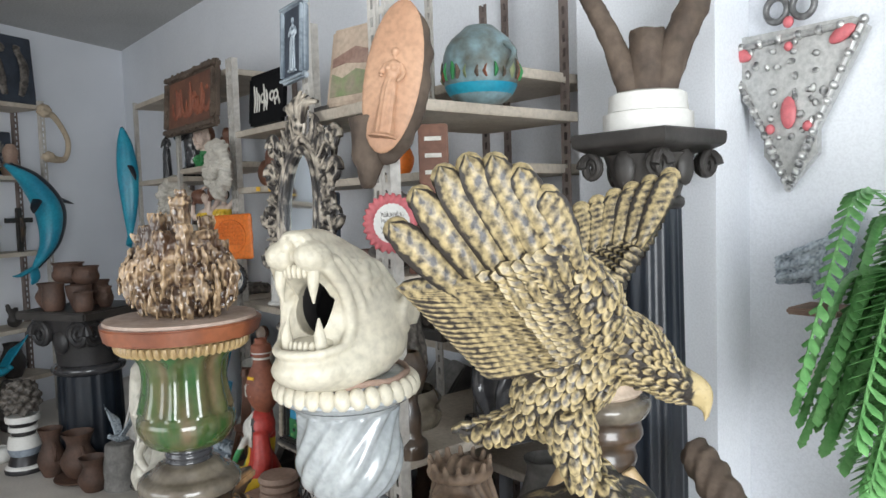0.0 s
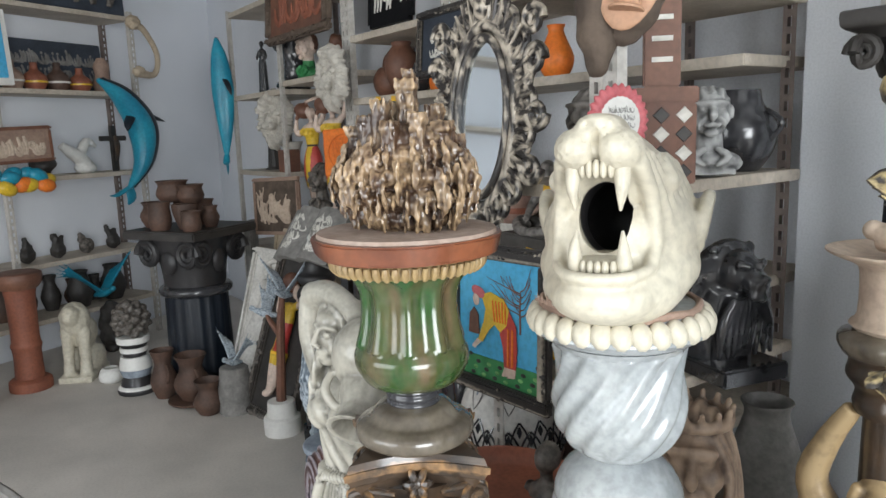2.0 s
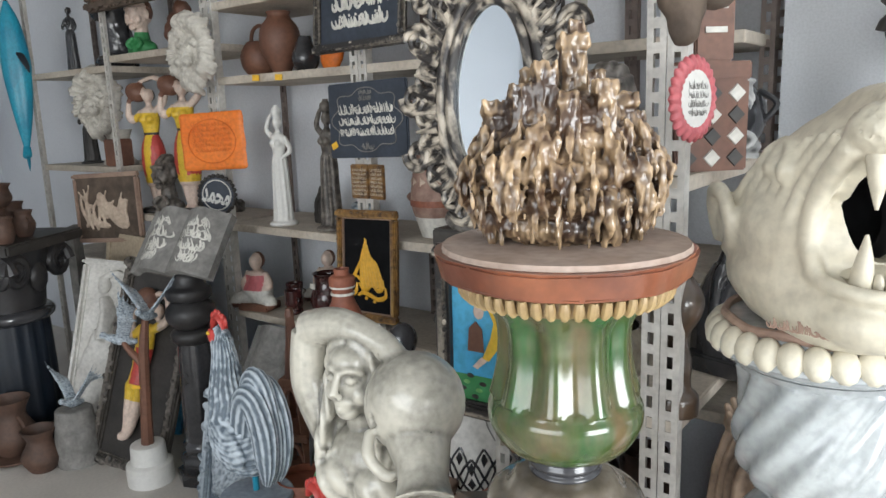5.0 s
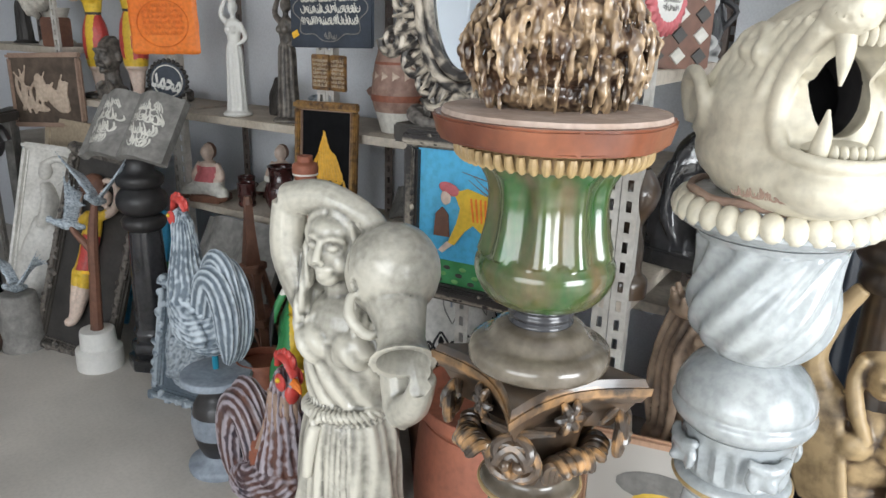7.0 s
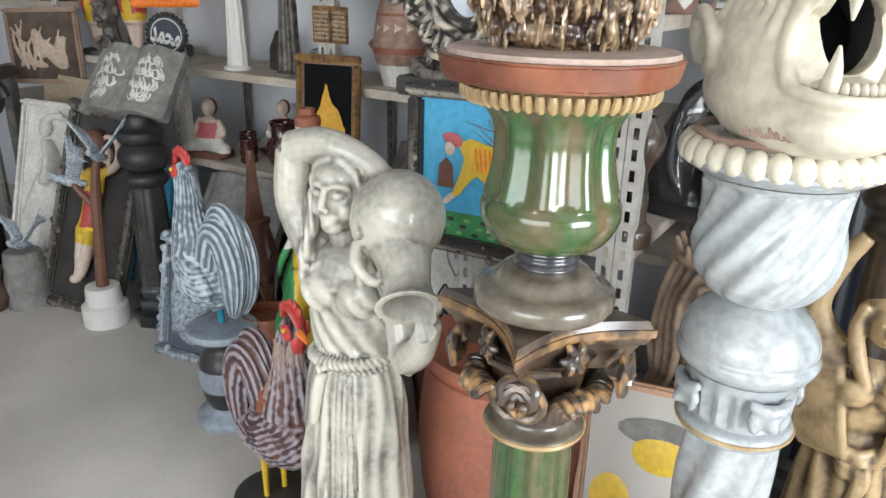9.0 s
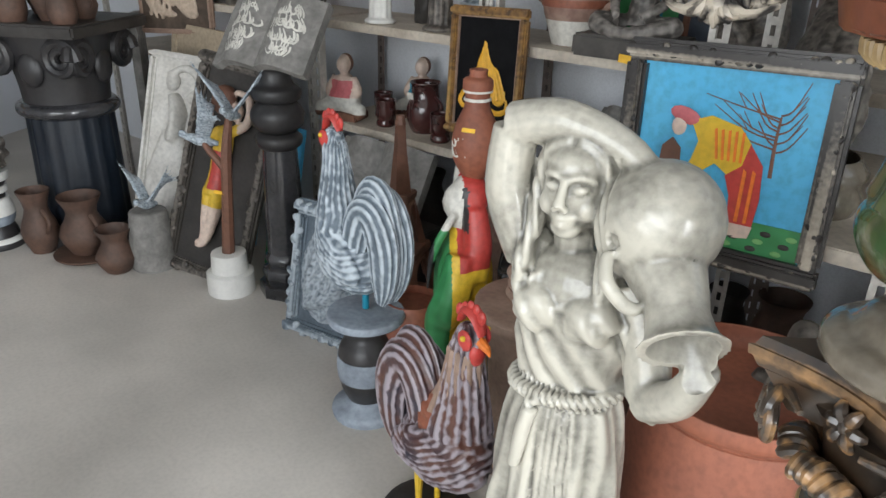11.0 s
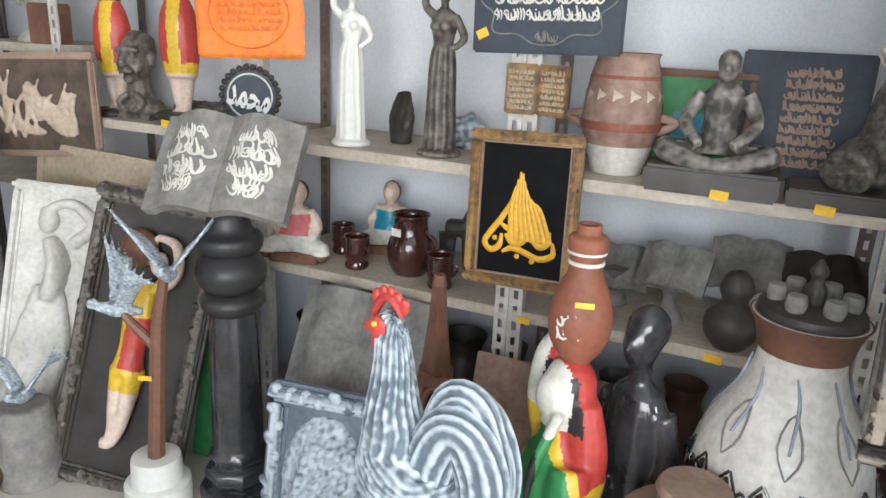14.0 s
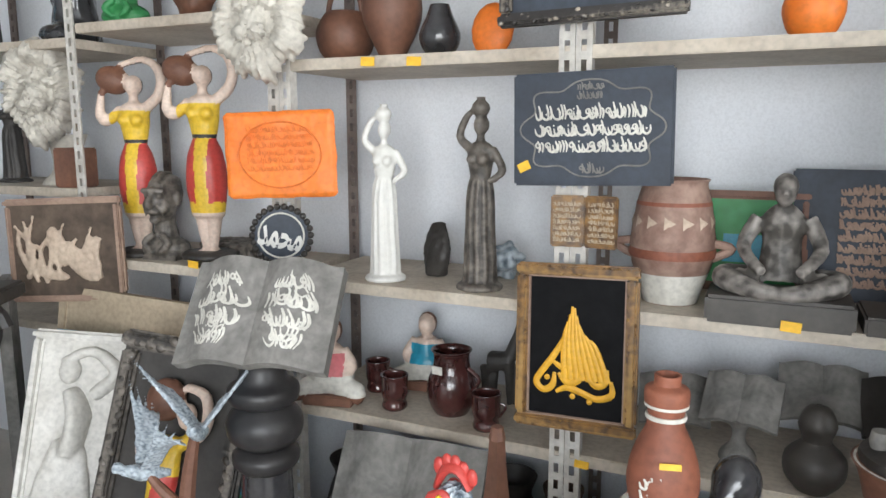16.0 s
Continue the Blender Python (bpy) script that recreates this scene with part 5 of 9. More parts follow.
statue("abstract_sculpture", lumpy(b), M_DARK, pose(-3.64, 2.03, Z2), "small dark openwork sculpture of twisted forms", "sculpture")
statue("crystal_stone", lumpy(ball((0, 0, 0.05), (0.055, 0.045, 0.06)), 0.007, 0.03, 30, 0), M_GREYB, pose(-3.42, 2.08, Z2), "pale grey crystal-like rough stone cluster", "stone")
ej = vessel("egyptian_jar", "ochre and brown jar with triangle band and white foot", [(0.07, 0), (0.085, 0.05), (0.112, 0.14), (0.1, 0.26), (0.085, 0.32), (0.09, 0.335)], M_PINKJAR, pose(-2.9, 1.97, Z2), "jar", 2, hh=(0.36, 0.5))
part("foot_glaze", lathe([(0.072, 0.002), (0.0875, 0.052), (0.1, 0.092)], 28), M_LETTER, ej, "cream glazed foot")
for k in range(14):
    o = part("triangle", moved(lathe([(0.02, 0), (0.001, 0.004)], 3), pose(0, 0, 0, 90, 0, 0)), M_PINKCLAY, ej)
    o.matrix_basis = pose(0, 0, 0, 0, 0, k * 360 / 14) @ pose(0, -0.1045 + 0.0, 0.225, -8, 0, 0)
part("painted_ring", lathe([(0.1135, 0.128), (0.1155, 0.14), (0.113, 0.152)], 28), M_REDCLAY, ej)
part("painted_ring", lathe([(0.0995, 0.268), (0.097, 0.278)], 28), M_REDCLAY, ej)
lp = plaque("landscape_picture", "green landscape picture in a brown wooden frame", 0.3, 0.27, 0.012, M_LEAFG, pose(-2.72, 2.16, Z2 + 0.15, -8, 0, 0), "picture")
moulding(0.32, 0.29, 0.025, 0.018, M_BROWN, lp)
part("painted_lake", box(-0.06, 0.06, -0.0145, -0.0125, -0.06, 0.02), M_TEAL, lp)
# seated musician
b = tube([(0, 0.02, 0.05), (0, 0.03, 0.14), (0, 0.02, 0.2), (0, 0.01, 0.235)], [0.058, 0.046, 0.052, 0.018], 12, 4, 0.7)
b = ball((0, -0.004, 0.266), (0.026, 0.03, 0.036), bm=b)
b = ball((0, 0.01, 0.276), (0.03, 0.032, 0.032), bm=b)
b = tube([(0, -0.03, 0.272), (0, -0.04, 0.26)], [0.005, 0.007], 6, 2, bm=b)
for s in (-1, 1):
    b = tube([(0.05 * s, 0.02, 0.05), (0.13 * s, -0.03, 0.06), (0.05 * s, -0.1, 0.045), (-0.02 * s, -0.1, 0.04)], [0.034, 0.03, 0.022, 0.014], bm=b)
    b = tube([(0.055 * s, 0.02, 0.2), (0.088 * s, 0.0, 0.13), (0.04 * s, -0.08, 0.085)], [0.022, 0.018, 0.012], bm=b)
    b = tube([(0.05 * s, -0.06, 0.06), (0.1 * s, -0.04, 0.075)], [0.018, 0.014], bm=b)
b = shade_wash(sculpt(b, 0.005, 1, lambda p, n: (0.0012 * nz(p, 70), 0.5)), 6, 120, 0.3, 0.3, 40)
b = box(-0.165, 0.165, -0.12, 0.09, -0.035, 0.03, 0.008, bm=b)
statue("seated_man_figurine", b, M_OLDSTONE, pose(-2.63, 1.9, Z2 + 0.035, 0, 0, 0) @ Matrix.Diagonal((1.0, 1.0, 1.06, 1)), "dark bronze-look figurine of a seated man on a slab", "figurine")
dp = plaque("dark_plaque", "dark slate plaque with brown raised writing panel", 0.34, 0.36, 0.02, M_SLATE, pose(-2.44, 2.17, Z2 + 0.18, -7, 0, 0))
part("lettering", moved(bars(0.14, 0.28, 9, 5, thick=0.7), pose(0.02, -0.022, 0)), M_STONEJAR, dp, "brown raised strokes")
b = tube([(-0.02, -0.06, 0.05), (0.03, 0.06, 0.1)], [0.06, 0.05], 16, 3)
b = ball((0.05, 0.02, 0.05), (0.08, 0.07, 0.05), bm=b)
b = tube([(0.07, 0.03, 0.05), (0.06, 0.04, 0.2), (0.09, 0.05, 0.33), (0.05, 0.05, 0.46)], [0.06, 0.05, 0.035, 0.02], bm=b)
b = tube([(0.09, 0.05, 0.33), (0.14, 0.04, 0.42), (0.17, 0.04, 0.47)], [0.03, 0.022, 0.012], bm=b)
statue("drum_sculpture", join(sculpt(b, 0.009, 2, lambda p, n: (0.004 * nz(p, 40), 0.5 + 0.4 * nz(p, 110))), box(-0.14, 0.16, -0.1, 0.1, -0.035, 0.01, 0.006)), M_DARKR, pose(-2.31, 1.88, Z2 + 0.035), "dark carved sculpture of a drum and twisted trunk", "sculpture")

# plaques hung on the posts
YP = 1.793
bp_ = plaque("calligraphy_plaque", "dark slate-blue plaque with cream raised calligraphy", 0.41, 0.29, 0.016, M_SLATE, pose(-3.09, YP, 1.577, -2, -1.5, 0))
_pts = []
for k in range(97):
    a = 2 * math.pi * k / 96
    q = 1 + 0.09 * math.cos(8 * a)
    _pts.append((0.17 * q * math.copysign(abs(math.cos(a)) ** 0.75, math.cos(a)), -0.018, 0.112 * q * math.copysign(abs(math.sin(a)) ** 0.9, math.sin(a))))
part("border_line", tube(_pts, [0.0022] * 97, 6, 1, up=(0, 1, 0)), M_GREYST, bp_, "thin scalloped border line")
part("lettering", moved(bars(0.29, 0.125, 3, 21, thick=0.42, slant=0.35), pose(0, -0.018, 0.0)), M_LETTER, bp_, "cream raised strokes")
part("lettering", moved(bars(0.07, 0.045, 2, 22, thick=0.5), pose(0, -0.018, 0.095)), M_GREYST, bp_)
part("lettering", moved(bars(0.06, 0.03, 1, 23, thick=0.5), pose(0, -0.018, -0.1)), M_GREYST, bp_)
part("sticker", moved(box(-0.016, 0.016, -0.001, 0.001, -0.012, 0.012), pose(-0.175, -0.018, -0.095, 0, -25, 0)), M_TAG, bp_, "orange price sticker")
gb = thing("gilt_book_plaque", "small dull gold plaque shaped as an open book", "plaque", pose(-3.1, YP, 1.338))
for s in (-1, 1):
    part("page", moved(box(-0.044, 0.044, -0.012, 0, -0.068, 0.068, 0.004), pose(s * 0.045, -0.004, 0, 0, 0, -6 * s)), M_GOLDF, gb)
    part("lettering", moved(bars(0.07, 0.11, 7, 31 + s, thick=0.3), pose(s * 0.045, -0.0175, 0, 0, 0, -6 * s)), M_PLANK, gb)
pf = plaque("framed_calligraphy", "black velvet calligraphy in a gilded brown frame", 0.3, 0.42, 0.008, M_VELVET, pose(-3.105, YP - 0.03, 1.005, -5, -1.5, 0), "framed art", 0)
moulding(0.325, 0.445, 0.034, 0.022, M_GOLDF, pf, knob=0.008)
moulding(0.262, 0.382, 0.006, 0.014, M_STONEJAR, pf, name="inner_bead")
# triangular gold calligraphy
for k in range(8):
    x = -0.05 + 0.0165 * k
    top = 0.118 - 0.021 * abs(k - 2.4)
    part("gold_stroke", tube([(0.012 + (x - 0.012) * 0.35 - 0.012, -0.012, top), (0.012 + (x - 0.012) * 0.7, -0.013, 0.01), (x + 0.022, -0.012, -0.085)], [0.0035, 0.0075, 0.0085], 8, 4, 0.4, up=(0, 1, 0)), M_GILT, pf)
for pts in (((-0.02, 0.045), (-0.055, -0.02), (-0.09, -0.07), (-0.105, -0.1), (-0.085, -0.12), (-0.06, -0.105), (-0.055, -0.07)),
            ((0.095, -0.08), (0.098, -0.115), (0.06, -0.13), (0.02, -0.118), (-0.02, -0.108), (-0.05, -0.122)),
            ((-0.045, -0.07), (-0.02, -0.095), (0.01, -0.085), (0.02, -0.055)), ((0.03, -0.07), (0.055, -0.095), (0.08, -0.085), (0.085, -0.05)), ((-0.06, -0.04), (-0.03, -0.055), (0.0, -0.03))):
    part("gold_stroke", tube([(x, -0.012, z) for x, z in pts], [0.0045] + [0.009] * (len(pts) - 2) + [0.0045], 8, 4, 0.4, up=(0, 1, 0)), M_GILT, pf)
for x, z in ((-0.075, -0.085), (-0.005, -0.13), (0.04, -0.14), (0.06, -0.02)):
    part("gold_dot", moved(ball((0, 0, 0), (0.008, 0.003, 0.008), seg=8), pose(x, -0.012, z, 0, 45, 0)), M_GILT, pf)
md = thing("calligraphy_disc", "round black disc with white calligraphy and studded rim", "plaque", pose(-4.05, YP - 0.03, 1.25, 0, 0, 28))
part("disc", moved(lathe([(0.085, 0), (0.085, 0.012), (0.07, 0.014)], 32), pose(0, 0, 0, 90, 0, 0)), M_SLATE, md)
part("ring", ring_tube(0.07, 0.07, 0.003, -0.014), M_LETTER, md)
for k in range(26):
    a = 2 * math.pi * k / 26
    o = part("stud", ball((0.09 * math.cos(a), -0.008, 0.09 * math.sin(a)), (0.011, 0.012, 0.011), seg=8), M_DARK, md)
words("\uFEAA\uFEE4\uFEA4\uFEE3", 0.072, M_WHITE, md, pose(0, -0.016, 0.0, 90, 12, 0) @ Matrix.Diagonal((0.85, 1.7, 1, 1)), bold=0.0022)
osn = thing("orange_plaque", "bright orange painted plaque with faint raised writing", "plaque", pose(-4.04, YP - 0.03, 1.5, 0, -2, 18) @ Matrix.Diagonal((1.08, 1, 1, 1)))
part("panel", sculpt(box(-0.165, 0.165, -0.02, 0, -0.135, 0.135, 0.012), 0.006, 2, lambda p, n: (0.0035 * nz(p, 22) + 0.0012 * nz(p, 90), 0.5)), M_ORANGE, osn)
part("lettering", moved(bars(0.19, 0.14, 6, 41, thick=0.3), pose(0, -0.0225, 0.02)), M_ORANGED, osn)
part("border_line", ring_tube(0.12, 0.1, 0.0025, -0.022), M_ORANGED, osn)


def lion_mask(seed):
    rng = random.Random(seed)
    b = ball((0, 0, 0), (0.1, 0.05, 0.13))
    b = ball((0, -0.05, -0.02), (0.045, 0.04, 0.05), bm=b)
    b = ball((0, -0.055, -0.09), (0.04, 0.03, 0.03), bm=b)
    for s in (-1, 1):
        b = ball((0.05 * s, -0.05, 0.035), (0.03, 0.02, 0.014), (0, 20 * s, 0), bm=b)
        b = ball((0.03 * s, -0.075, -0.045), (0.028, 0.022, 0.022), bm=b)
    for k in range(34):
        a = 2 * math.pi * k / 34
        r = rng.uniform(0.13, 0.17)
        ex, ez = math.cos(a), math.sin(a) * 1.15
        b = tube([(0.08 * ex, -0.01, 0.1 * ez), (0.75 * r * ex + rng.uniform(-0.015, 0.015), -0.03 - rng.random() * 0.03, 0.8 * r * ez), (r * ex, -0.01, r * ez)], [0.03, 0.026, 0.012], 8, 3, bm=b)
    hole = ball((0, -0.1, -0.075), (0.03, 0.04, 0.016))
    return sculpt(b, 0.008, 1, lambda p, n: (0.004 * math.sin(math.atan2(p.z, p.x) * 40 + p.y * 90), 0.5), cut=hole)


statue("lion_mask", lion_mask(3), M_PLASTER, pose(-4.06, 1.73, 1.90, 0, 0, 0), "white plaster lion face mask with curly mane", "mask")


def lady_paint(c):
    z, x, y = c.z, c.x, c.y
    if z < 0.036:
        return 4
    if (x + 0.1) ** 2 + (z - 0.885) ** 2 < 0.0072 and x < -0.035:
        return 3
    if z > 0.8 and (y > 0.01 and abs(x) < 0.05):
        return 4
    if 0.22 < z < 0.73 and abs(x) < 0.11:
        if 0.575 < z < 0.59:
            return 4
        if z < 0.57 and z > 0.27 and (abs(x) > 0.028):
            return 2
        return 1
    return 0


for x, y, z, rz in ((-4.83, 1.93, Z2, 18), (-4.47, 1.9, Z2 + 0.02, 18)):
    statue("water_carrier_statue", figurine("shoulder", robe=False), M_SKIN, pose(x, y, z, 0, 0, rz) @ Matrix.Diagonal((0.78, 0.74, 0.735, 1)), "painted woman with a brown jar, in a yellow and red dress", "figurine", (M_YELLOW, M_RED, M_BROWN, M_DARK), lady_paint)
statue("skull_bust", moved(bust(2), Matrix.Diagonal((0.29, 0.29, 0.32, 1))), M_DARKR, pose(-4.68, 1.9, Z2, 0, 0, 10), "dark brown bust of a gaunt old man", "bust")
statue("rough_stone_base", lumpy(box(-0.12, 0.12, -0.09, 0.09, 0, 0.06, 0.01), 0.01, 0.015, 40), M_DARKR, pose(-4.46, 2.05, Z2), "dark rough stone block on the board", "stone")
hr = plaque("horse_relief", "brown wooden relief of horses with pale figures", 0.44, 0.37, 0.02, M_BARK, pose(-4.99, YP - 0.06, 1.145, -3, -2.5, 18), "relief")
moulding(0.45, 0.38, 0.03, 0.024, M_STONEJAR, hr)
b = None
_r = random.Random(9)
for (x, z, rx, rz, an) in ((0.02, -0.02, 0.09, 0.04, 20), (0.08, -0.07, 0.07, 0.04, 30), (-0.03, 0.03, 0.035, 0.06, -20), (-0.05, -0.09, 0.07, 0.02, 10), (0.1, 0.0, 0.03, 0.06, 40)):
    b = ball((x, -0.022, z), (rx, 0.014, rz), (0, an, 0), seg=12, bm=b)
for k in range(12):
    x = _r.uniform(-0.16, 0.16)
    b = tube([(x, -0.024, _r.uniform(-0.14, -0.05)), (x + _r.uniform(-0.04, 0.04), -0.026, 0.0), (x + _r.uniform(-0.05, 0.05), -0.024, _r.uniform(0.03, 0.14))], [0.008, 0.01, 0.005], 6, 3, bm=b)
part("raised_scene", lumpy(b, 0.006, 0.003, 60, 1), M_PINKCLAY, hr, "pale carved horses and branches")
tag(-4.45, 1.79, 1.12), tag(-3.09, 1.8, 0.66, None, 0, 0.04), tag(-2.6, 1.775, 1.115), tag(-2.36, 1.775, 1.11)

# ---- top boards ----
vessel("vase", "brown speckled clay vase with narrow foot", [(0.035, 0), (0.05, 0.03), (0.09, 0.12), (0.085, 0.2), (0.05, 0.25), (0.055, 0.27)], M_BROWN, pose(-3.75, 1.95, Z1), "vase")
vessel("vase", "dark blue-black glazed round vase", [(0.03, 0), (0.055, 0.03), (0.062, 0.07), (0.04, 0.12), (0.03, 0.15)], M_CHAR, pose(-3.59, 1.95, Z1), "vase")
statue("orange_shell_dish", moved(ball((0, 0, 0.075), (0.065, 0.03, 0.08)), Matrix()), M_ORANGE, pose(-3.42, 1.93, Z1 - 0.004, -10, 0, 0), "orange glazed oval shell dish standing upright", "dish")
sf = plaque("silver_frame", "long framed picture with tarnished silver carving", 0.42, 0.26, 0.01, M_SLATE, pose(-3.1, YP - 0.005, 1.985, -6, -1, 0), "framed art", 0)
moulding(0.47, 0.3, 0.035, 0.025, M_SILVER, sf, knob=0.012)
part("lettering", moved(bars(0.28, 0.13, 2, 51, thick=0.6), pose(0, -0.012, 0)), M_LETTER, sf, "cream raised strokes")
vessel("vase", "orange to red glazed vase", [(0.04, 0), (0.06, 0.03), (0.07, 0.08), (0.045, 0.14), (0.03, 0.18), (0.036, 0.2)], M_ORANGE, pose(-2.6, 1.93, Z1), "vase")
bk = vessel("basket_vase", "brown clay basket vase with hoop handle", [(0.05, 0), (0.085, 0.04), (0.095, 0.1), (0.07, 0.15), (0.06, 0.16)], M_BROWN, pose(-3.95, 2.0, Z1), "vase")
part("hoop", tube([(-0.065, 0, 0.15), (-0.05, 0, 0.21), (0, 0, 0.235), (0.05, 0, 0.21), (0.065, 0, 0.15)], [0.009] * 5, 8, 4), M_BROWN, bk)
tag(-3.75, 1.797, 1.77), tag(-3.6, 1.797, 1.765)
statue("horse_sculpture", lumpy(tube([(0, 0.05, 0), (0, 0.03, 0.14), (0, -0.02, 0.24), (0, -0.1, 0.16)], [0.07, 0.06, 0.05, 0.03], 12, 4, bm=ball((0, 0, 0.02), (0.09, 0.07, 0.03))), 0.009, 0.006, 40), M_CHAR, pose(-5.2, 1.98, 1.905, 0, 0, 25) @ Matrix.Diagonal((1.3, 1.3, 1.7, 1)), "black horse head sculpture", "sculpture")
statue("bust", moved(bust(4), Matrix.Diagonal((0.28, 0.28, 0.3, 1))), M_LEAFG, pose(-4.86, 1.95, 1.95, 0, 0, 15), "bust of a woman with a green shawl", "bust", (M_SKIN, M_BROWN), lambda c: 0 if c.z < 0.12 else (2 if c.y > -0.0 and c.z > 0.19 else 1))
statue("pottery_figure", lumpy(ball((0, 0, 0.1), (0.08, 0.06, 0.1), bm=ball((0.05, 0, 0.2), (0.04, 0.05, 0.05))), 0.01, 0.01, 30), M_BROWN, pose(-4.55, 1.97, 1.95), "dark brown carved animal figure", "figurine")
statue("dark_figurine", moved(figurine(None), Matrix.Diagonal((0.4, 0.4, 0.42, 1))), M_CHAR, pose(-5.62, 1.95, 1.905, 0, 0, 20), "slender black standing figurine", "figurine")
statue("lion_statue", moved(lion_mask(8), Matrix.Diagonal((0.95, 1.6, 1.1, 1))), M_PLASTER, pose(-5.24, 1.9, 1.72, 0, 0, 22), "white plaster lion head with shaggy mane", "sculpture")
part("neck_stand", lathe(smoothed([(0.1, 0), (0.09, 0.02), (0.055, 0.06), (0.06, 0.14), (0.08, 0.2)], 3), 20), M_PLASTER)
bpy.data.objects["neck_stand"].matrix_basis = pose(-5.27, 1.98, 1.36)
tagged(bpy.data.objects["neck_stand"], "white plaster stand under the lion head", "stand")
statue("wooden_block", box(-0.06, 0.06, -0.05, 0.05, 0, 0.15, 0.006), M_BROWN, pose(-5.1, 1.88, 1.36, 0, 0, 10), "small brown wooden block", "block")
statue("dark_figurine", moved(figurine(None, seed=3), Matrix.Diagonal((0.5, 0.5, 0.4, 1))), M_DARK, pose(-5.6, 1.98, 1.36, 0, 0, 25), "dark standing figurine on the corner shelf", "figurine")
cw = plaque("carved_sign", "carved red-brown wooden sign with rough bark edge", 0.8, 0.36, 0.03, M_BROWN, pose(-4.55, YP - 0.02, 2.36, -4, 0, 0), "sign")
moulding(0.84, 0.4, 0.05, 0.045, M_BARK, cw, knob=0.022, name="bark_rail")
part("lettering", moved(bars(0.6, 0.22, 1, 61, thick=0.5), pose(0, -0.034, 0)), M_REDCLAY, cw)
bs = thing("scroll_sign", "black scroll-edged sign with white strokes", "sign", pose(-3.6, YP + 0.02, 2.256, -4, 0, 0))
part("panel", box(-0.2, 0.2, -0.016, 0, -0.14, 0.14, 0.02), M_VELVET, bs)
part("lettering", moved(bars(0.3, 0.16, 1, 63, thick=0.35), pose(0, -0.019, 0)), M_LETTER, bs)

# ---- lower board ----
def mug(x, y, z, s=1.0, rz=0):
    m_ = vessel("mug", "glossy dark maroon glazed clay mug", [(0.036 * s, 0), (0.042 * s, 0.01), (0.038 * s, 0.03), (0.043 * s, 0.05), (0.044 * s, 0.1 * s), (0.046 * s, 0.112 * s)], M_MAROON, pose(x, y, z, 0, 0, rz), "mug", 1)
    m_["group"] = "maroon mugs"
    return m_


mug(-3.73, 1.9, Z3, 1, -20), mug(-3.86, 2.02, Z3, 0.95, 30), mug(-3.63, 2.08, Z3, 0.9, 0), mug(-3.4, 1.87, Z3, 1.0, 10)
jg = vessel("jug", "glossy dark maroon clay jug with handle", [(0.055, 0), (0.075, 0.04), (0.078, 0.1), (0.06, 0.15), (0.058, 0.19), (0.066, 0.205)], M_MAROON, pose(-3.55, 1.95, Z3, 0, 0, -10), "jug", 1)
part("price_label", box(-0.018, 0.018, -0.082, -0.078, 0.145, 0.17), M_LETTER, jg)


def seated_lady(label, dress, x, y, z, s, rz):
    b = ball((0, 0, 0.09), (0.08, 0.06, 0.07))
    b = tube([(0, 0, 0.1), (0, 0, 0.19)], [0.055, 0.035], bm=b)
    b = ball((0, -0.005, 0.235), (0.03, 0.032, 0.038), bm=b)
    b = ball((0, 0.015, 0.24), (0.036, 0.034, 0.042), bm=b)
    for e in (-1, 1):
        b = tube([(0.04 * e, 0, 0.18), (0.075 * e, -0.01, 0.12), (0.03 * e, -0.05, 0.09)], [0.02, 0.018, 0.012], bm=b)
        b = tube([(0.03 * e, -0.02, 0.06), (0.1 * e, -0.04, 0.05), (0.09 * e, -0.06, 0.02)], [0.035, 0.03, 0.02], bm=b)
    b = sculpt(b, 0.007, 2, lambda p, n: (0, 0.5))
    b = box(-0.085, 0.085, -0.06, 0.06, 0.0, 0.035, 0.005, bm=b)
    return statue("seated_lady_figurine", moved(b, Matrix.Diagonal((s, s, s, 1))), M_SKIN, pose(x, y, z, 0, 0, rz), label, "figurine", (dress, M_BROWN, M_LETTER),
                  lambda c: 2 if c.z < 0.036 * s or (c.z > 0.2 * s and c.y > 0.003) else (1 if 0.1 * s < c.z < 0.17 * s and abs(c.x) < 0.05 * s else (3 if c.z < 0.1 * s else 0)))


seated_lady("painted seated lady figurine in pink on a wooden base", M_PINK, -3.95, 1.87, Z3, 1.0, 15)
seated_lady("painted seated lady figurine in blue", M_TEAL, -3.72, 2.12, Z3, 0.95, 10)
b = tube([(0.0, 0, 0.14), (0.08, 0, 0.15)], [0.035, 0.03])
for x in (-0.015, 0.015, 0.07, 0.095):
    b = tube([(x, 0.015 if x in (0.015, 0.095) else -0.015, 0.13), (x, 0, 0)], [0.015, 0.01], 6, 2, bm=b)
b = tube([(0.07, 0, 0.16), (0.1, 0, 0.25), (0.115, 0, 0.32), (0.14, 0, 0.31)], [0.025, 0.016, 0.014, 0.008], bm=b)
statue("giraffe_figurine", lumpy(b, 0.006, 0.001, 60), M_DARK, pose(-3.47, 2.08, Z3), "dark wooden giraffe figurine", "figurine")


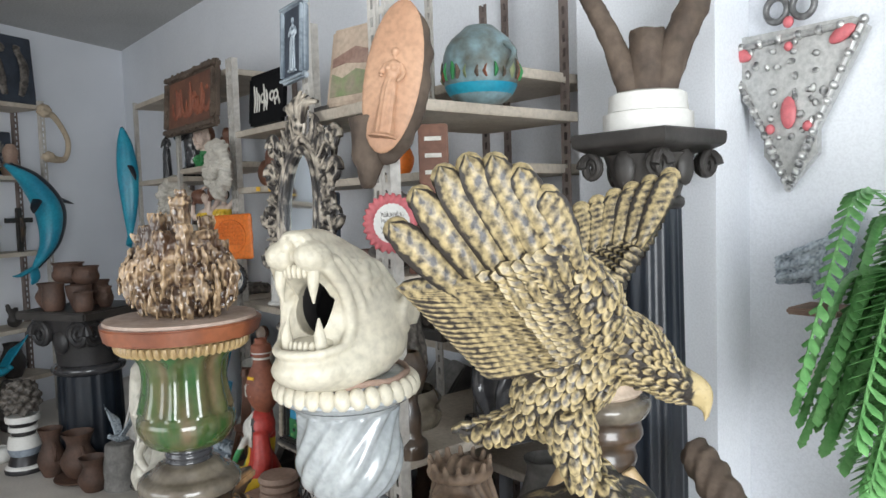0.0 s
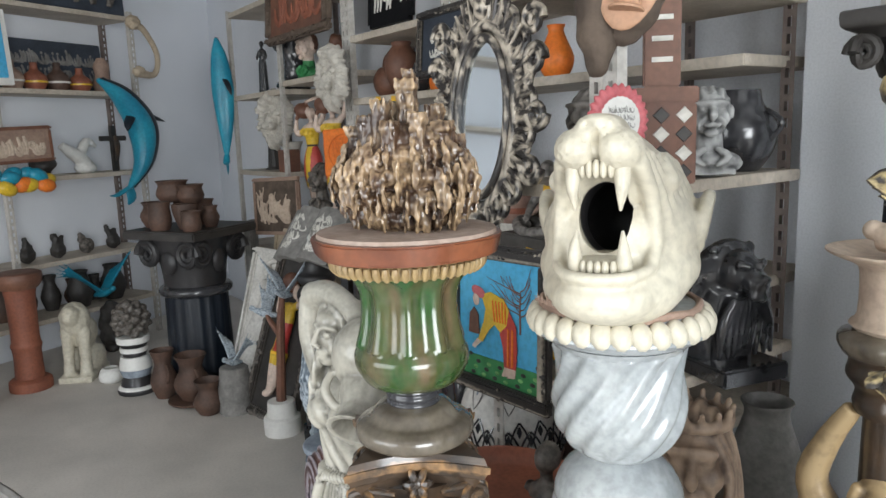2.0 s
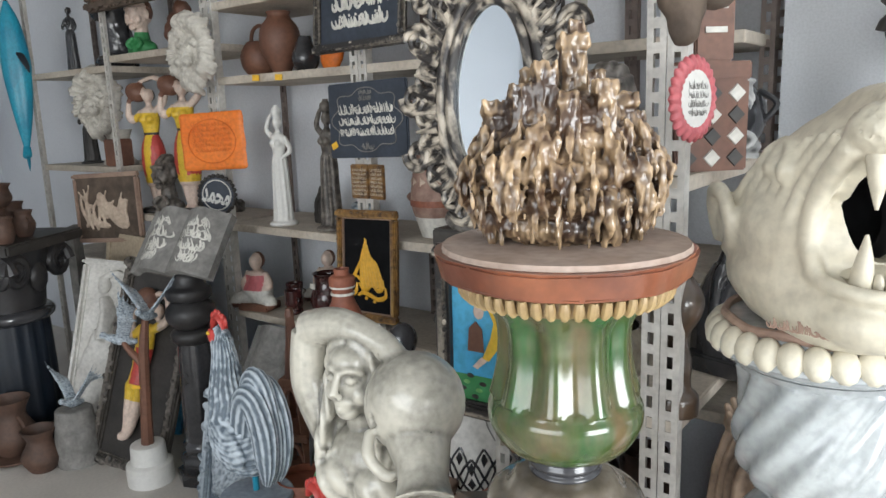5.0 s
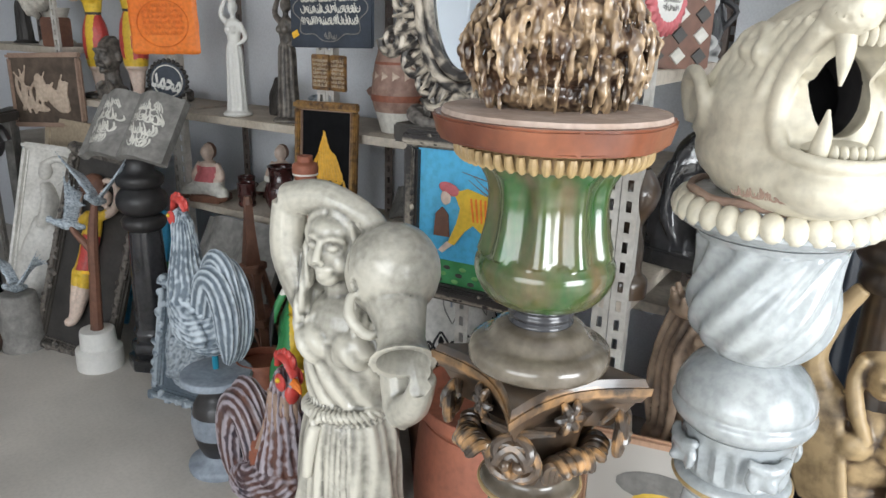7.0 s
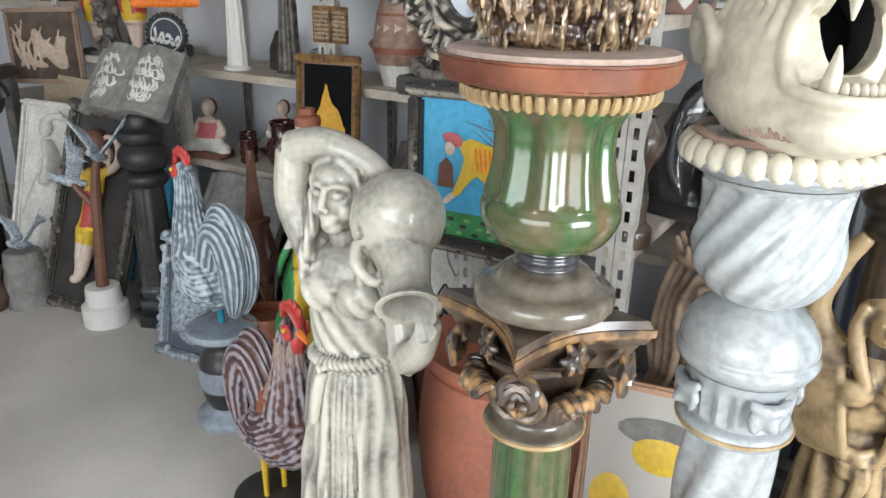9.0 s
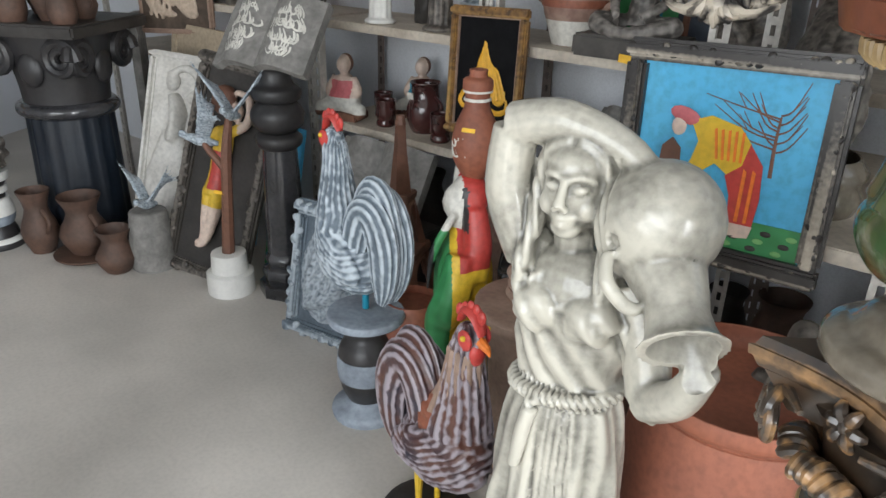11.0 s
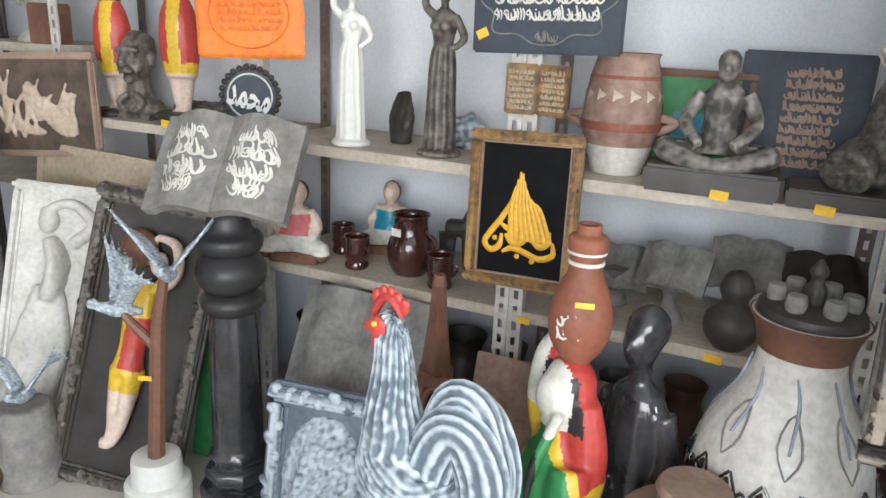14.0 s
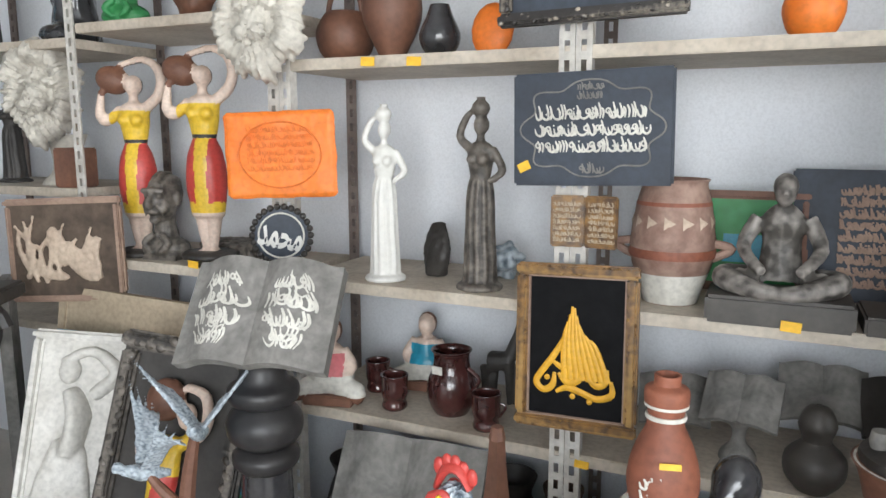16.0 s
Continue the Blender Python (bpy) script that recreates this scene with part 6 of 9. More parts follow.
def open_book(w, d, material, name="stone_book", label="dark stone open book sculpture", m=None, seed=0, text=True, ink=None):
    ob = thing(name, label, "sculpture", m)
    for s in (-1, 1):
        b = bmesh.new()
        n = 9
        rows = []
        for i in range(n):
            t = i / (n - 1)
            x = s * w / 2 * t
            z = 0.10 * w * math.sin(math.pi * min(1, t * 1.15)) - 0.05 * w * t
            rows.append([b.verts.new((x, y, z + q)) for y, q in ((-d / 2, -0.09 * w), (-d / 2, 0), (d / 2, 0), (d / 2, -0.09 * w))])
        for a, c in zip(rows, rows[1:]):
            for k in range(4):
                f = (a[k], a[(k + 1) % 4], c[(k + 1) % 4], c[k])
                b.faces.new(f if s > 0 else f[::-1])
        b.faces.new(rows[0] if s < 0 else rows[0][::-1])
        b.faces.new(rows[-1][::-1] if s < 0 else rows[-1])
        part("page_block", b, material, ob)
        if text:
            tb = bars(w * 0.3, d * 0.74, 4, seed + s, thick=0.42, slant=0.5)
            tb = join(tb, moved(bars(w * 0.22, d * 0.66, 2, seed + s + 9, thick=0.2, slant=0.8), Matrix()))
            for v in tb.verts:
                v.co.x *= 1.25 - 0.75 * min(1.0, abs(v.co.z) / (d * 0.4)) ** 1.4
            moved(tb, pose(s * w * 0.24, 0, 0.075 * w, -90, 0, 0))
            for v in tb.verts:
                t = abs(v.co.x) / (w / 2)
                v.co.z = 0.10 * w * math.sin(math.pi * min(1, t * 1.15)) - 0.05 * w * t + 0.002 + (v.co.z - 0.075 * w) * 0.5
            part("lettering", tb, ink or M_LETTER, ob, "white painted strokes")
    return ob


for x, y, z, w, tx, rz, mt in ((-2.88, 2.05, 0.80, 0.2, 50, 10, M_GREYST), (-2.7, 1.98, 0.85, 0.2, 45, -8, M_GREYST), (-2.5, 2.06, 0.87, 0.22, 48, 0, M_GREYST), (-2.3, 2.05, 0.86, 0.22, 45, 5, M_DARK)):
    open_book(w, w * 0.75, mt, m=pose(x, y, z, tx, 0, rz), text=False)
    st = part("book_stand", lathe(smoothed([(0.05, 0), (0.045, 0.02), (0.02, 0.05), (0.022, 0.09), (0.05, 0.12)], 3), 16), mt)
    st.matrix_basis = pose(x, y - 0.01, Z3)
    tagged(st, "small turned dark stone stand under a book", "stand")
vessel("calabash", "dark brown patterned gourd bottle", [(0.04, 0), (0.07, 0.04), (0.07, 0.09), (0.035, 0.13), (0.045, 0.17), (0.03, 0.21), (0.01, 0.22)], M_DARKR, pose(-2.52, 1.86, Z3), "gourd")
tag(-2.55, 1.797, 0.665), tag(-1.9, 1.208, 1.43), tag(-1.98, 1.31, 0.93)

# ---- on the floor before the long shelving ----
bpil = thing("pillar_stand", "glossy black turned pillar carrying the stone book", "pedestal", pose(-3.9, 1.46, 0))
part("base", lathe(smoothed([(0.125, 0), (0.125, 0.05), (0.1, 0.06), (0.11, 0.09), (0.1, 0.12), (0.085, 0.13), (0.095, 0.16), (0.08, 0.19)], 3), 8), M_CHAR, bpil)
part("shaft", lathe(smoothed([(0.08, 0.19), (0.078, 0.4), (0.07, 0.62), (0.068, 0.64)], 3), 28), M_CHAR, bpil)
part("ring", lathe(smoothed([(0.068, 0.64), (0.09, 0.66), (0.092, 0.69), (0.066, 0.71)], 3), 28), M_BLACK, bpil)
part("bulb", lathe(smoothed([(0.066, 0.71), (0.1, 0.74), (0.105, 0.79), (0.075, 0.83)], 3), 28), M_BLACK, bpil)
part("ring", lathe(smoothed([(0.075, 0.83), (0.095, 0.845), (0.097, 0.88), (0.07, 0.9), (0.06, 0.95), (0.075, 0.965)], 3), 28), M_BLACK, bpil)
open_book(0.42, 0.30, M_GREYST, "stone_book", "grey stone open book with white calligraphy on a pillar", pose(-3.88, 1.42, 1.1, 52, 0, 14), 71)
part("wedge", box(-0.08, 0.08, -0.05, 0.08, 0.96, 1.05, 0.01), M_DARK, bpil)
open_book(0.46, 0.34, M_GREYST, "stone_book", "large dusty grey stone open book leaning on the shelf", pose(-3.58, 1.66, 0.52, 58, 0, 5), 75, text=False)
crate = part("dark_crate", box(-0.27, 0.27, -0.12, 0.12, 0, 0.36, 0.006), M_DARK)
crate.matrix_basis = pose(-3.58, 1.68, 0)
tagged(crate, "dark wooden crate under a stone book", "crate")

wp = plaque("white_relief", "white plaster relief panel leaning on the shelving", 0.36, 0.93, 0.03, M_JARW, pose(-4.74, 1.5, 0.44, -16, 6, 30), "relief")
moulding(0.36, 0.93, 0.035, 0.045, M_JARW, wp)
b = ball((-0.05, -0.035, 0.33), (0.035, 0.03, 0.045))
b = tube([(-0.04, -0.025, 0.27), (0.0, -0.03, 0.18), (-0.02, -0.03, 0.05)], [0.05, 0.075, 0.06], 14, 4, 0.5, bm=b)
b = tube([(0.03, -0.03, 0.25), (0.1, -0.035, 0.33), (0.02, -0.04, 0.4), (-0.08, -0.035, 0.36)], [0.026, 0.024, 0.02, 0.014], bm=b)
for k in range(7):
    x = -0.09 + 0.024 * k
    b = tube([(x * 0.4 - 0.02, -0.03, 0.1), (x - 0.01, -0.04, -0.08), (x * 1.1 - 0.03 + 0.01 * math.sin(k * 2), -0.034, -0.25), (x - 0.05, -0.026, -0.4)], [0.022, 0.024, 0.022, 0.012], 8, 4, bm=b)
part("raised_figure", lumpy(b, 0.008, 0.004, 25, 2), M_JARW, wp)
pk = part("plank", box(-0.36, 0.4, -0.02, 0, -0.34, 0.16, 0.03), M_PLANK)
pk.matrix_basis = pose(-4.68, 1.76, 0.83, -8, 3, 6)
tagged(pk, "pale wooden plank leaning against the shelving", "plank")
pk = part("plank", box(-0.3, 0.3, -0.02, 0, -0.46, 0.46, 0.004), M_SKYB)
pk.matrix_basis = pose(-4.68, 1.64, 0.4, -16, 6, 26)
tagged(pk, "blue painted board behind the white relief", "board")
fl = plaque("framed_relief", "dark carved frame with a painted relief of a woman", 0.4, 0.98, 0.02, M_DARK, pose(-4.28, 1.45, 0.45, -16, 7, 14), "relief")
moulding(0.46, 1.0, 0.06, 0.04, M_DARKR, fl, knob=0.024)
b = tube([(0.0, -0.05, 0.22), (0.0, -0.06, 0.1), (0.0, -0.06, 0.0), (0, -0.06, -0.1)], [0.04, 0.06, 0.055, 0.07], 12, 3, 0.7)
b = ball((0.05, -0.06, 0.29), (0.035, 0.035, 0.042), bm=b)
b = tube([(0.04, -0.06, 0.2), (0.13, -0.06, 0.26), (0.11, -0.06, 0.36), (0.02, -0.06, 0.38)], [0.026, 0.024, 0.02, 0.014], bm=b)
b = ball((-0.05, -0.06, 0.33), (0.08, 0.05, 0.07), bm=b)
b = tube([(-0.04, -0.06, 0.2), (-0.11, -0.06, 0.15), (-0.13, -0.06, 0.28)], [0.026, 0.022, 0.014], bm=b)
for s in (-1, 1):
    b = tube([(0.03 * s, -0.06, -0.08), (0.02 * s, -0.06, -0.22), (0.01 * s - 0.01, -0.06, -0.33), (0.01 * s - 0.04, -0.08, -0.35)], [0.045, 0.034, 0.022, 0.02], bm=b)
o = part("raised_figure", lumpy(b, 0.009, 0.002, 30, 2), M_SKIN, fl, "painted woman with jar in yellow and red")
o.scale = (0.78, 0.9, 0.95)
for e in (M_YELLOW, M_RED, M_BROWN):
    o.data.materials.append(e)
for p in o.data.polygons:
    c = p.center
    p.material_index = 3 if (c.x + 0.05) ** 2 + (c.z - 0.33) ** 2 < 0.006 else (1 if (0.1 < c.z < 0.24 or -0.16 < c.z < -0.08) and abs(c.x) < 0.09 else (2 if -0.1 <= c.z <= 0.1 and c.x > -0.02 else (1 if -0.1 <= c.z <= 0.1 else 0)))
for nm, mat, z0, z1 in (("green_board", M_LEAFG, 0.0, 0.42), ("blue_board", M_SKYB, 0.42, 0.66)):
    o = part("painted_board", box(-0.07, 0.07, -0.03, 0, z0, z1, 0.004), mat)
    o.matrix_basis = pose(-4.12, 1.58, 0.0, -10, 4, 10)
    tagged(o, "blue painted board end" if z0 else "green painted board leaning by the pillar", "board")


def bird(span=0.2, up=0.8):
    b = tube([(0, -0.05, 0.02), (0, 0, 0), (0, 0.07, -0.02)], [0.014, 0.024, 0.01], 8, 3)
    b = ball((0, -0.065, 0.03), 0.016, bm=b)
    for s in (-1, 1):
        for k in range(5):
            b = tube([(0.01 * s, 0.01 * k - 0.01, 0.01), (span * 0.3 * s, 0.01 + 0.012 * k, span * up * 0.45), (span * 0.62 * s, 0.01 + 0.02 * k, span * up * (1.0 - 0.12 * k))], [0.012, 0.011, 0.004], 6, 3, 0.5, bm=b)
    return lumpy(b, 0.006, 0.002, 80, 0)


dw = thing("bird_branch", "two blue-grey birds on a branch in a white pot", "sculpture", pose(-4.08, 1.29, 0, 0, 0, 20))
part("pot", lathe(smoothed([(0.1, 0), (0.1, 0.09), (0.08, 0.1), (0.075, 0.17), (0.07, 0.18)], 2), 24), M_WHITE, dw, "white plaster pot")
part("branch", tube([(0, 0, 0.16), (0.02, 0, 0.4), (0.04, 0, 0.62), (0.07, 0, 0.78)], [0.028, 0.024, 0.022, 0.014], 8, 4), M_BROWN, dw, "bare brown branch")
part("branch", tube([(0.03, 0, 0.55), (-0.04, 0, 0.62), (-0.07, 0, 0.66)], [0.018, 0.014, 0.01], 8, 4), M_BROWN, dw)
for x, z, r in ((0.08, 0.78, 10), (-0.08, 0.66, -50)):
    o = part("bird", bird(0.27), M_GREYB, dw, "blue-grey bird with raised wings")
    o.matrix_basis = pose(x, 0, z, 0, 0, r)
part("sticker", box(-0.02, 0.02, -0.028, -0.026, 0.45, 0.465), M_TAG, dw)
bu = thing("bucket_stump", "grey cement stump with a small blue-grey bird", "sculpture", pose(-4.55, 1.2, 0))
part("stump", lathe(smoothed([(0.1, 0), (0.1, 0.1), (0.085, 0.24), (0.08, 0.27), (0.06, 0.275)], 3), 24), M_GREYST, bu)
o = part("bird", bird(0.22, 0.9), M_GREYB, bu)
o.matrix_basis = pose(0, 0, 0.3, 0, 0, 25)
gr = plaque("grey_relief", "silver-grey relief plaque with a lumpy carved border", 0.3, 0.5, 0.03, M_GREYB, pose(-3.5, 1.36, 0.24, -13, 0, 8), "relief")
moulding(0.36, 0.54, 0.06, 0.045, M_GREYB, gr, knob=0.027)
b = ball((0, -0.03, 0), (0.13, 0.03, 0.2))
b = ball((0.03, -0.05, 0.08), (0.06, 0.03, 0.06), bm=b)
b = tube([(0.08, -0.05, 0.12), (0.1, -0.06, 0.02), (0.02, -0.06, -0.08), (-0.08, -0.05, -0.14)], [0.025, 0.03, 0.03, 0.02], bm=b)
for k in range(9):
    b = tube([(-0.08 + 0.02 * k, -0.05, -0.12), (-0.06 + 0.018 * k, -0.065, 0.0), (-0.03 + 0.01 * k, -0.055, 0.13)], [0.01, 0.014, 0.01], 6, 3, bm=b)
part("raised_figure", lumpy(b, 0.009, 0.004, 40, 1), M_GREYB, gr)


# ---- roosters ----
def rooster():
    """A rooster's body of length about 0.4, facing -x."""
    b = ball((-0.06, 0, 0.17), (0.142, 0.085, 0.105), (0, 8, 0), seg=24)
    b = ball((-0.115, 0, 0.21), (0.085, 0.076, 0.1), seg=20, bm=b)
    b = tube([(-0.105, 0, 0.24), (-0.118, 0, 0.34), (-0.12, 0, 0.45), (-0.127, 0, 0.52)], [0.085, 0.062, 0.042, 0.034], 16, 5, bm=b)
    b = ball((-0.133, 0, 0.53), (0.036, 0.03, 0.035), bm=b)
    for s in (-1, 1):
        b = ball((-0.04, 0.07 * s, 0.185), (0.1, 0.024, 0.06), (0, 20, 0), bm=b)

    def carve(p, n):
        if p.z > 0.27 + 0.3 * max(0.0, p.x + 0.06):
            f = math.sin(math.atan2(p.y, p.x + 0.115) * 17 + 2.6 * nz(p, 14)) + 0.5 * nz(p, 60)
        else:
            c = Vector((p.x + 0.02, 0, p.z - 0.33))
            f = 0.8 * math.sin(c.length * 330 + 4.5 * nz(p, 14)) + 0.9 * nz(p, 60)
        return 0.0028 * f, 0.45 + 0.2 * f + 0.35 * nz(p, 55) + 0.25 * nz(p, 15)
    return sculpt(b, 0.0045, 1, carve)


def tail(y, s, lift):
    """A fall of sickle feathers: ribs running over the crest and down."""
    pts = [(-0.03, y, 0.13), (-0.015, y, 0.25), (0.025, y * 1.2, 0.355 + lift), (0.075, y * 1.3, 0.36 + lift), (0.112, y * 1.3, 0.27), (0.112, y * 1.2, 0.16), (0.095, y, 0.08)]
    rad = [0.06, 0.06, 0.06, 0.062, 0.062, 0.05, 0.02]
    q = smoothed([(*p, r) for p, r in zip(pts, rad)], 6)
    b = bmesh.new()
    lay = b.verts.layers.float.new("relief")
    rings, segs, ribs = [], 84, 11
    for i, v in enumerate(q):
        d = (q[min(i + 1, len(q) - 1)].xyz - q[max(i - 1, 0)].xyz).normalized()
        u = d.cross(Vector((0, 1, 0))).normalized()
        ring = []
        for k in range(segs):
            a = 2 * math.pi * k / segs
            f = math.cos(ribs * a + 0.5 * math.sin(i * 0.23 + a * 3) + 0.4 * math.sin(a * 5 + y * 90))
            r = v[3] * s * (1 + 0.07 * f)
            c = v.xyz + u * math.cos(a) * r + Vector((0, 1, 0)) * math.sin(a) * r * 0.55
            vv = b.verts.new(c)
            vv[lay] = 0.42 + 0.28 * f + 0.35 * nz(c, 60)
            ring.append(vv)
        rings.append(ring)
    for lo, hi in zip(rings, rings[1:]):
        for k in range(segs):
            j = (k + 1) % segs
            b.faces.new((lo[k], lo[j], hi[j], hi[k]))
    b.faces.new(rings[0][::-1])
    b.faces.new(rings[-1])
    return b


def rooster_thing(name, label, material, m, beak_mat):
    ob = thing(name, label, "statue", m)
    part("body", rooster(), material, ob)
    for y, s, lift in ((-0.022, 0.92, -0.015), (0.022, 0.95, 0.0), (0.0, 0.8, 0.035)):
        part("tail", tail(y, s, lift), material, ob, "arched ribbed tail feathers")
    c = tube([(-0.17, 0, 0.55), (-0.15, 0, 0.59), (-0.12, 0, 0.595), (-0.1, 0, 0.56)], [0.012, 0.02, 0.02, 0.012], 8, 3, 0.5)
    for k in range(5):
        c = ball((-0.165 + 0.017 * k, 0, 0.592 + 0.012 * math.sin(k)), (0.012, 0.008, 0.018), seg=8, bm=c)
    part("comb", c, M_RED, ob, "bright red comb")
    w = ball((-0.155, 0, 0.5), (0.018, 0.022, 0.035), seg=10)
    w = ball((-0.145, -0.026, 0.535), (0.022, 0.008, 0.026), seg=10, bm=w)
    w = ball((-0.145, 0.026, 0.535), (0.022, 0.008, 0.026), seg=10, bm=w)
    part("wattle", w, M_RED, ob, "red face and wattle")
    part("beak", tube([(-0.155, 0, 0.535), (-0.185, 0, 0.525), (-0.195, 0, 0.51)], [0.014, 0.009, 0.002], 8, 2), beak_mat, ob)
    for s in (-1, 1):
        part("eye", ball((-0.148, 0.034 * s, 0.545), 0.007, seg=8), M_YELLOW, ob)
    return ob


rs = rooster_thing("rooster_statue", "blue-grey and white rooster statue with red comb", M_GREYB, pose(-3.03, 1.08, 0.36, 0, 0, -4), M_RED)
part("rod", tube([(0, 0, 0.02), (0, 0, 0.14)], [0.011, 0.011], 8, 1), M_TEAL, rs, "blue rod")
stn = thing("round_stand", "black and grey turned stand under the rooster", "stand", pose(-3.03, 1.08, 0))
part("foot", lathe(smoothed([(0.115, 0), (0.115, 0.025), (0.08, 0.045), (0.065, 0.06)], 3), 28), M_GREY, stn)
part("bulb", lathe(smoothed([(0.065, 0.06), (0.085, 0.11), (0.095, 0.18), (0.085, 0.25), (0.06, 0.29), (0.065, 0.33)], 3), 28), M_BLACK, stn)
part("painted_band", lathe(smoothed([(0.0925, 0.14), (0.0965, 0.18), (0.0935, 0.22)], 3), 28), M_GREY, stn, "grey painted band")
part("top", lathe(smoothed([(0.07, 0.33), (0.12, 0.345), (0.12, 0.368), (0.11, 0.37)], 2), 32), M_GREY, stn)
r2 = rooster_thing("rooster_statue", "colourful dark-tailed rooster statue with red comb", M_COLOUR, pose(-2.56, 0.84, 0.12, 0, 0, 168) @ Matrix.Diagonal((1.05, 1.05, 0.98, 1)), M_ORANGE)
for s in (-1, 1):
    part("leg", tube([(0.0, 0.03 * s, 0.12), (0.0, 0.03 * s, 0.0), (0.0, 0.03 * s, -0.1)], [0.016, 0.009, 0.008], 8, 2), M_YELLOW, r2, "yellow leg")
part("base", lathe([(0.12, -0.122), (0.12, -0.09), (0.1, -0.08)], 24), M_DARK, r2)
part("breast", sculpt(ball((-0.07, 0, 0.26), (0.075, 0.07, 0.1)), 0.007, 1, lambda p, n: (0.003 * math.sin(p.z * 200 + p.y * 60), 0.5)), M_REDCLAY, r2, "orange-red breast feathers")
part("neck_plumage", sculpt(tube([(-0.09, 0, 0.3), (-0.115, 0, 0.4), (-0.12, 0, 0.5)], [0.065, 0.05, 0.04]), 0.007, 1, lambda p, n: (0.003 * math.sin(math.atan2(p.y, p.x + 0.1) * 14), 0.5)), M_STONEJAR, r2, "ochre neck feathers")

# painted woman with a bottle on her head
b = tube([(0, 0, 0), (0, 0, 0.25), (0.0, 0, 0.5), (0, 0, 0.62)], [0.11, 0.1, 0.105, 0.06], 16, 5, 0.85)
b = tube([(0, 0, 0.58), (0, -0.01, 0.72)], [0.055, 0.042], bm=b)
b = ball((0, -0.02, 0.72), (0.048, 0.052, 0.062), bm=b)
b = ball((0, 0.01, 0.74), (0.062, 0.06, 0.07), bm=b)
b = tube([(0.05, 0.02, 0.72), (0.07, 0.03, 0.6), (0.08, 0.02, 0.5)], [0.035, 0.045, 0.04], bm=b)
b = tube([(0.05, -0.04, 0.7), (0.058, -0.1, 0.58), (0.062, -0.115, 0.46)], [0.014, 0.014, 0.006], bm=b)
b = tube([(-0.07, 0, 0.58), (-0.11, 0.0, 0.66), (-0.09, 0.0, 0.78), (-0.03, 0, 0.86)], [0.035, 0.033, 0.03, 0.02], bm=b)
b = tube([(0.08, -0.02, 0.58), (0.12, -0.05, 0.45), (0.08, -0.08, 0.36), (0.09, -0.08, 0.25)], [0.045, 0.055, 0.05, 0.035], bm=b)
b = sculpt(b, 0.008, 2, lambda p, n: (0.003 * math.sin(math.atan2(p.y, p.x) * 14) if p.z < 0.55 else 0, 0.5))


def gown(c):
    if 0.04 < c.x < 0.08 and c.y < -0.098 and 0.45 < c.z < 0.66:
        return 4
    if c.z > 0.655:
        return 1 if c.y < -0.016 else (4 if c.y < 0.0 and c.z < 0.78 else 2)
    if c.x < -0.06 and c.z > 0.52:
        return 3
    if c.z > 0.55 and c.y > -0.03:
        return 2
    return 0 if c.y < -0.05 else 3


statue("painted_woman_statue", b, M_LEAFG, pose(-2.83, 1.31, 0, 0, 0, -45), "painted statue of a woman in green, yellow and red", "statue", (M_LETTER, M_RED, M_YELLOW, M_BLACK), gown)
bt = vessel("clay_bottle", "red-brown clay bottle with white bands", [(0.03, 0), (0.062, 0.05), (0.07, 0.11), (0.055, 0.17), (0.037, 0.21), (0.036, 0.25), (0.042, 0.256), (0.042, 0.285), (0.026, 0.295), (0.026, 0.312)], M_REDCLAY, pose(-2.82, 1.33, 0.795), "bottle")
for z in (0.228, 0.252):
    part("white_band", lathe([(0.0375 + (0.002 if z < 0.24 else 0.0045), z), (0.0385 + (0.001 if z < 0.24 else 0.004), z + 0.004), (0.0375 + (0.001 if z < 0.24 else 0.0045), z + 0.008)], 28), M_LETTER, bt)
o = part("lettering", moved(bars(0.05, 0.06, 2, 81, thick=0.6), pose(-0.01, -0.066, 0.1)), M_LETTER, bt)
part("price_sticker", moved(box(-0.02, 0.02, -0.001, 0.001, -0.006, 0.006), pose(0.02, -0.063, 0.155, -18, 0, 15)), M_TAG, bt)

# tower model
cb = part("brown_panel", box(-0.24, 0.24, -0.012, 0, 0, 0.46, 0.004), M_PINKJAR)
cb.matrix_basis = pose(-2.98, 1.66, 0.1, -12, 3, 4)
tagged(cb, "plain dusty brown board leaning under the shelf", "board")
# added pots: stand in for dark clutter and deepen the shade under the shelf
_r = random.Random(53)
for k in range(11):
    h, r = _r.uniform(0.3, 0.5), _r.uniform(0.09, 0.13)
    v_ = vessel("clutter_pot", "added dark clay pot, stands for clutter and darkens under the shelf", [(r * 0.7, 0), (r, h * 0.35), (r * 0.7, h * 0.75), (r * 0.55, h * 0.88), (r * 0.7, h)], (M_DARK, M_TERRA, M_DARKR)[k % 3], pose(-3.95 + 0.19 * k, 2.0 + 0.06 * (k % 2), 0), "pot", segs=24)
    v_["group"] = "pots under the long shelf"
tw = thing("tower_model", "red-brown model of an iron lattice tower", "model", pose(-3.2, 1.42, 0, 0, 0, 20))
for sx in (-1, 1):
    for sy in (-1, 1):
        part("leg", tube([(0.15 * sx, 0.15 * sy, 0), (0.095 * sx, 0.095 * sy, 0.25), (0.06 * sx, 0.06 * sy, 0.42), (0.025 * sx, 0.025 * sy, 0.62)], [0.028, 0.024, 0.02, 0.016], 4, 4), M_BROWN, tw)
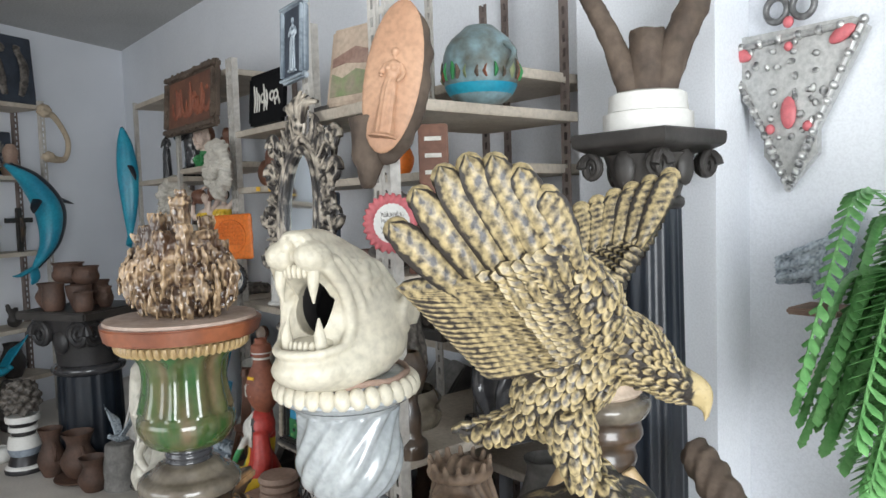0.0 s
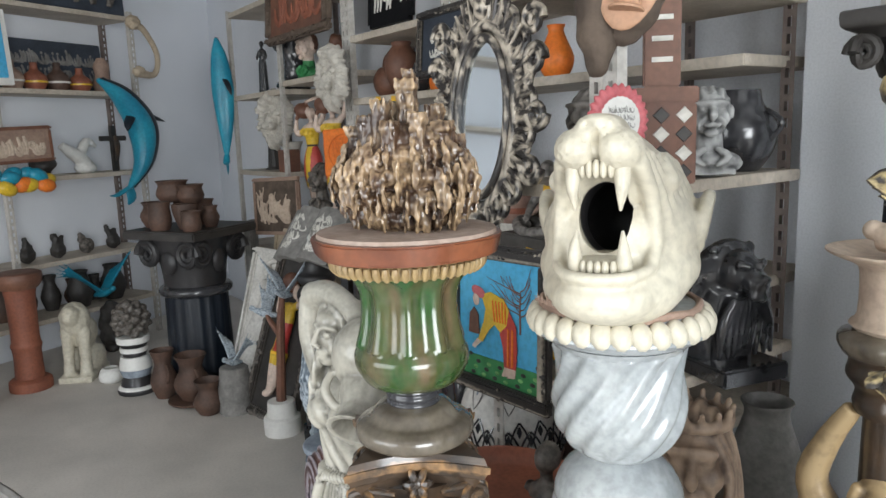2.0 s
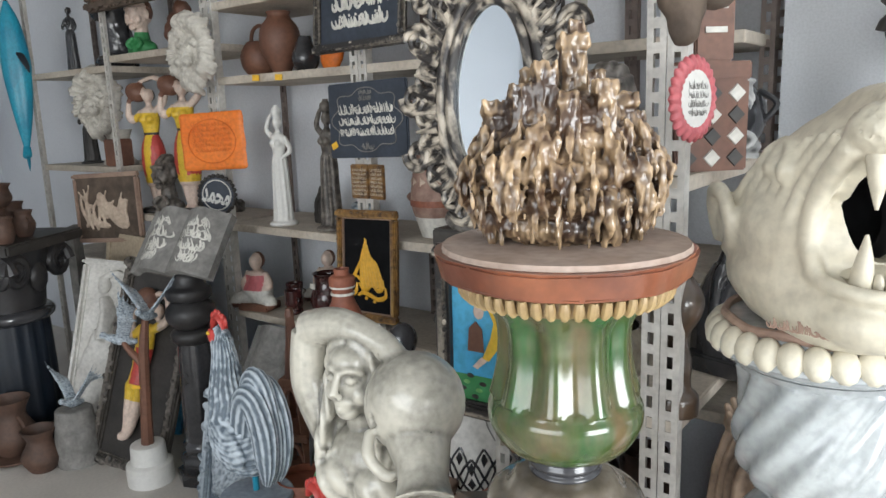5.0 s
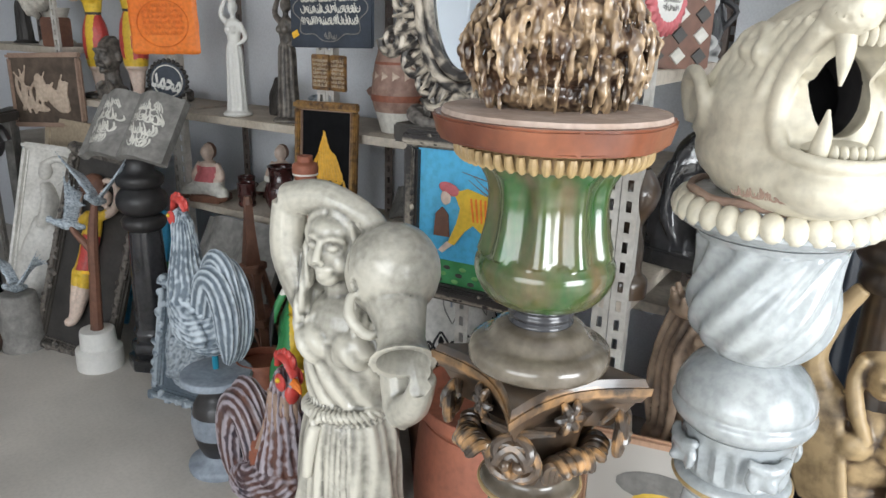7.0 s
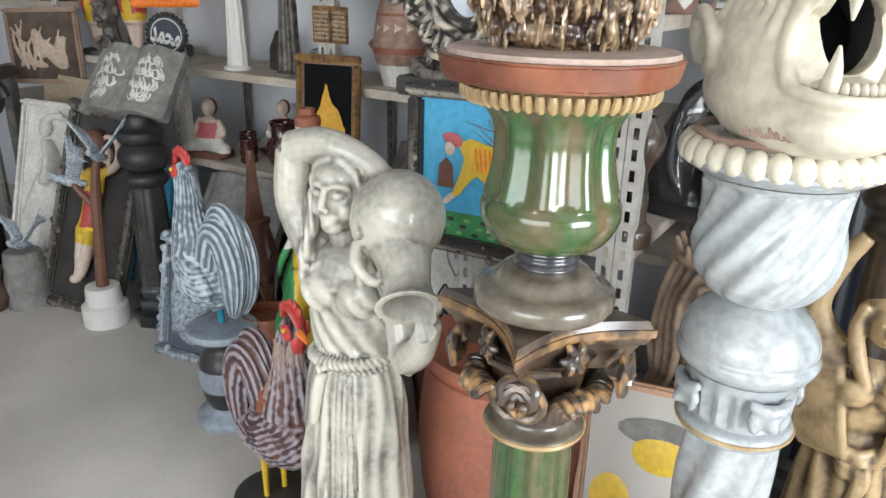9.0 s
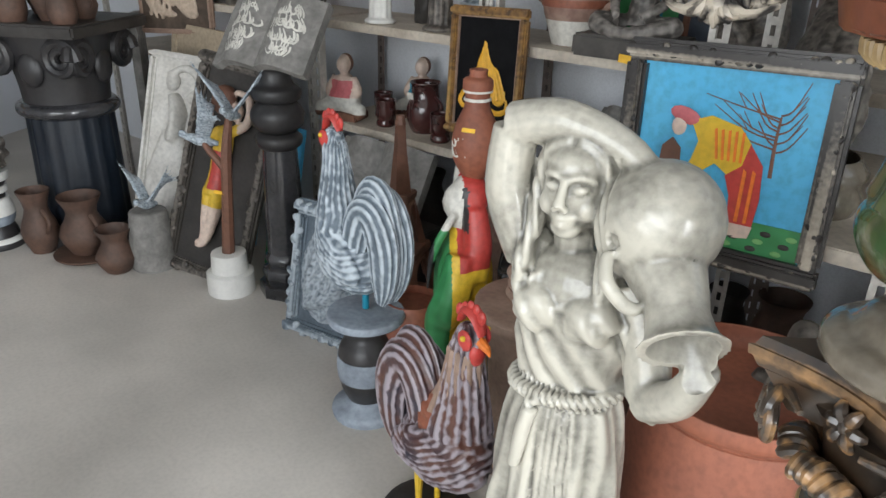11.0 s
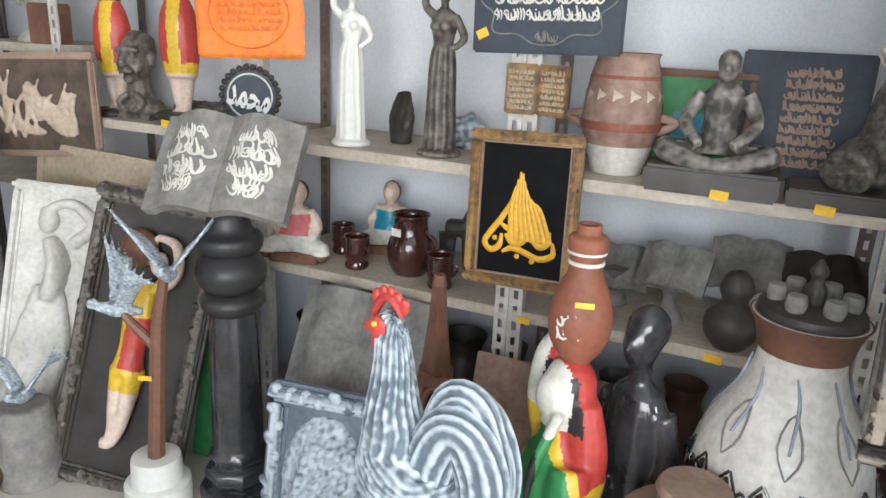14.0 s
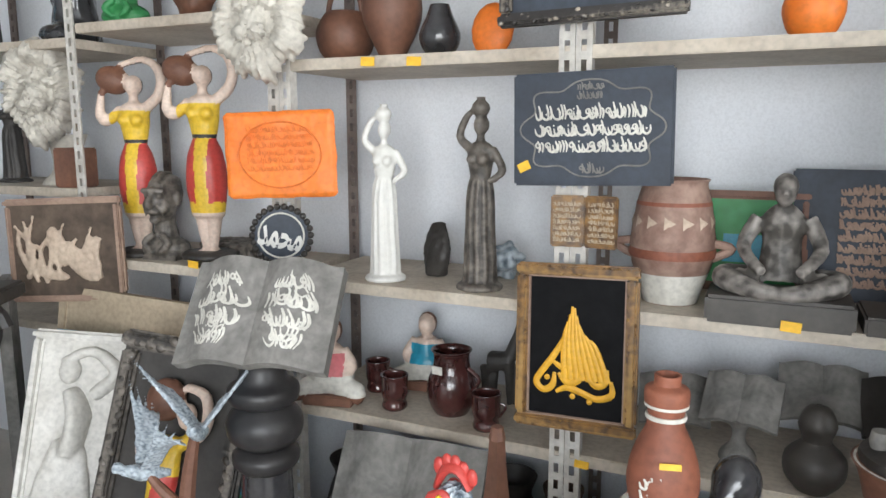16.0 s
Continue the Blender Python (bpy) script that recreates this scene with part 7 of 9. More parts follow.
for z, w in ((0.22, 0.13), (0.42, 0.085), (0.62, 0.045)):
    part("deck", box(-w, w, -w, w, z - 0.015, z + 0.015, 0.004), M_BROWN, tw)
    for r in range(4):
        o = part("arch", tube([(-w * 0.8, -w * 0.92, z - 0.12), (-w * 0.5, -w * 0.92, z - 0.04), (0, -w * 0.92, z - 0.02), (w * 0.5, -w * 0.92, z - 0.04), (w * 0.8, -w * 0.92, z - 0.12)], [0.009] * 5, 6, 3), M_BROWN, tw)
        o.matrix_basis = pose(0, 0, 0, 0, 0, 90 * r)
part("spire", lathe([(0.042, 0.62), (0.024, 0.78), (0.018, 0.87)], 4), M_BROWN, tw)
part("tip", lathe([(0.02, 0.87), (0.014, 0.9)], 8), M_BROWN, tw)

# dark glossy bust, patterned jar, stool
b = tube([(0, 0, 0), (0, 0, 0.2), (0, 0, 0.42), (0, 0, 0.58), (0, 0, 0.68), (0, 0, 0.72)], [0.13, 0.115, 0.09, 0.1, 0.085, 0.04], 16, 4, 0.75)
b = tube([(0, 0, 0.7), (0, -0.01, 0.78)], [0.034, 0.033], bm=b)
b = ball((0, -0.02, 0.82), (0.052, 0.062, 0.068), bm=b)
b = ball((0, 0.005, 0.85), (0.064, 0.068, 0.062), bm=b)
b = tube([(0, -0.08, 0.835), (0, -0.095, 0.81)], [0.008, 0.014], 8, 2, bm=b)
b = tube([(-0.09, 0, 0.66), (-0.135, 0, 0.54), (-0.1, -0.05, 0.45), (-0.02, -0.09, 0.46)], [0.036, 0.032, 0.028, 0.02], bm=b)
b = tube([(0.09, 0, 0.66), (0.12, 0.0, 0.54), (0.1, -0.03, 0.42)], [0.036, 0.032, 0.024], bm=b)
statue("dark_bust", sculpt(b, 0.009, 3), M_CHAR, pose(-2.69, 1.46, 0, 0, 0, -25) @ Matrix.Diagonal((0.8, 0.8, 1, 1)), "glossy black figure of a bald person", "statue")
JAR = [(0.08, 0), (0.1, 0.2), (0.17, 0.43), (0.195, 0.56), (0.165, 0.68), (0.11, 0.78), (0.088, 0.86), (0.1, 0.92), (0.114, 0.945)]


def jar_at(a, z, out=0.002):
    """The point on the patterned jar's skin at the angle a (degrees) and height z."""
    for (r0, z0), (r1, z1) in zip(JAR, JAR[1:]):
        if z <= z1:
            t = (z - z0) / (z1 - z0)
            r = r0 + (r1 - r0) * (t * t * (3 - 2 * t) * 0.5 + t * 0.5) + out
            return (r * math.sin(radians(a)), -r * math.cos(radians(a)), z)


jw = vessel("patterned_jar", "white and brown jar with black geometric bands", JAR, M_JARW, pose(-2.37, 1.47, 0), "jar", 0, segs=40)
part("lower_glaze", lathe(smoothed([(0.084, 0.002), (0.104, 0.2), (0.174, 0.43), (0.187, 0.48)], 4), 40), M_BROWN, jw, "brown lower half")
part("neck_band", lathe(smoothed([(0.092, 0.87), (0.105, 0.92), (0.119, 0.947)], 3), 40), M_BROWN, jw)
for k in range(16):
    a = 22.5 * k
    for s in (-1, 1):
        part("pattern_line", tube([jar_at(a, 0.49, 0.005), jar_at(a + s * 11, 0.545, 0.005), jar_at(a, 0.6, 0.005)], [0.004] * 3, 6, 2), M_CHAR, jw)
        part("pattern_line", tube([jar_at(a + s * 11, 0.5, 0.005), jar_at(a + s * 2, 0.57, 0.005), jar_at(a + s * 11, 0.63, 0.005)], [0.0035] * 3, 6, 2), M_CHAR, jw)
    for da, z in ((0, 0.57), (0, 0.52), (11, 0.6)):
        part("pattern_diamond", tube([jar_at(a + da, z - 0.022, 0.0), jar_at(a + da, z, 0.003), jar_at(a + da, z + 0.022, 0.0)], [0.001, 0.013, 0.001], 4, 1), M_CHAR, jw)
    if k % 2 == 0:
        part("pattern_flower", tube([jar_at(a, 0.65, 0.003), jar_at(a + 9, 0.7, 0.003), jar_at(a, 0.77, 0.003), jar_at(a - 9, 0.71, 0.003), jar_at(a, 0.65, 0.003)], [0.0025] * 5, 6, 3), M_GREYST, jw)
        part("pattern_flower", tube([jar_at(a, 0.7, 0.003), jar_at(a + 3, 0.78, 0.003), jar_at(a - 4, 0.84, 0.003)], [0.003, 0.004, 0.002], 6, 3), M_GREY, jw)
lid = thing("lidded_dish", "dark dish with small turned figures on the patterned jar", "dish", pose(-2.37, 1.47, 0.946))
part("plate", lathe(smoothed([(0.105, 0.0), (0.105, 0.02), (0.06, 0.03)], 2), 28), M_DARK, lid)
part("knob", lathe(smoothed([(0.02, 0.03), (0.022, 0.06), (0.012, 0.08), (0.018, 0.1), (0.004, 0.125)], 3), 16), M_DARK, lid)
for k in range(6):
    o = part("small_cup", lathe(smoothed([(0.016, 0.02), (0.022, 0.04), (0.018, 0.06)], 2), 12), M_GREYST, lid)
    o.location = (0.07 * math.cos(k * 1.047), 0.07 * math.sin(k * 1.047), 0.0)
sl = thing("stump_stool", "brown round stump with flat stacked clay discs", "stool", pose(-2.5, 1.22, 0))
part("stump", lathe(smoothed([(0.13, 0), (0.12, 0.2), (0.14, 0.45), (0.17, 0.5), (0.175, 0.53), (0.16, 0.535)], 3), 28), M_STONEJAR, sl)
for z, x in ((0.535, -0.03), (0.565, -0.025), (0.595, -0.03)):
    o = part("clay_disc", lathe(smoothed([(0.07, 0), (0.078, 0.012), (0.07, 0.028)], 2), 24), M_STONEJAR, sl)
    o.location = (x, 0.02, z)
vessel("clay_pot", "red-brown clay pot with grey crackle", [(0.09, 0), (0.12, 0.12), (0.13, 0.24), (0.1, 0.34), (0.09, 0.37)], M_REDCLAY, pose(-2.98, 1.24, 0), "pot")
bigp = vessel("large_pot", "large red-brown clay pot behind the statue", [(0.16, 0), (0.24, 0.2), (0.27, 0.42), (0.25, 0.6), (0.24, 0.62), (0.26, 0.64), (0.26, 0.67)], M_REDCLAY, pose(-1.9, 1.02, 0), "pot", segs=40)
bigp.scale = (0.8, 0.8, 1)

# ---- end of the short shelving ----
pt = plaque("painting", "painting of a bending figure under a blue sky, silver frame", 0.4, 0.4, 0.008, M_SKYB, pose(-2.07, 1.17, 1.045, -3, -1.5, 0), "painting", 0)
moulding(0.45, 0.45, 0.045, 0.028, M_SILVER, pt, knob=0.012)
part("painted_grass", box(-0.18, 0.18, -0.0105, -0.0085, -0.18, -0.115), M_LEAFG, pt)
for k in range(22):
    part("painted_tuft", moved(ball((0, 0, 0), (0.011, 0.002, 0.006), seg=8), pose(-0.16 + 0.05 * (k % 7) + 0.012 * (k // 7), -0.0112, -0.17 + 0.018 * (k // 7))), M_DARK if k % 2 else M_FERN, pt)


def flat_shape(pts, y, z0=0.002):
    b = bmesh.new()
    lo = [b.verts.new((x, y, z)) for x, z in pts]
    hi = [b.verts.new((x, y - z0, z)) for x, z in pts]
    b.faces.new(lo)
    b.faces.new(hi[::-1])
    for k in range(len(pts)):
        b.faces.new((lo[k], hi[k], hi[(k + 1) % len(pts)], lo[(k + 1) % len(pts)]))
    bmesh.ops.recalc_face_normals(b, faces=b.faces[:])
    return b


part("painted_coat", flat_shape([(-0.07, 0.07), (-0.03, 0.085), (0.03, 0.07), (0.055, 0.04), (0.05, -0.01), (0.02, -0.03), (-0.01, -0.01), (-0.035, -0.03), (-0.065, -0.07), (-0.085, -0.065), (-0.06, -0.01), (-0.05, 0.03)], -0.011), M_YELLOW, pt)
part("painted_skirt", flat_shape([(0.055, 0.04), (0.085, 0.0), (0.09, -0.07), (0.085, -0.125), (0.035, -0.125), (0.03, -0.07), (0.015, -0.03), (0.045, -0.005)], -0.012), M_RED, pt)
for x in (0.05, 0.068):
    part("painted_stripe", flat_shape([(x, -0.01), (x + 0.007, -0.015), (x + 0.006, -0.12), (x - 0.001, -0.12)], -0.0142), M_ORANGE, pt)
for k in range(5):
    part("painted_fold", flat_shape([(-0.02 + 0.014 * k, 0.06), (-0.015 + 0.014 * k, 0.062), (-0.005 + 0.012 * k, 0.0), (-0.01 + 0.012 * k, 0.0)], -0.0132), M_ORANGE, pt)
part("painted_scarf", moved(ball((0, 0, 0), (0.034, 0.003, 0.017), seg=12), pose(-0.085, -0.012, 0.078, 0, 15, 0)), M_PINK, pt)
part("painted_face", moved(ball((0, 0, 0), (0.016, 0.003, 0.02), seg=12), pose(-0.095, -0.0125, 0.055)), M_SKIN, pt)
part("painted_child", flat_shape([(-0.125, 0.01), (-0.105, 0.03), (-0.085, 0.01), (-0.08, -0.05), (-0.13, -0.05)], -0.0115), M_BROWN, pt)
part("painted_arm", flat_shape([(-0.088, -0.062), (-0.07, -0.07), (-0.1, -0.095), (-0.115, -0.09)], -0.0115), M_SKIN, pt)
for x in (0.05, 0.075):
    part("painted_foot", flat_shape([(x - 0.012, -0.125), (x + 0.012, -0.125), (x + 0.006, -0.15), (x - 0.025, -0.155)], -0.0125), M_SKIN, pt)
tr = tube([(0.1, -0.0105, -0.02), (0.098, -0.0105, 0.05), (0.1, -0.0105, 0.1)], [0.004, 0.0032, 0.002], 6, 3, 0.3, up=(0, 1, 0))
_r = random.Random(12)
for k in range(13):
    e = -1 if k % 3 else 1
    z0, l = 0.03 + 0.006 * k, _r.uniform(0.04, 0.17 if e < 0 else 0.06)
    tip = (0.1 + e * l, -0.0105, z0 + _r.uniform(0.03, 0.07))
    mid = (0.1 + e * l * 0.45, -0.0105, z0 + 0.012)
    tr = tube([(0.099, -0.0105, z0), mid, tip], [0.002, 0.0015, 0.0008], 6, 3, 0.3, bm=tr, up=(0, 1, 0))
    tr = tube([mid, (mid[0] + e * 0.02, -0.0105, mid[2] + 0.03)], [0.0012, 0.0007], 6, 2, 0.3, bm=tr, up=(0, 1, 0))
part("painted_tree", tr, M_BROWN, pt)

rw = thing("red_white_rosette", "red fluted round plaque with white inscribed centre", "plaque", pose(-1.665, 1.195, 1.605, 0, 0, 78))
part("rim", moved(lathe(smoothed([(0.05, 0), (0.078, 0.004), (0.083, 0.014), (0.068, 0.022), (0.055, 0.018)], 3), 120, 26, 0.05), pose(0, 0, 0, 90, 0, 0)), M_PINK, rw)
part("centre", moved(lathe([(0.057, 0.0), (0.057, 0.019), (0.05, 0.021)], 36), pose(0, 0, 0, 90, 0, 0)), M_WHITE, rw)
part("lettering", moved(bars(0.07, 0.07, 4, 91, thick=0.35), pose(0, -0.0215, 0)), M_GREYST, rw)
wc = thing("log_slice_carving", "bark-edged log slice with a small carved robed figure", "carving", pose(-1.6, 1.19, 1.985, -8, 8, 25))
part("bark", sculpt(moved(ball((0, 0, 0), (0.1, 0.06, 0.225)), Matrix()), 0.01, 1, lambda p, n: (0.008 * nz(p, 26), 0.5)), M_BARK, wc)
part("cut_face", moved(ball((0, 0, 0), (0.088, 0.018, 0.21), seg=28), pose(0.012, -0.05, 0.01)), M_RAWWOOD, wc, "pale pink-brown cut wood")
part("carved_figure", moved(figurine(None), pose(0.02, -0.065, -0.16) @ Matrix.Diagonal((0.3, 0.3, 0.27, 1))), M_RAWWOOD, wc)
part("bark_tail", sculpt(tube([(-0.06, 0.0, -0.1), (-0.05, 0.0, -0.2), (-0.03, -0.01, -0.29)], [0.07, 0.05, 0.02]), 0.01, 1, lambda p, n: (0.008 * nz(p, 26), 0.5)), M_BARK, wc)

Z4, Z5, Z6 = 1.97, 1.445, 0.9
gv = vessel("painted_globe_vase", "round vase painted with a teal forest scene", [(0.06, 0), (0.1, 0.03), (0.125, 0.1), (0.11, 0.19), (0.06, 0.24), (0.05, 0.25)], M_SCENE, pose(-1.72, 1.62, Z4), "vase", 1)
part("painted_lake", lathe(smoothed([(0.088, 0.018), (0.108, 0.04), (0.119, 0.062)], 3), 28), M_TEAL, gv)
_r = random.Random(19)
for k in range(26):
    h = _r.uniform(0.02, 0.06)
    o = part("painted_tree", tube([(0, -0.1225, 0.075), (_r.uniform(-0.01, 0.01), -0.1265, 0.075 + h * 0.6), (0.0, -0.124, 0.085 + h)], [0.005, _r.uniform(0.008, 0.016), 0.003], 6, 2, 0.4), (M_LEAFG, M_BARK, M_MUTED, M_BARK, M_REDCLAY)[k % 5], gv)
    o.matrix_basis = pose(0, 0, 0, 0, 0, k * 13.8 + _r.uniform(-6, 6))
sp = plaque("scene_plate", "flat painted plate with pink and green landscape", 0.2, 0.26, 0.012, M_PINKCLAY, pose(-1.98, 1.3, Z4 + 0.14, -10, 0, 10), "plate", 0.01)
part("painted_hill", flat_shape([(-0.085, -0.1), (0.085, -0.1), (0.085, -0.03), (0.03, -0.015), (-0.03, -0.04), (-0.085, -0.02)], -0.0125), M_MUTED, sp)
part("painted_hill", flat_shape([(-0.085, 0.0), (-0.02, 0.01), (0.085, -0.005), (0.085, 0.04), (0.02, 0.06), (-0.085, 0.03)], -0.0125), M_PINKJAR, sp)
kf = plaque("small_framed_relief", "small black frame with a silver relief figure", 0.13, 0.24, 0.02, M_SLATE, pose(-2.135, 1.19, 2.2, -4, -3, 0), "relief")
moulding(0.15, 0.26, 0.02, 0.025, M_GREYB, kf)
part("raised_figure", moved(figurine(None), pose(0, -0.02, -0.1) @ Matrix.Diagonal((0.2, 0.12, 0.2, 1))), M_GREYB, kf)
cp = thing("key_shaped_plaque", "brown wooden plaque with white diamond pattern, cross shaped", "plaque", pose(-1.68, 1.38, Z5, 0, 0, 45))
for nm, (x0, x1, z0, z1) in (("stem", (-0.045, 0.045, 0.24, 0.45)), ("bar", (-0.09, 0.09, 0.2, 0.24)), ("block", (-0.085, 0.085, 0.0, 0.2))):
    part(nm, box(x0, x1, -0.02, 0, z0, z1, 0.004), M_BROWN, cp)
for i in range(3):
    for j in range(4):
        o = part("diamond", moved(lathe([(0.021, 0), (0.019, 0.004)], 4), pose(0, 0, 0, 90, 0, 0)), M_LETTER if (i + j) % 2 else M_DARK, cp)
        o.location = (-0.055 + 0.055 * i, -0.02, 0.03 + 0.047 * j)
for z in (0.3, 0.35, 0.4):
    o = part("carved_key", box(-0.025, 0.025, -0.024, -0.019, z, z + 0.012), M_LETTER, cp)
statue("man_bust", moved(bust(6), Matrix.Diagonal((0.27, 0.27, 0.24, 1))), M_BUSTS, pose(-1.71, 1.63, Z5 + 0.01, 0, 0, 42), "grey stone bust of a man in a suit", "bust")
statue("man_bust", moved(bust(8), Matrix.Diagonal((0.29, 0.29, 0.25, 1))), M_OLDSTONE, pose(-1.93, 1.4, Z5 + 0.01, 0, 0, 14), "dark grey bust of a bald man", "bust")
vessel("black_jar", "black jar with silver writing and ear handles", [(0.06, 0), (0.1, 0.06), (0.11, 0.14), (0.07, 0.2), (0.06, 0.24)], M_CHAR, pose(-1.79, 1.9, Z5), "jar", 2)
lb = tube([(0, 0.03, 0), (0, 0.02, 0.12), (0, -0.01, 0.22)], [0.1, 0.098, 0.08], 16, 4)
lb = ball((0, -0.05, 0.255), (0.062, 0.07, 0.062), bm=lb)
lb = ball((0, -0.115, 0.235), (0.036, 0.045, 0.035), bm=lb)
lb = ball((0, -0.155, 0.248), (0.018, 0.012, 0.012), seg=10, bm=lb)
lb = tube([(-0.03, -0.13, 0.205), (0, -0.14, 0.198), (0.03, -0.13, 0.205)], [0.012, 0.016, 0.012], 8, 3, bm=lb)
for s in (-1, 1):
    lb = tube([(0.015 * s, -0.12, 0.275), (0.045 * s, -0.1, 0.285)], [0.01, 0.012], 8, 2, bm=lb)
    lb = ball((0.06 * s, -0.03, 0.31), (0.018, 0.014, 0.02), seg=10, bm=lb)
for k in range(26):
    a = -0.5 + (math.pi + 1.0) * k / 25
    x, z = math.cos(a), math.sin(a)
    lb = tube([(0.05 * x, -0.045, 0.255 + 0.055 * z), (0.095 * x, -0.005, 0.24 + 0.08 * z), (0.1 * x + 0.01 * math.sin(k * 2.1), 0.01, 0.13 + 0.06 * z), (0.085 * x, -0.02, 0.03 + 0.02 * z)], [0.012, 0.016, 0.016, 0.006], 8, 4, bm=lb)
for k in range(9):
    x = -0.075 + 0.019 * k
    lb = tube([(x * 0.6, -0.1, 0.19), (x, -0.09, 0.12), (x * 1.1 + 0.01 * math.sin(k), -0.085, 0.02)], [0.01, 0.016, 0.006], 8, 4, bm=lb)
statue("lion_bust", join(sculpt(lb, 0.006, 1, lambda p, n: (0.0, 0.45 + 0.5 * n.y * -0.4 + 0.5 * nz(p, 40))), box(-0.11, 0.11, -0.14, 0.1, -0.04, 0.008, 0.006)), M_CHAR, pose(-1.66, 1.64, Z6 + 0.04, 0, 0, 75), "black lion bust with carved mane on a black base", "bust")
vessel("trophy", "bronze figure trophy cup with a globe", [(0.045, 0), (0.045, 0.04), (0.03, 0.06), (0.03, 0.12), (0.022, 0.17), (0.045, 0.22), (0.05, 0.26), (0.03, 0.3)], M_BRONZE, pose(-1.7, 1.27, Z6) @ Matrix.Diagonal((1.15, 1.15, 1.05, 1)), "trophy")
vessel("dark_planter", "dark striped planter with hand-like branches", [(0.12, 0), (0.13, 0.03), (0.12, 0.06), (0.13, 0.09), (0.11, 0.12)], M_TAUPE, pose(-1.97, 1.45, Z6), "planter")
b = None
for k in range(9):
    a = k * 0.7
    b = tube([(0.03 * math.cos(a), 0.03 * math.sin(a), 0), (0.07 * math.cos(a), 0.06 * math.sin(a), 0.12), (0.06 * math.cos(a + 0.4), 0.06 * math.sin(a), 0.24), (0.04 * math.cos(a), 0.04, 0.34)], [0.03, 0.026, 0.022, 0.012], 8, 3, bm=b)
statue("hand_sculpture", lumpy(b, 0.009, 0.004, 50), M_DARKR, pose(-1.97, 1.45, Z6 + 0.1), "dark brown sculpture of twisted fingers", "sculpture")


def crowned():
    """A crowned woman's head with long hair, height 1, facing -y."""
    b = bust(12)
    for s in (-1, 1):
        for k in range(4):
            b = tube([(s * (0.1 + 0.03 * k), -0.14 + 0.07 * k, 0.9), (s * (0.21 + 0.015 * k), -0.12 + 0.07 * k, 0.66), (s * (0.2 + 0.03 * k), -0.14 + 0.07 * k, 0.35), (s * 0.24, -0.12 + 0.06 * k, 0.1)], [0.02, 0.03, 0.03, 0.015], 8, 4, bm=b)
    b = tube([(0.215 * math.cos(a), 0.215 * math.sin(a), 0.92) for a in [k * math.pi / 12 for k in range(25)]], [0.035] * 25, 8, 1, bm=b)
    for k in range(14):
        a = k * math.pi / 7
        b = tube([(0.21 * math.cos(a), 0.21 * math.sin(a), 0.93), (0.225 * math.cos(a), 0.225 * math.sin(a), 0.985)], [0.03, 0.02], 8, 2, bm=b)
        b = ball((0.23 * math.cos(a), 0.23 * math.sin(a), 0.99), 0.022, seg=8, bm=b)
    return shade_wash(sculpt(b, 0.012, 1, lambda p, n: (0.004 * nz(p, 20), 0.5)), 6, 20, 0.5, 0.25, 8)


statue("crowned_head", moved(crowned(), Matrix.Diagonal((0.38, 0.38, 0.44, 1))), M_BROWNBUST, pose(-1.5, 1.29, 0.5, 0, 0, 34), "brown clay bust of a crowned woman", "bust")
ped2 = thing("pedestal", "dark stone block under the crowned bust", "pedestal", pose(-1.5, 1.29, 0, 0, 0, 38))
part("block", box(-0.13, 0.13, -0.1, 0.1, 0, 0.503, 0.01), M_DARK, ped2)
vessel("painted_vase", "grey vase painted with blue and red shapes", [(0.07, 0), (0.12, 0.15), (0.14, 0.35), (0.1, 0.55), (0.06, 0.68), (0.07, 0.72)], M_GREYST, pose(-1.55, 1.7, 0.1), "vase")
statue("dark_statue", moved(figurine(None), Matrix.Diagonal((0.8, 0.8, 0.85, 1))), M_DARKR, pose(-1.83, 1.12, 0, 0, 0, 0), "dark brown carved figure by the shelving post", "statue")
fp = plaque("framed_picture", "picture in a thin brown wooden frame, grey and yellow", 0.3, 0.6, 0.008, M_PICGLASS, pose(-1.52, 1.03, 0.325, -14, -3, 6), "picture", 0)
moulding(0.33, 0.63, 0.022, 0.02, M_RAWWOOD, fp)
part("yellow_shape", moved(ball((0, 0, 0), (0.07, 0.003, 0.05), seg=14), pose(0.03, -0.009, 0.15)), M_YELLOW, fp)
part("grey_shape", moved(ball((0, 0, 0), (0.1, 0.002, 0.035), seg=14), pose(0.02, -0.009, 0.2)), M_GREYST, fp)
part("yellow_shape", moved(ball((0, 0, 0), (0.05, 0.003, 0.06), seg=14), pose(-0.08, -0.009, 0.02)), M_YELLOW, fp)

# ---- before the pillar and the right wall ----
tc = thing("tall_column", "tall black fluted column with carved capital", "column", pose(-1.24, 1.84, 0))
part("base", lathe(smoothed([(0.16, 0), (0.16, 0.06), (0.13, 0.08), (0.135, 0.12), (0.105, 0.14)], 3), 32), M_BLACK, tc)
part("shaft", lathe([(0.1, 0.14), (0.098, 0.9), (0.088, 1.62)], 96, 12, 0.045), M_NAVY, tc)
part("neck", lathe(smoothed([(0.09, 1.62), (0.1, 1.63), (0.1, 1.65), (0.09, 1.665), (0.11, 1.72), (0.13, 1.78)], 3), 32), M_DARK, tc)
part("abacus", moved(lathe(smoothed([(0.15, 1.78), (0.21, 1.8), (0.225, 1.815), (0.225, 1.842), (0.21, 1.846)], 2), 4), pose(0, 0, 0, 0, 0, 45)), M_DARK, tc)
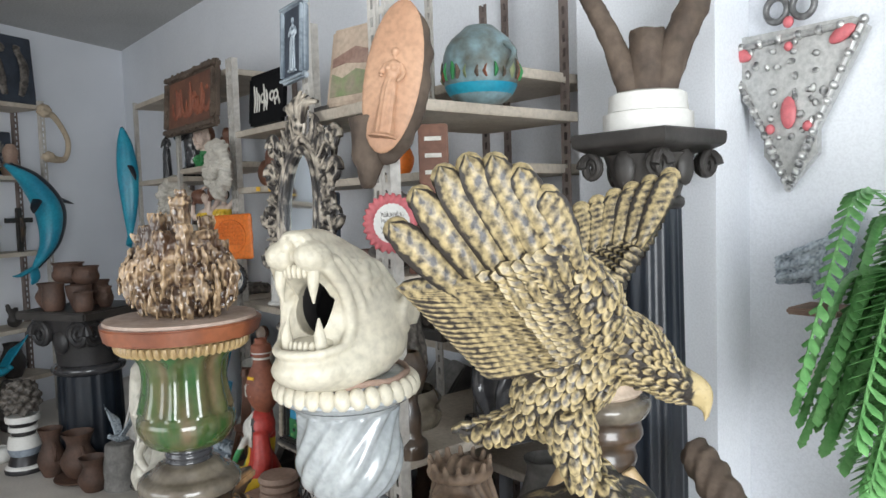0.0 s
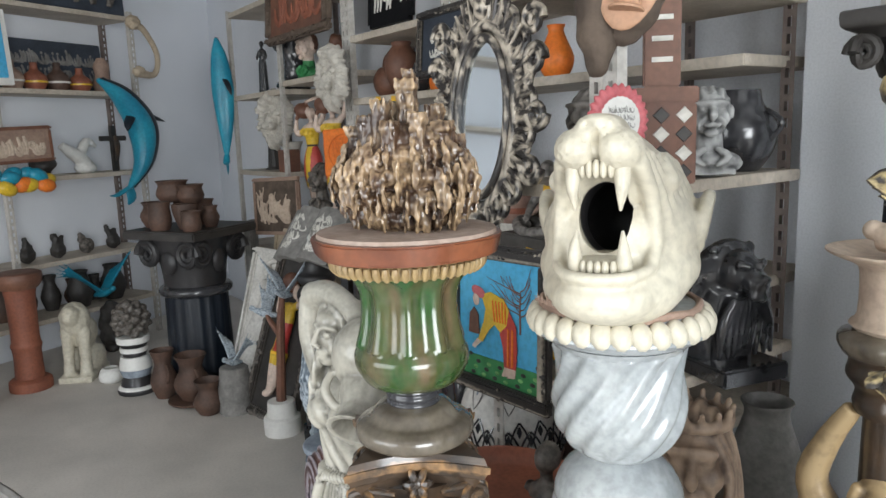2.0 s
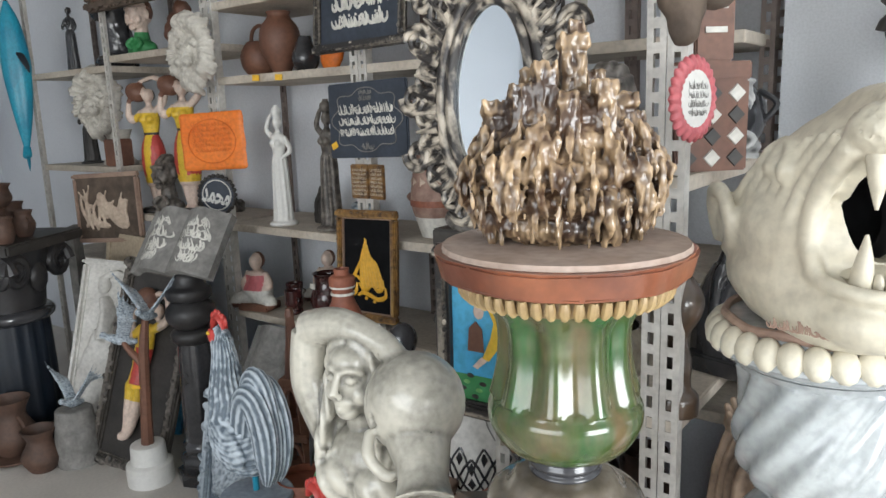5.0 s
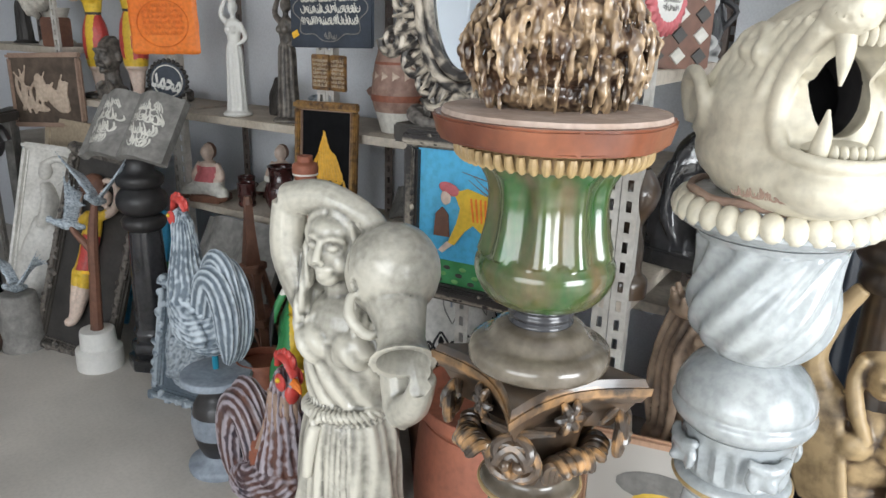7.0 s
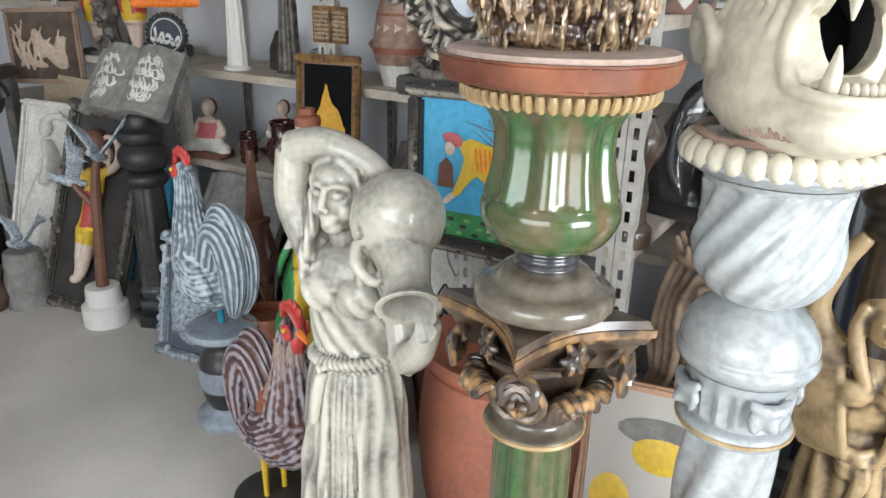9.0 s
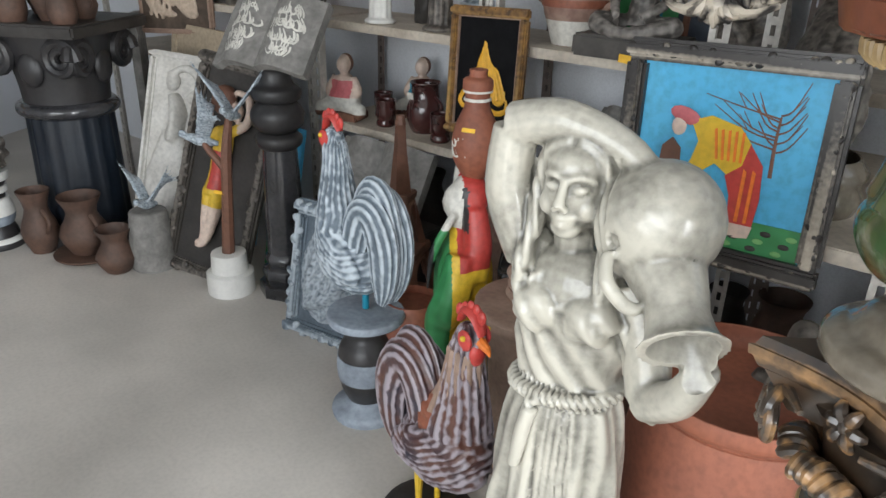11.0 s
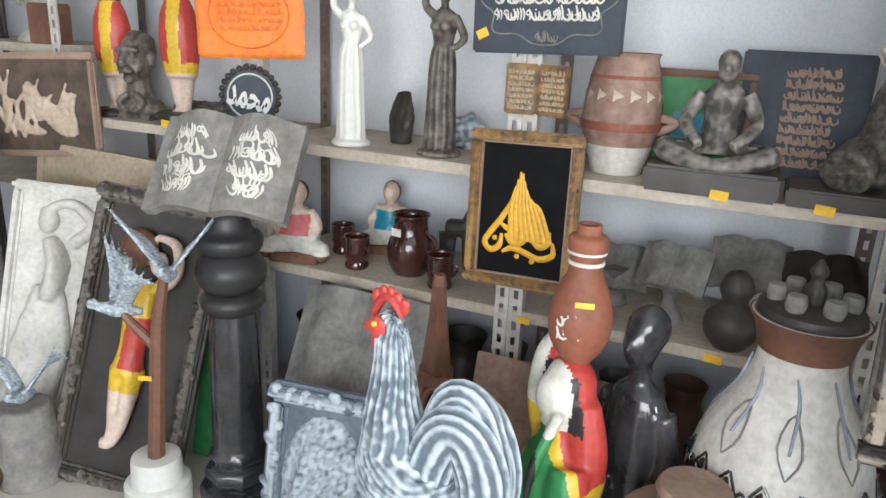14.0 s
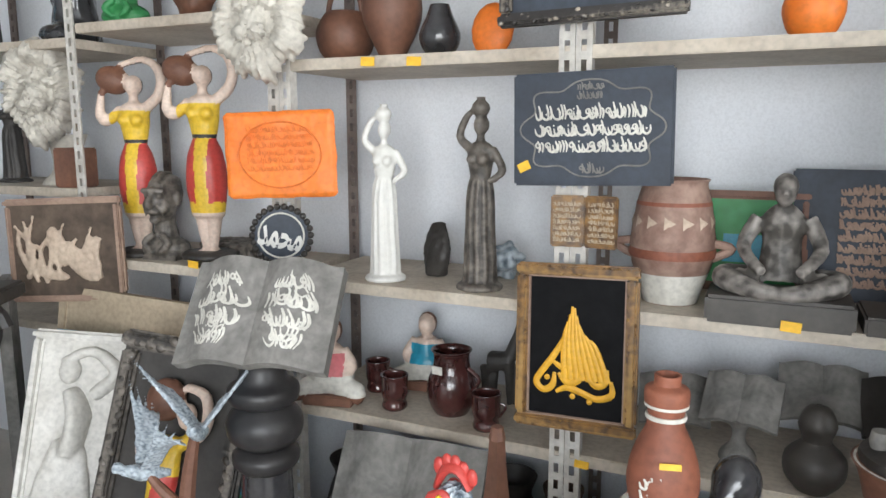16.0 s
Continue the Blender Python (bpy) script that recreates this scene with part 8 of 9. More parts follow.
for q in range(4):
    for s in (-1, 1):
        o = part("volute", volute(0.04, 2, 0.03), M_DARK, tc)
        o.matrix_basis = pose(0, 0, 0, 0, 0, 90 * q) @ pose(s * 0.115, -0.125, 1.745) @ Matrix.Diagonal((s, 1, 1, 1))
    o = part("leaf", ball((0, -0.12, 1.74), (0.035, 0.02, 0.055), seg=12), M_DARK, tc)
    o.matrix_basis = pose(0, 0, 0, 0, 0, 90 * q)
wpot = thing("branch_planter", "white octagonal pot holding thick cut branches", "planter", pose(-1.24, 1.84, 1.846))
part("pot", lathe(smoothed([(0.13, 0), (0.13, 0.055), (0.115, 0.06), (0.112, 0.11), (0.1, 0.115)], 1), 10), M_WHITE, wpot, "white plaster pot")
for pts, rr in (([(-0.04, 0, 0.1), (-0.09, 0, 0.25), (-0.17, 0.02, 0.42), (-0.24, 0.02, 0.55)], [0.045, 0.036, 0.03, 0.028]), ([(0.03, 0, 0.1), (0.07, 0, 0.22), (0.14, 0, 0.38), (0.18, 0, 0.5)], [0.05, 0.05, 0.045, 0.04]), ([(0, 0, 0.1), (0.0, 0, 0.3)], [0.06, 0.052])):
    o = part("branch", sculpt(tube(pts, rr, 10, 4), 0.012, 1, lambda p, n: (0.006 * nz(p, 25), 0.5)), M_BARK, wpot)
    o.matrix_basis = pose(0, 0, 0, 0, 0, 40)
gb_ = part("glass_bowl", lathe(smoothed([(0.03, 0), (0.06, 0.01), (0.085, 0.05), (0.09, 0.1)], 3), 28), M_LETTER, wpot, "clear pale glass bowl")
gb_.matrix_basis = pose(0.135, 0.12, 0.43)

orn = thing("wall_ornament", "silver triangular wall ornament with red stones", "wall ornament", pose(-1.0, 2.235, 1.97, 0, 0, 0) @ Matrix.Diagonal((0.8, 1, 0.9, 1)))
ob_ = flat_shape([(-0.27, 0.16), (-0.22, 0.2), (0.22, 0.2), (0.27, 0.16), (0.1, -0.14), (0.1, -0.22), (0.0, -0.33), (-0.1, -0.22), (-0.1, -0.14)], 0.02, 0.03)
part("plate", shade_relief(ob_, lambda c: 0.6), M_PALESILVER, orn)
bd = None
rng = random.Random(17)
for a, c in (((-0.26, 0.16), (0.26, 0.18)), ((0.26, 0.18), (0.09, -0.15)), ((0.09, -0.15), (0.0, -0.33)), ((0.0, -0.33), (-0.09, -0.15)), ((-0.09, -0.15), (-0.26, 0.16))):
    bd = tube([(a[0], -0.015, a[1]), (c[0], -0.015, c[1])], [0.012, 0.012], 8, 1, bm=bd)
    for k in range(7):
        t = k / 7
        bd = ball((a[0] + (c[0] - a[0]) * t, -0.018, a[1] + (c[1] - a[1]) * t), 0.017, seg=8, bm=bd)
for k in range(46):
    x, z = rng.uniform(-0.18, 0.18), rng.uniform(-0.24, 0.17)
    if abs(x) < 0.02 + 0.2 * (z + 0.25) / 0.42:
        bd = ball((x, -0.014, z), (rng.uniform(0.008, 0.017), 0.01, rng.uniform(0.008, 0.017)), seg=8, bm=bd)
part("filigree", shade_relief(bd, lambda c: 0.5 + 0.7 * nz(c, 60)), M_PALESILVER, orn)
for s in (-1, 1):
    part("ring", moved(ring_tube(0.04, 0.04, 0.012, -0.01), pose(0.05 * s, 0, 0.27)), M_PALESILVER, orn)
for x, z, rx, rz_, an in ((-0.19, 0.14, 0.05, 0.024, 20), (0.19, 0.15, 0.05, 0.024, -25), (0.0, -0.08, 0.03, 0.055, 0), (0, 0.22, 0.02, 0.02, 0), (-0.07, -0.13, 0.018, 0.018, 0), (0.07, -0.13, 0.018, 0.018, 0), (0, 0.14, 0.016, 0.016, 0)):
    o = part("red_stone", ball((0, 0, 0), (rx, 0.012, rz_), seg=14), M_PINK, orn, "polished red stone")
    o.matrix_basis = pose(x, -0.02, z, 0, an, 0)
gf = plaque("wall_frame", "tall narrow grey carved frame on the wall", 0.2, 0.6, 0.03, M_GREYB, pose(-0.58, 2.262, 1.98), "frame")
moulding(0.22, 0.62, 0.03, 0.035, M_GREYB, gf)
rk = part("wall_bracket", box(-0.07, 0.07, -0.16, 0.0, -0.02, 0.0, 0.005), M_STONEJAR)
rk.matrix_basis = pose(-0.89, 2.268, 1.32)
tagged(rk, "small stone bracket shelf on the wall", "bracket")
b = tube([(0.02, 0, 0.02), (0.03, 0, 0.12), (0.06, 0, 0.2), (0.08, 0, 0.25)], [0.04, 0.05, 0.04, 0.025], 10, 4)
b = ball((0.085, 0, 0.265), (0.028, 0.022, 0.024), bm=b)
b = tube([(0.1, 0, 0.265), (0.125, 0, 0.25)], [0.01, 0.002], bm=b)
for k in range(6):
    b = tube([(0.05, 0.0, 0.2 - 0.015 * k), (-0.03, (k % 2 - 0.5) * 0.04, 0.17 - 0.018 * k), (-0.12, 0, 0.14 - 0.015 * k)], [0.018, 0.016, 0.005], 8, 3, bm=b)
statue("bird_statue", lumpy(b, 0.006, 0.003, 70, 1), M_GREYB, pose(-0.9, 2.19, 1.32, 0, 0, 20), "black and white bird of prey statuette", "statuette")
wb = statue("white_shell", lumpy(ball((0, 0, 0), (0.07, 0.05, 0.045)), 0.008, 0.004, 40), M_WHITE, pose(-0.89, 2.23, 1.1), "round white ridged wall piece", "ornament")

# green fern in a hanging plastic spray
fern = thing("fern", "bright green hanging artificial fern fronds", "plant", pose(-0.46, 1.92, 0.62))
part("pot", lathe(smoothed([(0.1, 0), (0.13, 0.1), (0.15, 0.2), (0.14, 0.205)], 2), 24), M_DARK, fern)
rng = random.Random(23)
for k in range(95):
    b = bmesh.new()
    lay = b.verts.layers.float.new("relief")
    a = rng.uniform(0, 2 * math.pi)
    reach, hgt = rng.uniform(0.16, 0.3), rng.uniform(0.35, 0.85)
    pts = smoothed([(0.02 * math.cos(a), 0.02 * math.sin(a), 0.18), (0.35 * reach * math.cos(a), 0.35 * reach * math.sin(a), 0.2 + hgt * 0.75), (0.75 * reach * math.cos(a), 0.75 * reach * math.sin(a), 0.2 + hgt), (reach * math.cos(a), reach * math.sin(a), 0.2 + hgt * 0.8), (1.25 * reach * math.cos(a), 1.25 * reach * math.sin(a), 0.2 + hgt * 0.45)], 9)
    for i in range(3, len(pts) - 1):
        d = (pts[i + 1] - pts[i]).normalized()
        sd = d.cross(Vector((0, 0, 1)))
        sd = sd.normalized() if sd.length > 0.1 else Vector((math.sin(a), -math.cos(a), 0))
        l = 0.075 * math.sin(math.pi * (i + 1) / (len(pts) + 1)) + 0.015
        for s in (-1, 1):
            leaf(b, pts[i], pts[i] + sd * s * l + d * 0.02 + Vector((0, 0, -0.012)), 0.024, 0.002, (0, 0, 1), lay, n=4)
    st = tube([tuple(p) for p in pts[::3]] + [tuple(pts[-1])], [0.004] * (len(pts[::3]) + 1), 5, 1)
    part("frond", join(b, st), M_FERN, fern)
fst = thing("plant_stand", "dark turned wooden plant stand", "stand", pose(-0.46, 1.92, 0))
part("base", lathe([(0.15, 0), (0.15, 0.04), (0.05, 0.06)], 20), M_DARK, fst)
part("stem", lathe([(0.04, 0.06), (0.035, 0.58)], 16), M_DARK, fst)
part("top", lathe([(0.08, 0.58), (0.14, 0.6), (0.14, 0.62)], 20), M_DARK, fst)

# pink bird cup on a gilded figure column, trunk, drapery statue
cc = thing("bird_bath", "pinkish white cup with a small bird on its rim", "bird bath", pose(-1.13, 1.46, 1.15))
part("bowl", lathe(smoothed([(0.075, 0.0), (0.1, 0.02), (0.085, 0.04), (0.085, 0.13), (0.1, 0.15), (0.145, 0.17), (0.145, 0.178), (0.09, 0.16)], 3), 36), M_PINKCLAY, cc)
part("base_ring", lathe(smoothed([(0.11, -0.04), (0.12, -0.02), (0.115, 0.0), (0.08, 0.012)], 3), 36), M_TAUPE, cc)
part("small_bird", lumpy(tube([(-0.05, -0.02, 0.2), (0.0, -0.02, 0.2), (0.05, -0.02, 0.17)], [0.028, 0.035, 0.012], bm=ball((-0.06, -0.02, 0.215), 0.022)), 0.006, 0.001, 50), M_PINKCLAY, cc)
gc = thing("figure_column", "gilded brown column carved as a veiled woman with raised arms", "column", pose(-1.13, 1.46, 0))
part("capital", lathe(smoothed([(0.08, 0.98), (0.085, 1.0), (0.08, 1.03), (0.1, 1.06), (0.095, 1.09), (0.105, 1.11)], 3), 32), M_BRONZE, gc)
part("core", lathe([(0.1, 0.0), (0.07, 0.3), (0.062, 0.98)], 32), M_BRONZE, gc)
M_DRAPE = paint("gilded_brown", (0.075, 0.045, 0.025), 0.4, (0.05, 0.03, 0.018), 8, relief=(0.42, 0.3, 0.16), relief_lo=0.3, relief_hi=0.75)
b = tube([(0, -0.02, 0.0), (0, -0.02, 0.28), (0, -0.02, 0.4), (0, -0.02, 0.5)], [0.14, 0.12, 0.105, 0.08], 20, 5, 0.85)
b = tube([(0, -0.02, 0.48), (0, -0.025, 0.58), (0, -0.02, 0.66), (0, -0.01, 0.71)], [0.08, 0.094, 0.09, 0.045], 16, 4, 0.75, bm=b)
b = ball((0.0, -0.06, 0.785), (0.042, 0.046, 0.056), seg=18, bm=b)
b = ball((0.0, -0.025, 0.795), (0.062, 0.062, 0.074), seg=18, bm=b)
b = tube([(0, -0.104, 0.8), (0, -0.116, 0.775)], [0.006, 0.01], 8, 2, bm=b)
b = tube([(-0.016, -0.1, 0.758), (0.016, -0.1, 0.758)], [0.006, 0.006], 6, 1, bm=b)
for s in (-1, 1):
    b = ball((0.019 * s, -0.096, 0.797), (0.01, 0.008, 0.006), seg=8, bm=b)
    b = tube([(0.05 * s, -0.06, 0.83), (0.062 * s, -0.06, 0.77), (0.05 * s, -0.085, 0.7), (0.02 * s, -0.1, 0.63)], [0.014, 0.018, 0.02, 0.012], 8, 4, bm=b)
    b = ball((0.042 * s, -0.085, 0.615), (0.04, 0.032, 0.038), bm=b)
    b = tube([(0.08 * s, -0.01, 0.67), (0.15 * s, -0.02, 0.79), (0.12 * s, -0.02, 0.9), (0.075 * s, -0.03, 0.985)], [0.042, 0.036, 0.027, 0.02], 12, 4, bm=b)
    for k in range(8):
        x = 0.155 - 0.013 * k
        b = tube([(s * x, -0.02 - 0.004 * k, 0.81 - 0.015 * k), (s * (x + 0.014), -0.04 - 0.005 * k, 0.66), (s * (x - 0.012), -0.06 - 0.007 * k, 0.5), (s * (x - 0.03), -0.07 - 0.006 * k, 0.44)], [0.012, 0.0135, 0.014, 0.007], 8, 4, bm=b)
for k in range(6):
    b = tube([(-0.09, -0.05, 0.5 - 0.008 * k), (-0.01, -0.112, 0.46 - 0.012 * k), (0.08, -0.06, 0.5 - 0.01 * k)], [0.01, 0.012, 0.01], 8, 4, bm=b)
b = tube([(0, -0.11, 0.45), (0.01, -0.125, 0.38), (-0.01, -0.12, 0.28)], [0.02, 0.022, 0.01], 8, 4, bm=b)


def drape(p, n):
    if p.z > 0.44:
        return 0.0012 * nz(p, 40), 0.5
    return 0.007 * math.sin(math.atan2(p.x, -p.y) * 11 + p.z * 8 + 2.2 * nz(p, 5)), 0.5


o = part("draped_figure", shade_wash(sculpt(b, 0.006, 1, drape), 6, 110, 0.56, 0.25, 18), M_DRAPE, gc, "gilded brown veiled woman with raised arms", smooth=60)
o.matrix_basis = pose(0, 0, 0, 0, 0, 14)
dr = sculpt(tube([(-0.3, 0.2, 0.98), (-0.2, 0.15, 0.92), (-0.05, 0.08, 0.75), (0.1, 0.0, 0.55), (0.2, -0.05, 0.02)], [0.045, 0.05, 0.06, 0.07, 0.09], 10, 4), 0.012, 1, lambda p, n: (0.008 * nz(p, 22) + 0.004 * math.sin(p.x * 150), 0.5))
statue("twisted_trunk", dr, M_BARK, pose(-0.72, 1.5, 0), "dark twisted piece of driftwood trunk", "driftwood")

# ---- far corner and west shelving ----
bc = thing("black_column", "large black column with scrolled capital in the corner", "column", pose(-5.15, 1.2, 0, 0, 0, 30))
part("base", lathe(smoothed([(0.25, 0), (0.25, 0.06), (0.2, 0.08)], 2), 32), M_BLACK, bc)
part("shaft", lathe([(0.2, 0.08), (0.19, 0.62)], 64, 16, 0.03), M_NAVY, bc)
part("ring", lathe(smoothed([(0.2, 0.62), (0.225, 0.64), (0.225, 0.67), (0.2, 0.69)], 3), 40), M_CHAR, bc)
part("bell", lathe(smoothed([(0.19, 0.69), (0.2, 0.8), (0.24, 1.0)], 3), 40), M_BLACK, bc)
for q in range(4):
    for s in (-1, 1):
        o = part("volute", volute(0.085, 2.2, 0.06), M_BLACK, bc)
        o.matrix_basis = pose(0, 0, 0, 0, 0, 90 * q) @ pose(s * 0.16, -0.215, 0.9) @ Matrix.Diagonal((s, 1, 1, 1))
    o = part("leaf", ball((0, -0.21, 0.85), (0.06, 0.03, 0.08), seg=12), M_BLACK, bc)
    o.matrix_basis = pose(0, 0, 0, 0, 0, 90 * q)
part("abacus", box(-0.29, 0.29, -0.29, 0.29, 1.0, 1.055, 0.01), M_DARK, bc, "dusty dark slab top")
sd = part("side_board", box(-0.02, 0.02, -0.07, 0.07, 0, 1.05, 0.004), M_GREYST)
sd.matrix_basis = pose(-5.17, 1.6, 0, 0, 0, 45)
tagged(sd, "grey upright board beside the black column", "board")
POTS = [(-0.2, -0.1, 0.085, 0.16, 0), (-0.05, -0.2, 0.07, 0.17, 1), (0.08, -0.12, 0.08, 0.15, 2), (0.2, -0.2, 0.06, 0.12, 1), (0.17, 0.0, 0.055, 0.13, 0), (-0.12, 0.1, 0.08, 0.15, 2), (0.03, 0.1, 0.075, 0.16, 0)]
for x, y, r, h, k in POTS:
    prof = [(r * 0.6, 0), (r, h * 0.45), (r * 0.7, h * 0.8), (r * 0.85, h)] if k == 0 else ([(r * 0.8, 0), (r, h * 0.3), (r * 0.9, h * 0.8), (r, h)] if k == 1 else [(r * 0.5, 0), (r * 0.9, h * 0.6), (r, h)])
    p_ = Matrix.Rotation(radians(30), 3, "Z") @ Vector((x, y, 0))
    v_ = vessel("clay_pot", "small brown clay pot on the black column", prof, M_TERRA, pose(-5.15 + p_.x, 1.2 + p_.y, 1.055, 0, 0, 40 * k), "pot", 2 if k == 0 else 0)
    v_["group"] = "pots on the black column"
for x, y, z, r, h in ((-5.2, 1.12, 1.215, 0.1, 0.13), (-5.1, 1.2, 1.21, 0.085, 0.11)):
    v_ = vessel("clay_pot", "wide brown clay pot stacked on other pots", [(r * 0.7, 0), (r, h * 0.35), (r * 0.85, h * 0.8), (r, h)], M_TERRA, pose(x, y, z), "pot", 2)
    v_["group"] = "pots on the black column"
for x, y, r, h, label in ((-5.08, 0.93, 0.085, 0.3, "tall brown clay jug on the floor"), (-4.86, 1.04, 0.11, 0.27, "brown clay pitcher with handles on a dish"), (-4.62, 1.06, 0.09, 0.2, "brown clay bowl on the floor")):
    vessel("clay_jug", label, [(r * 0.6, 0.0), (r, h * 0.35), (r * 0.6, h * 0.72), (r * 0.85, h)], M_TERRA, pose(x, y, 0.03 if h == 0.27 else 0), "jug", 2 if h > 0.25 else 0)
part("clay_dish", lathe(smoothed([(0.1, 0), (0.14, 0.015), (0.15, 0.03), (0.12, 0.028)], 2), 28), M_TERRA).location = (-4.86, 1.04, 0)
tagged(bpy.data.objects["clay_dish"], "shallow brown clay dish under a pitcher", "dish")
sp_ = thing("striped_stand", "black and white striped turned stand", "stand", pose(-5.32, 0.82, 0))
for k, (r0, r1, z0, z1, mt) in enumerate(((0.12, 0.12, 0, 0.03, M_BLACK), (0.12, 0.1, 0.03, 0.05, M_WHITE), (0.1, 0.08, 0.05, 0.11, M_BLACK), (0.085, 0.1, 0.11, 0.16, M_GREY), (0.1, 0.085, 0.16, 0.24, M_WHITE), (0.07, 0.07, 0.24, 0.27, M_BLACK), (0.085, 0.085, 0.27, 0.3, M_WHITE), (0.075, 0.09, 0.3, 0.33, M_BLACK), (0.1, 0.1, 0.33, 0.37, M_WHITE))):
    part("turned_ring", lathe([(r0, z0), ((r0 + r1) / 2 * 1.03, (z0 + z1) / 2), (r1, z1)], 28), mt, sp_)
b = ball((0, 0, 0.1), (0.09, 0.085, 0.1))
for k in range(40):
    a, q = k * 2.4, 0.02 + 0.2 * (k / 40)
    rr = 0.1 * math.sqrt(max(0.05, 1 - ((q - 0.1) / 0.12) ** 2))
    b = ball((rr * math.cos(a), rr * math.sin(a), q), (0.028, 0.028, 0.024), seg=8, bm=b)
statue("curly_sculpture", lumpy(b, 0.009, 0.006, 50, 0), M_DARKR, pose(-5.32, 0.82, 0.37), "dark grey sculpture of curled leaves", "sculpture")
b = ball((0, 0.05, 0.3), (0.09, 0.13, 0.12))
b = ball((0, -0.06, 0.42), (0.1, 0.09, 0.12), bm=b)
b = ball((0, -0.13, 0.46), (0.06, 0.06, 0.07), bm=b)
for s in (-1, 1):
    b = tube([(0.05 * s, -0.07, 0.35), (0.055 * s, -0.09, 0.15), (0.055 * s, -0.11, 0.02)], [0.05, 0.036, 0.045], bm=b)
    b = ball((0.06 * s, 0.1, 0.1), (0.05, 0.1, 0.1), bm=b)
b = box(-0.11, 0.11, -0.17, 0.18, 0, 0.04, bm=b)
statue("white_lion", lumpy(b, 0.012, 0.006, 40), M_CREAM, pose(-5.9, 0.6, 0, 0, 0, 60), "cream seated lion statue on the floor", "statue")
vessel("white_pot", "small white plaster pot on the floor", [(0.05, 0), (0.08, 0.03), (0.07, 0.08), (0.05, 0.1)], M_WHITE, pose(-5.62, 0.72, 0), "pot")
rc = thing("red_column", "red-brown turned clay column", "column", pose(-5.86, 0.27, 0))
part("base", lathe(smoothed([(0.13, 0), (0.13, 0.06), (0.1, 0.08)], 2), 24), M_REDCLAY, rc)
part("shaft", lathe(smoothed([(0.09, 0.08), (0.085, 0.25), (0.095, 0.3), (0.085, 0.35), (0.09, 0.6), (0.1, 0.68)], 3), 24), M_REDCLAY, rc)
part("top", lathe(smoothed([(0.11, 0.68), (0.14, 0.72), (0.14, 0.78), (0.1, 0.79)], 2), 24), M_BROWN, rc)
statue("nude_figurine", moved(figurine(None, robe=False), Matrix.Diagonal((0.75, 0.75, 0.8, 1))), M_PINKCLAY, pose(-5.62, -0.05, 0, 0, 0, 60), "pale bronze standing figure", "statue")
bigl = vessel("large_clay_jar", "large dark grey clay jar with ear handles", [(0.16, 0), (0.25, 0.2), (0.27, 0.45), (0.2, 0.65), (0.15, 0.75), (0.18, 0.8)], M_GREYST, pose(-3.18, -0.33, 0, 0, 0, 60), "jar", 2, segs=40)


def dolphin(name, label, m, s):
    """A leaping dolphin wall piece, about 1 m long, bent like a bow: x to its belly side."""
    ob = thing(name, label, "wall ornament", m)
    path = [(-0.2, 0, 0.42), (-0.05, 0, 0.3), (0.07, 0, 0.08), (0.06, 0, -0.18), (-0.06, 0, -0.38)]
    rad = [0.02, 0.085, 0.115, 0.075, 0.02]
    part("belly", tube(path, rad, 16, 6, 0.7), M_TEAL, ob, "bright turquoise belly")
    part("back", tube([(x + 0.028, y, z + 0.008) for x, y, z in path], [r * 0.88 for r in rad], 16, 6, 0.78), M_NAVY, ob, "dark navy back")
    part("fin", tube([(0.1, 0, 0.18), (0.2, 0, 0.14), (0.26, 0, 0.12)], [0.06, 0.035, 0.006], 10, 3, 0.35), M_NAVY, ob)
    part("tail", tube([(-0.06, 0, -0.37), (-0.15, 0, -0.42), (-0.2, 0, -0.42)], [0.03, 0.035, 0.008], 10, 3, 0.4), M_TEAL, ob)
    part("tail", tube([(-0.06, 0, -0.37), (-0.05, 0, -0.45), (-0.08, 0, -0.5)], [0.03, 0.035, 0.008], 10, 3, 0.4), M_TEAL, ob)
    part("flipper", tube([(-0.02, -0.04, 0.16), (-0.07, -0.08, 0.1), (-0.09, -0.1, 0.05)], [0.035, 0.03, 0.006], 10, 3, 0.4), M_NAVY, ob)
    return ob


dolphin("dolphin", "turquoise and navy wooden dolphin hung on the shelving", WEST @ pose(1.36, -0.06, 1.63, 0, 0, 0) @ Matrix.Diagonal((1.3, 1, 1.05, 1)), 1)
dolphin("dolphin", "narrow turquoise dolphin hung on the corner post", pose(-5.86, 1.72, 1.86, 0, 0, 152) @ Matrix.Diagonal((0.5, 0.7, 1.05, 1)), 1)


def on_west(x, z, name, label, fn, mat, category="ornament", y=0.15, rz=0):
    return statue(name, fn, mat, WEST @ pose(x, y, z, 0, 0, rz), label, category)


rel = plaque("dark_relief", "large dark carved relief panel on the top board", 1.5, 0.55, 0.03, M_SLATE, WEST @ pose(0.75, 0.1, 2.86, -4, 0, 0), "relief")
b = None
rng = random.Random(31)
for k in range(10):
    x = -0.65 + 0.14 * k
    b = tube([(x, -0.035, -0.22), (x + rng.uniform(-0.05, 0.05), -0.05, 0.0), (x + rng.uniform(-0.08, 0.08), -0.035, 0.2)], [0.03, 0.045, 0.02], 8, 3, 0.5, bm=b)
    b = ball((x, -0.04, 0.16), (0.035, 0.025, 0.04), seg=8, bm=b)
part("raised_figure", shade_wash(lumpy(b, 0.01, 0.006, 30, 1), 5, 40, 0.4, 0.4, 20), M_DARKR, rel)
rel2 = plaque("dark_relief", "dark carved relief panel behind the pots", 0.9, 0.36, 0.02, M_SLATE, WEST @ pose(0.95, 0.28, 2.19, -3, 0, 0), "relief")
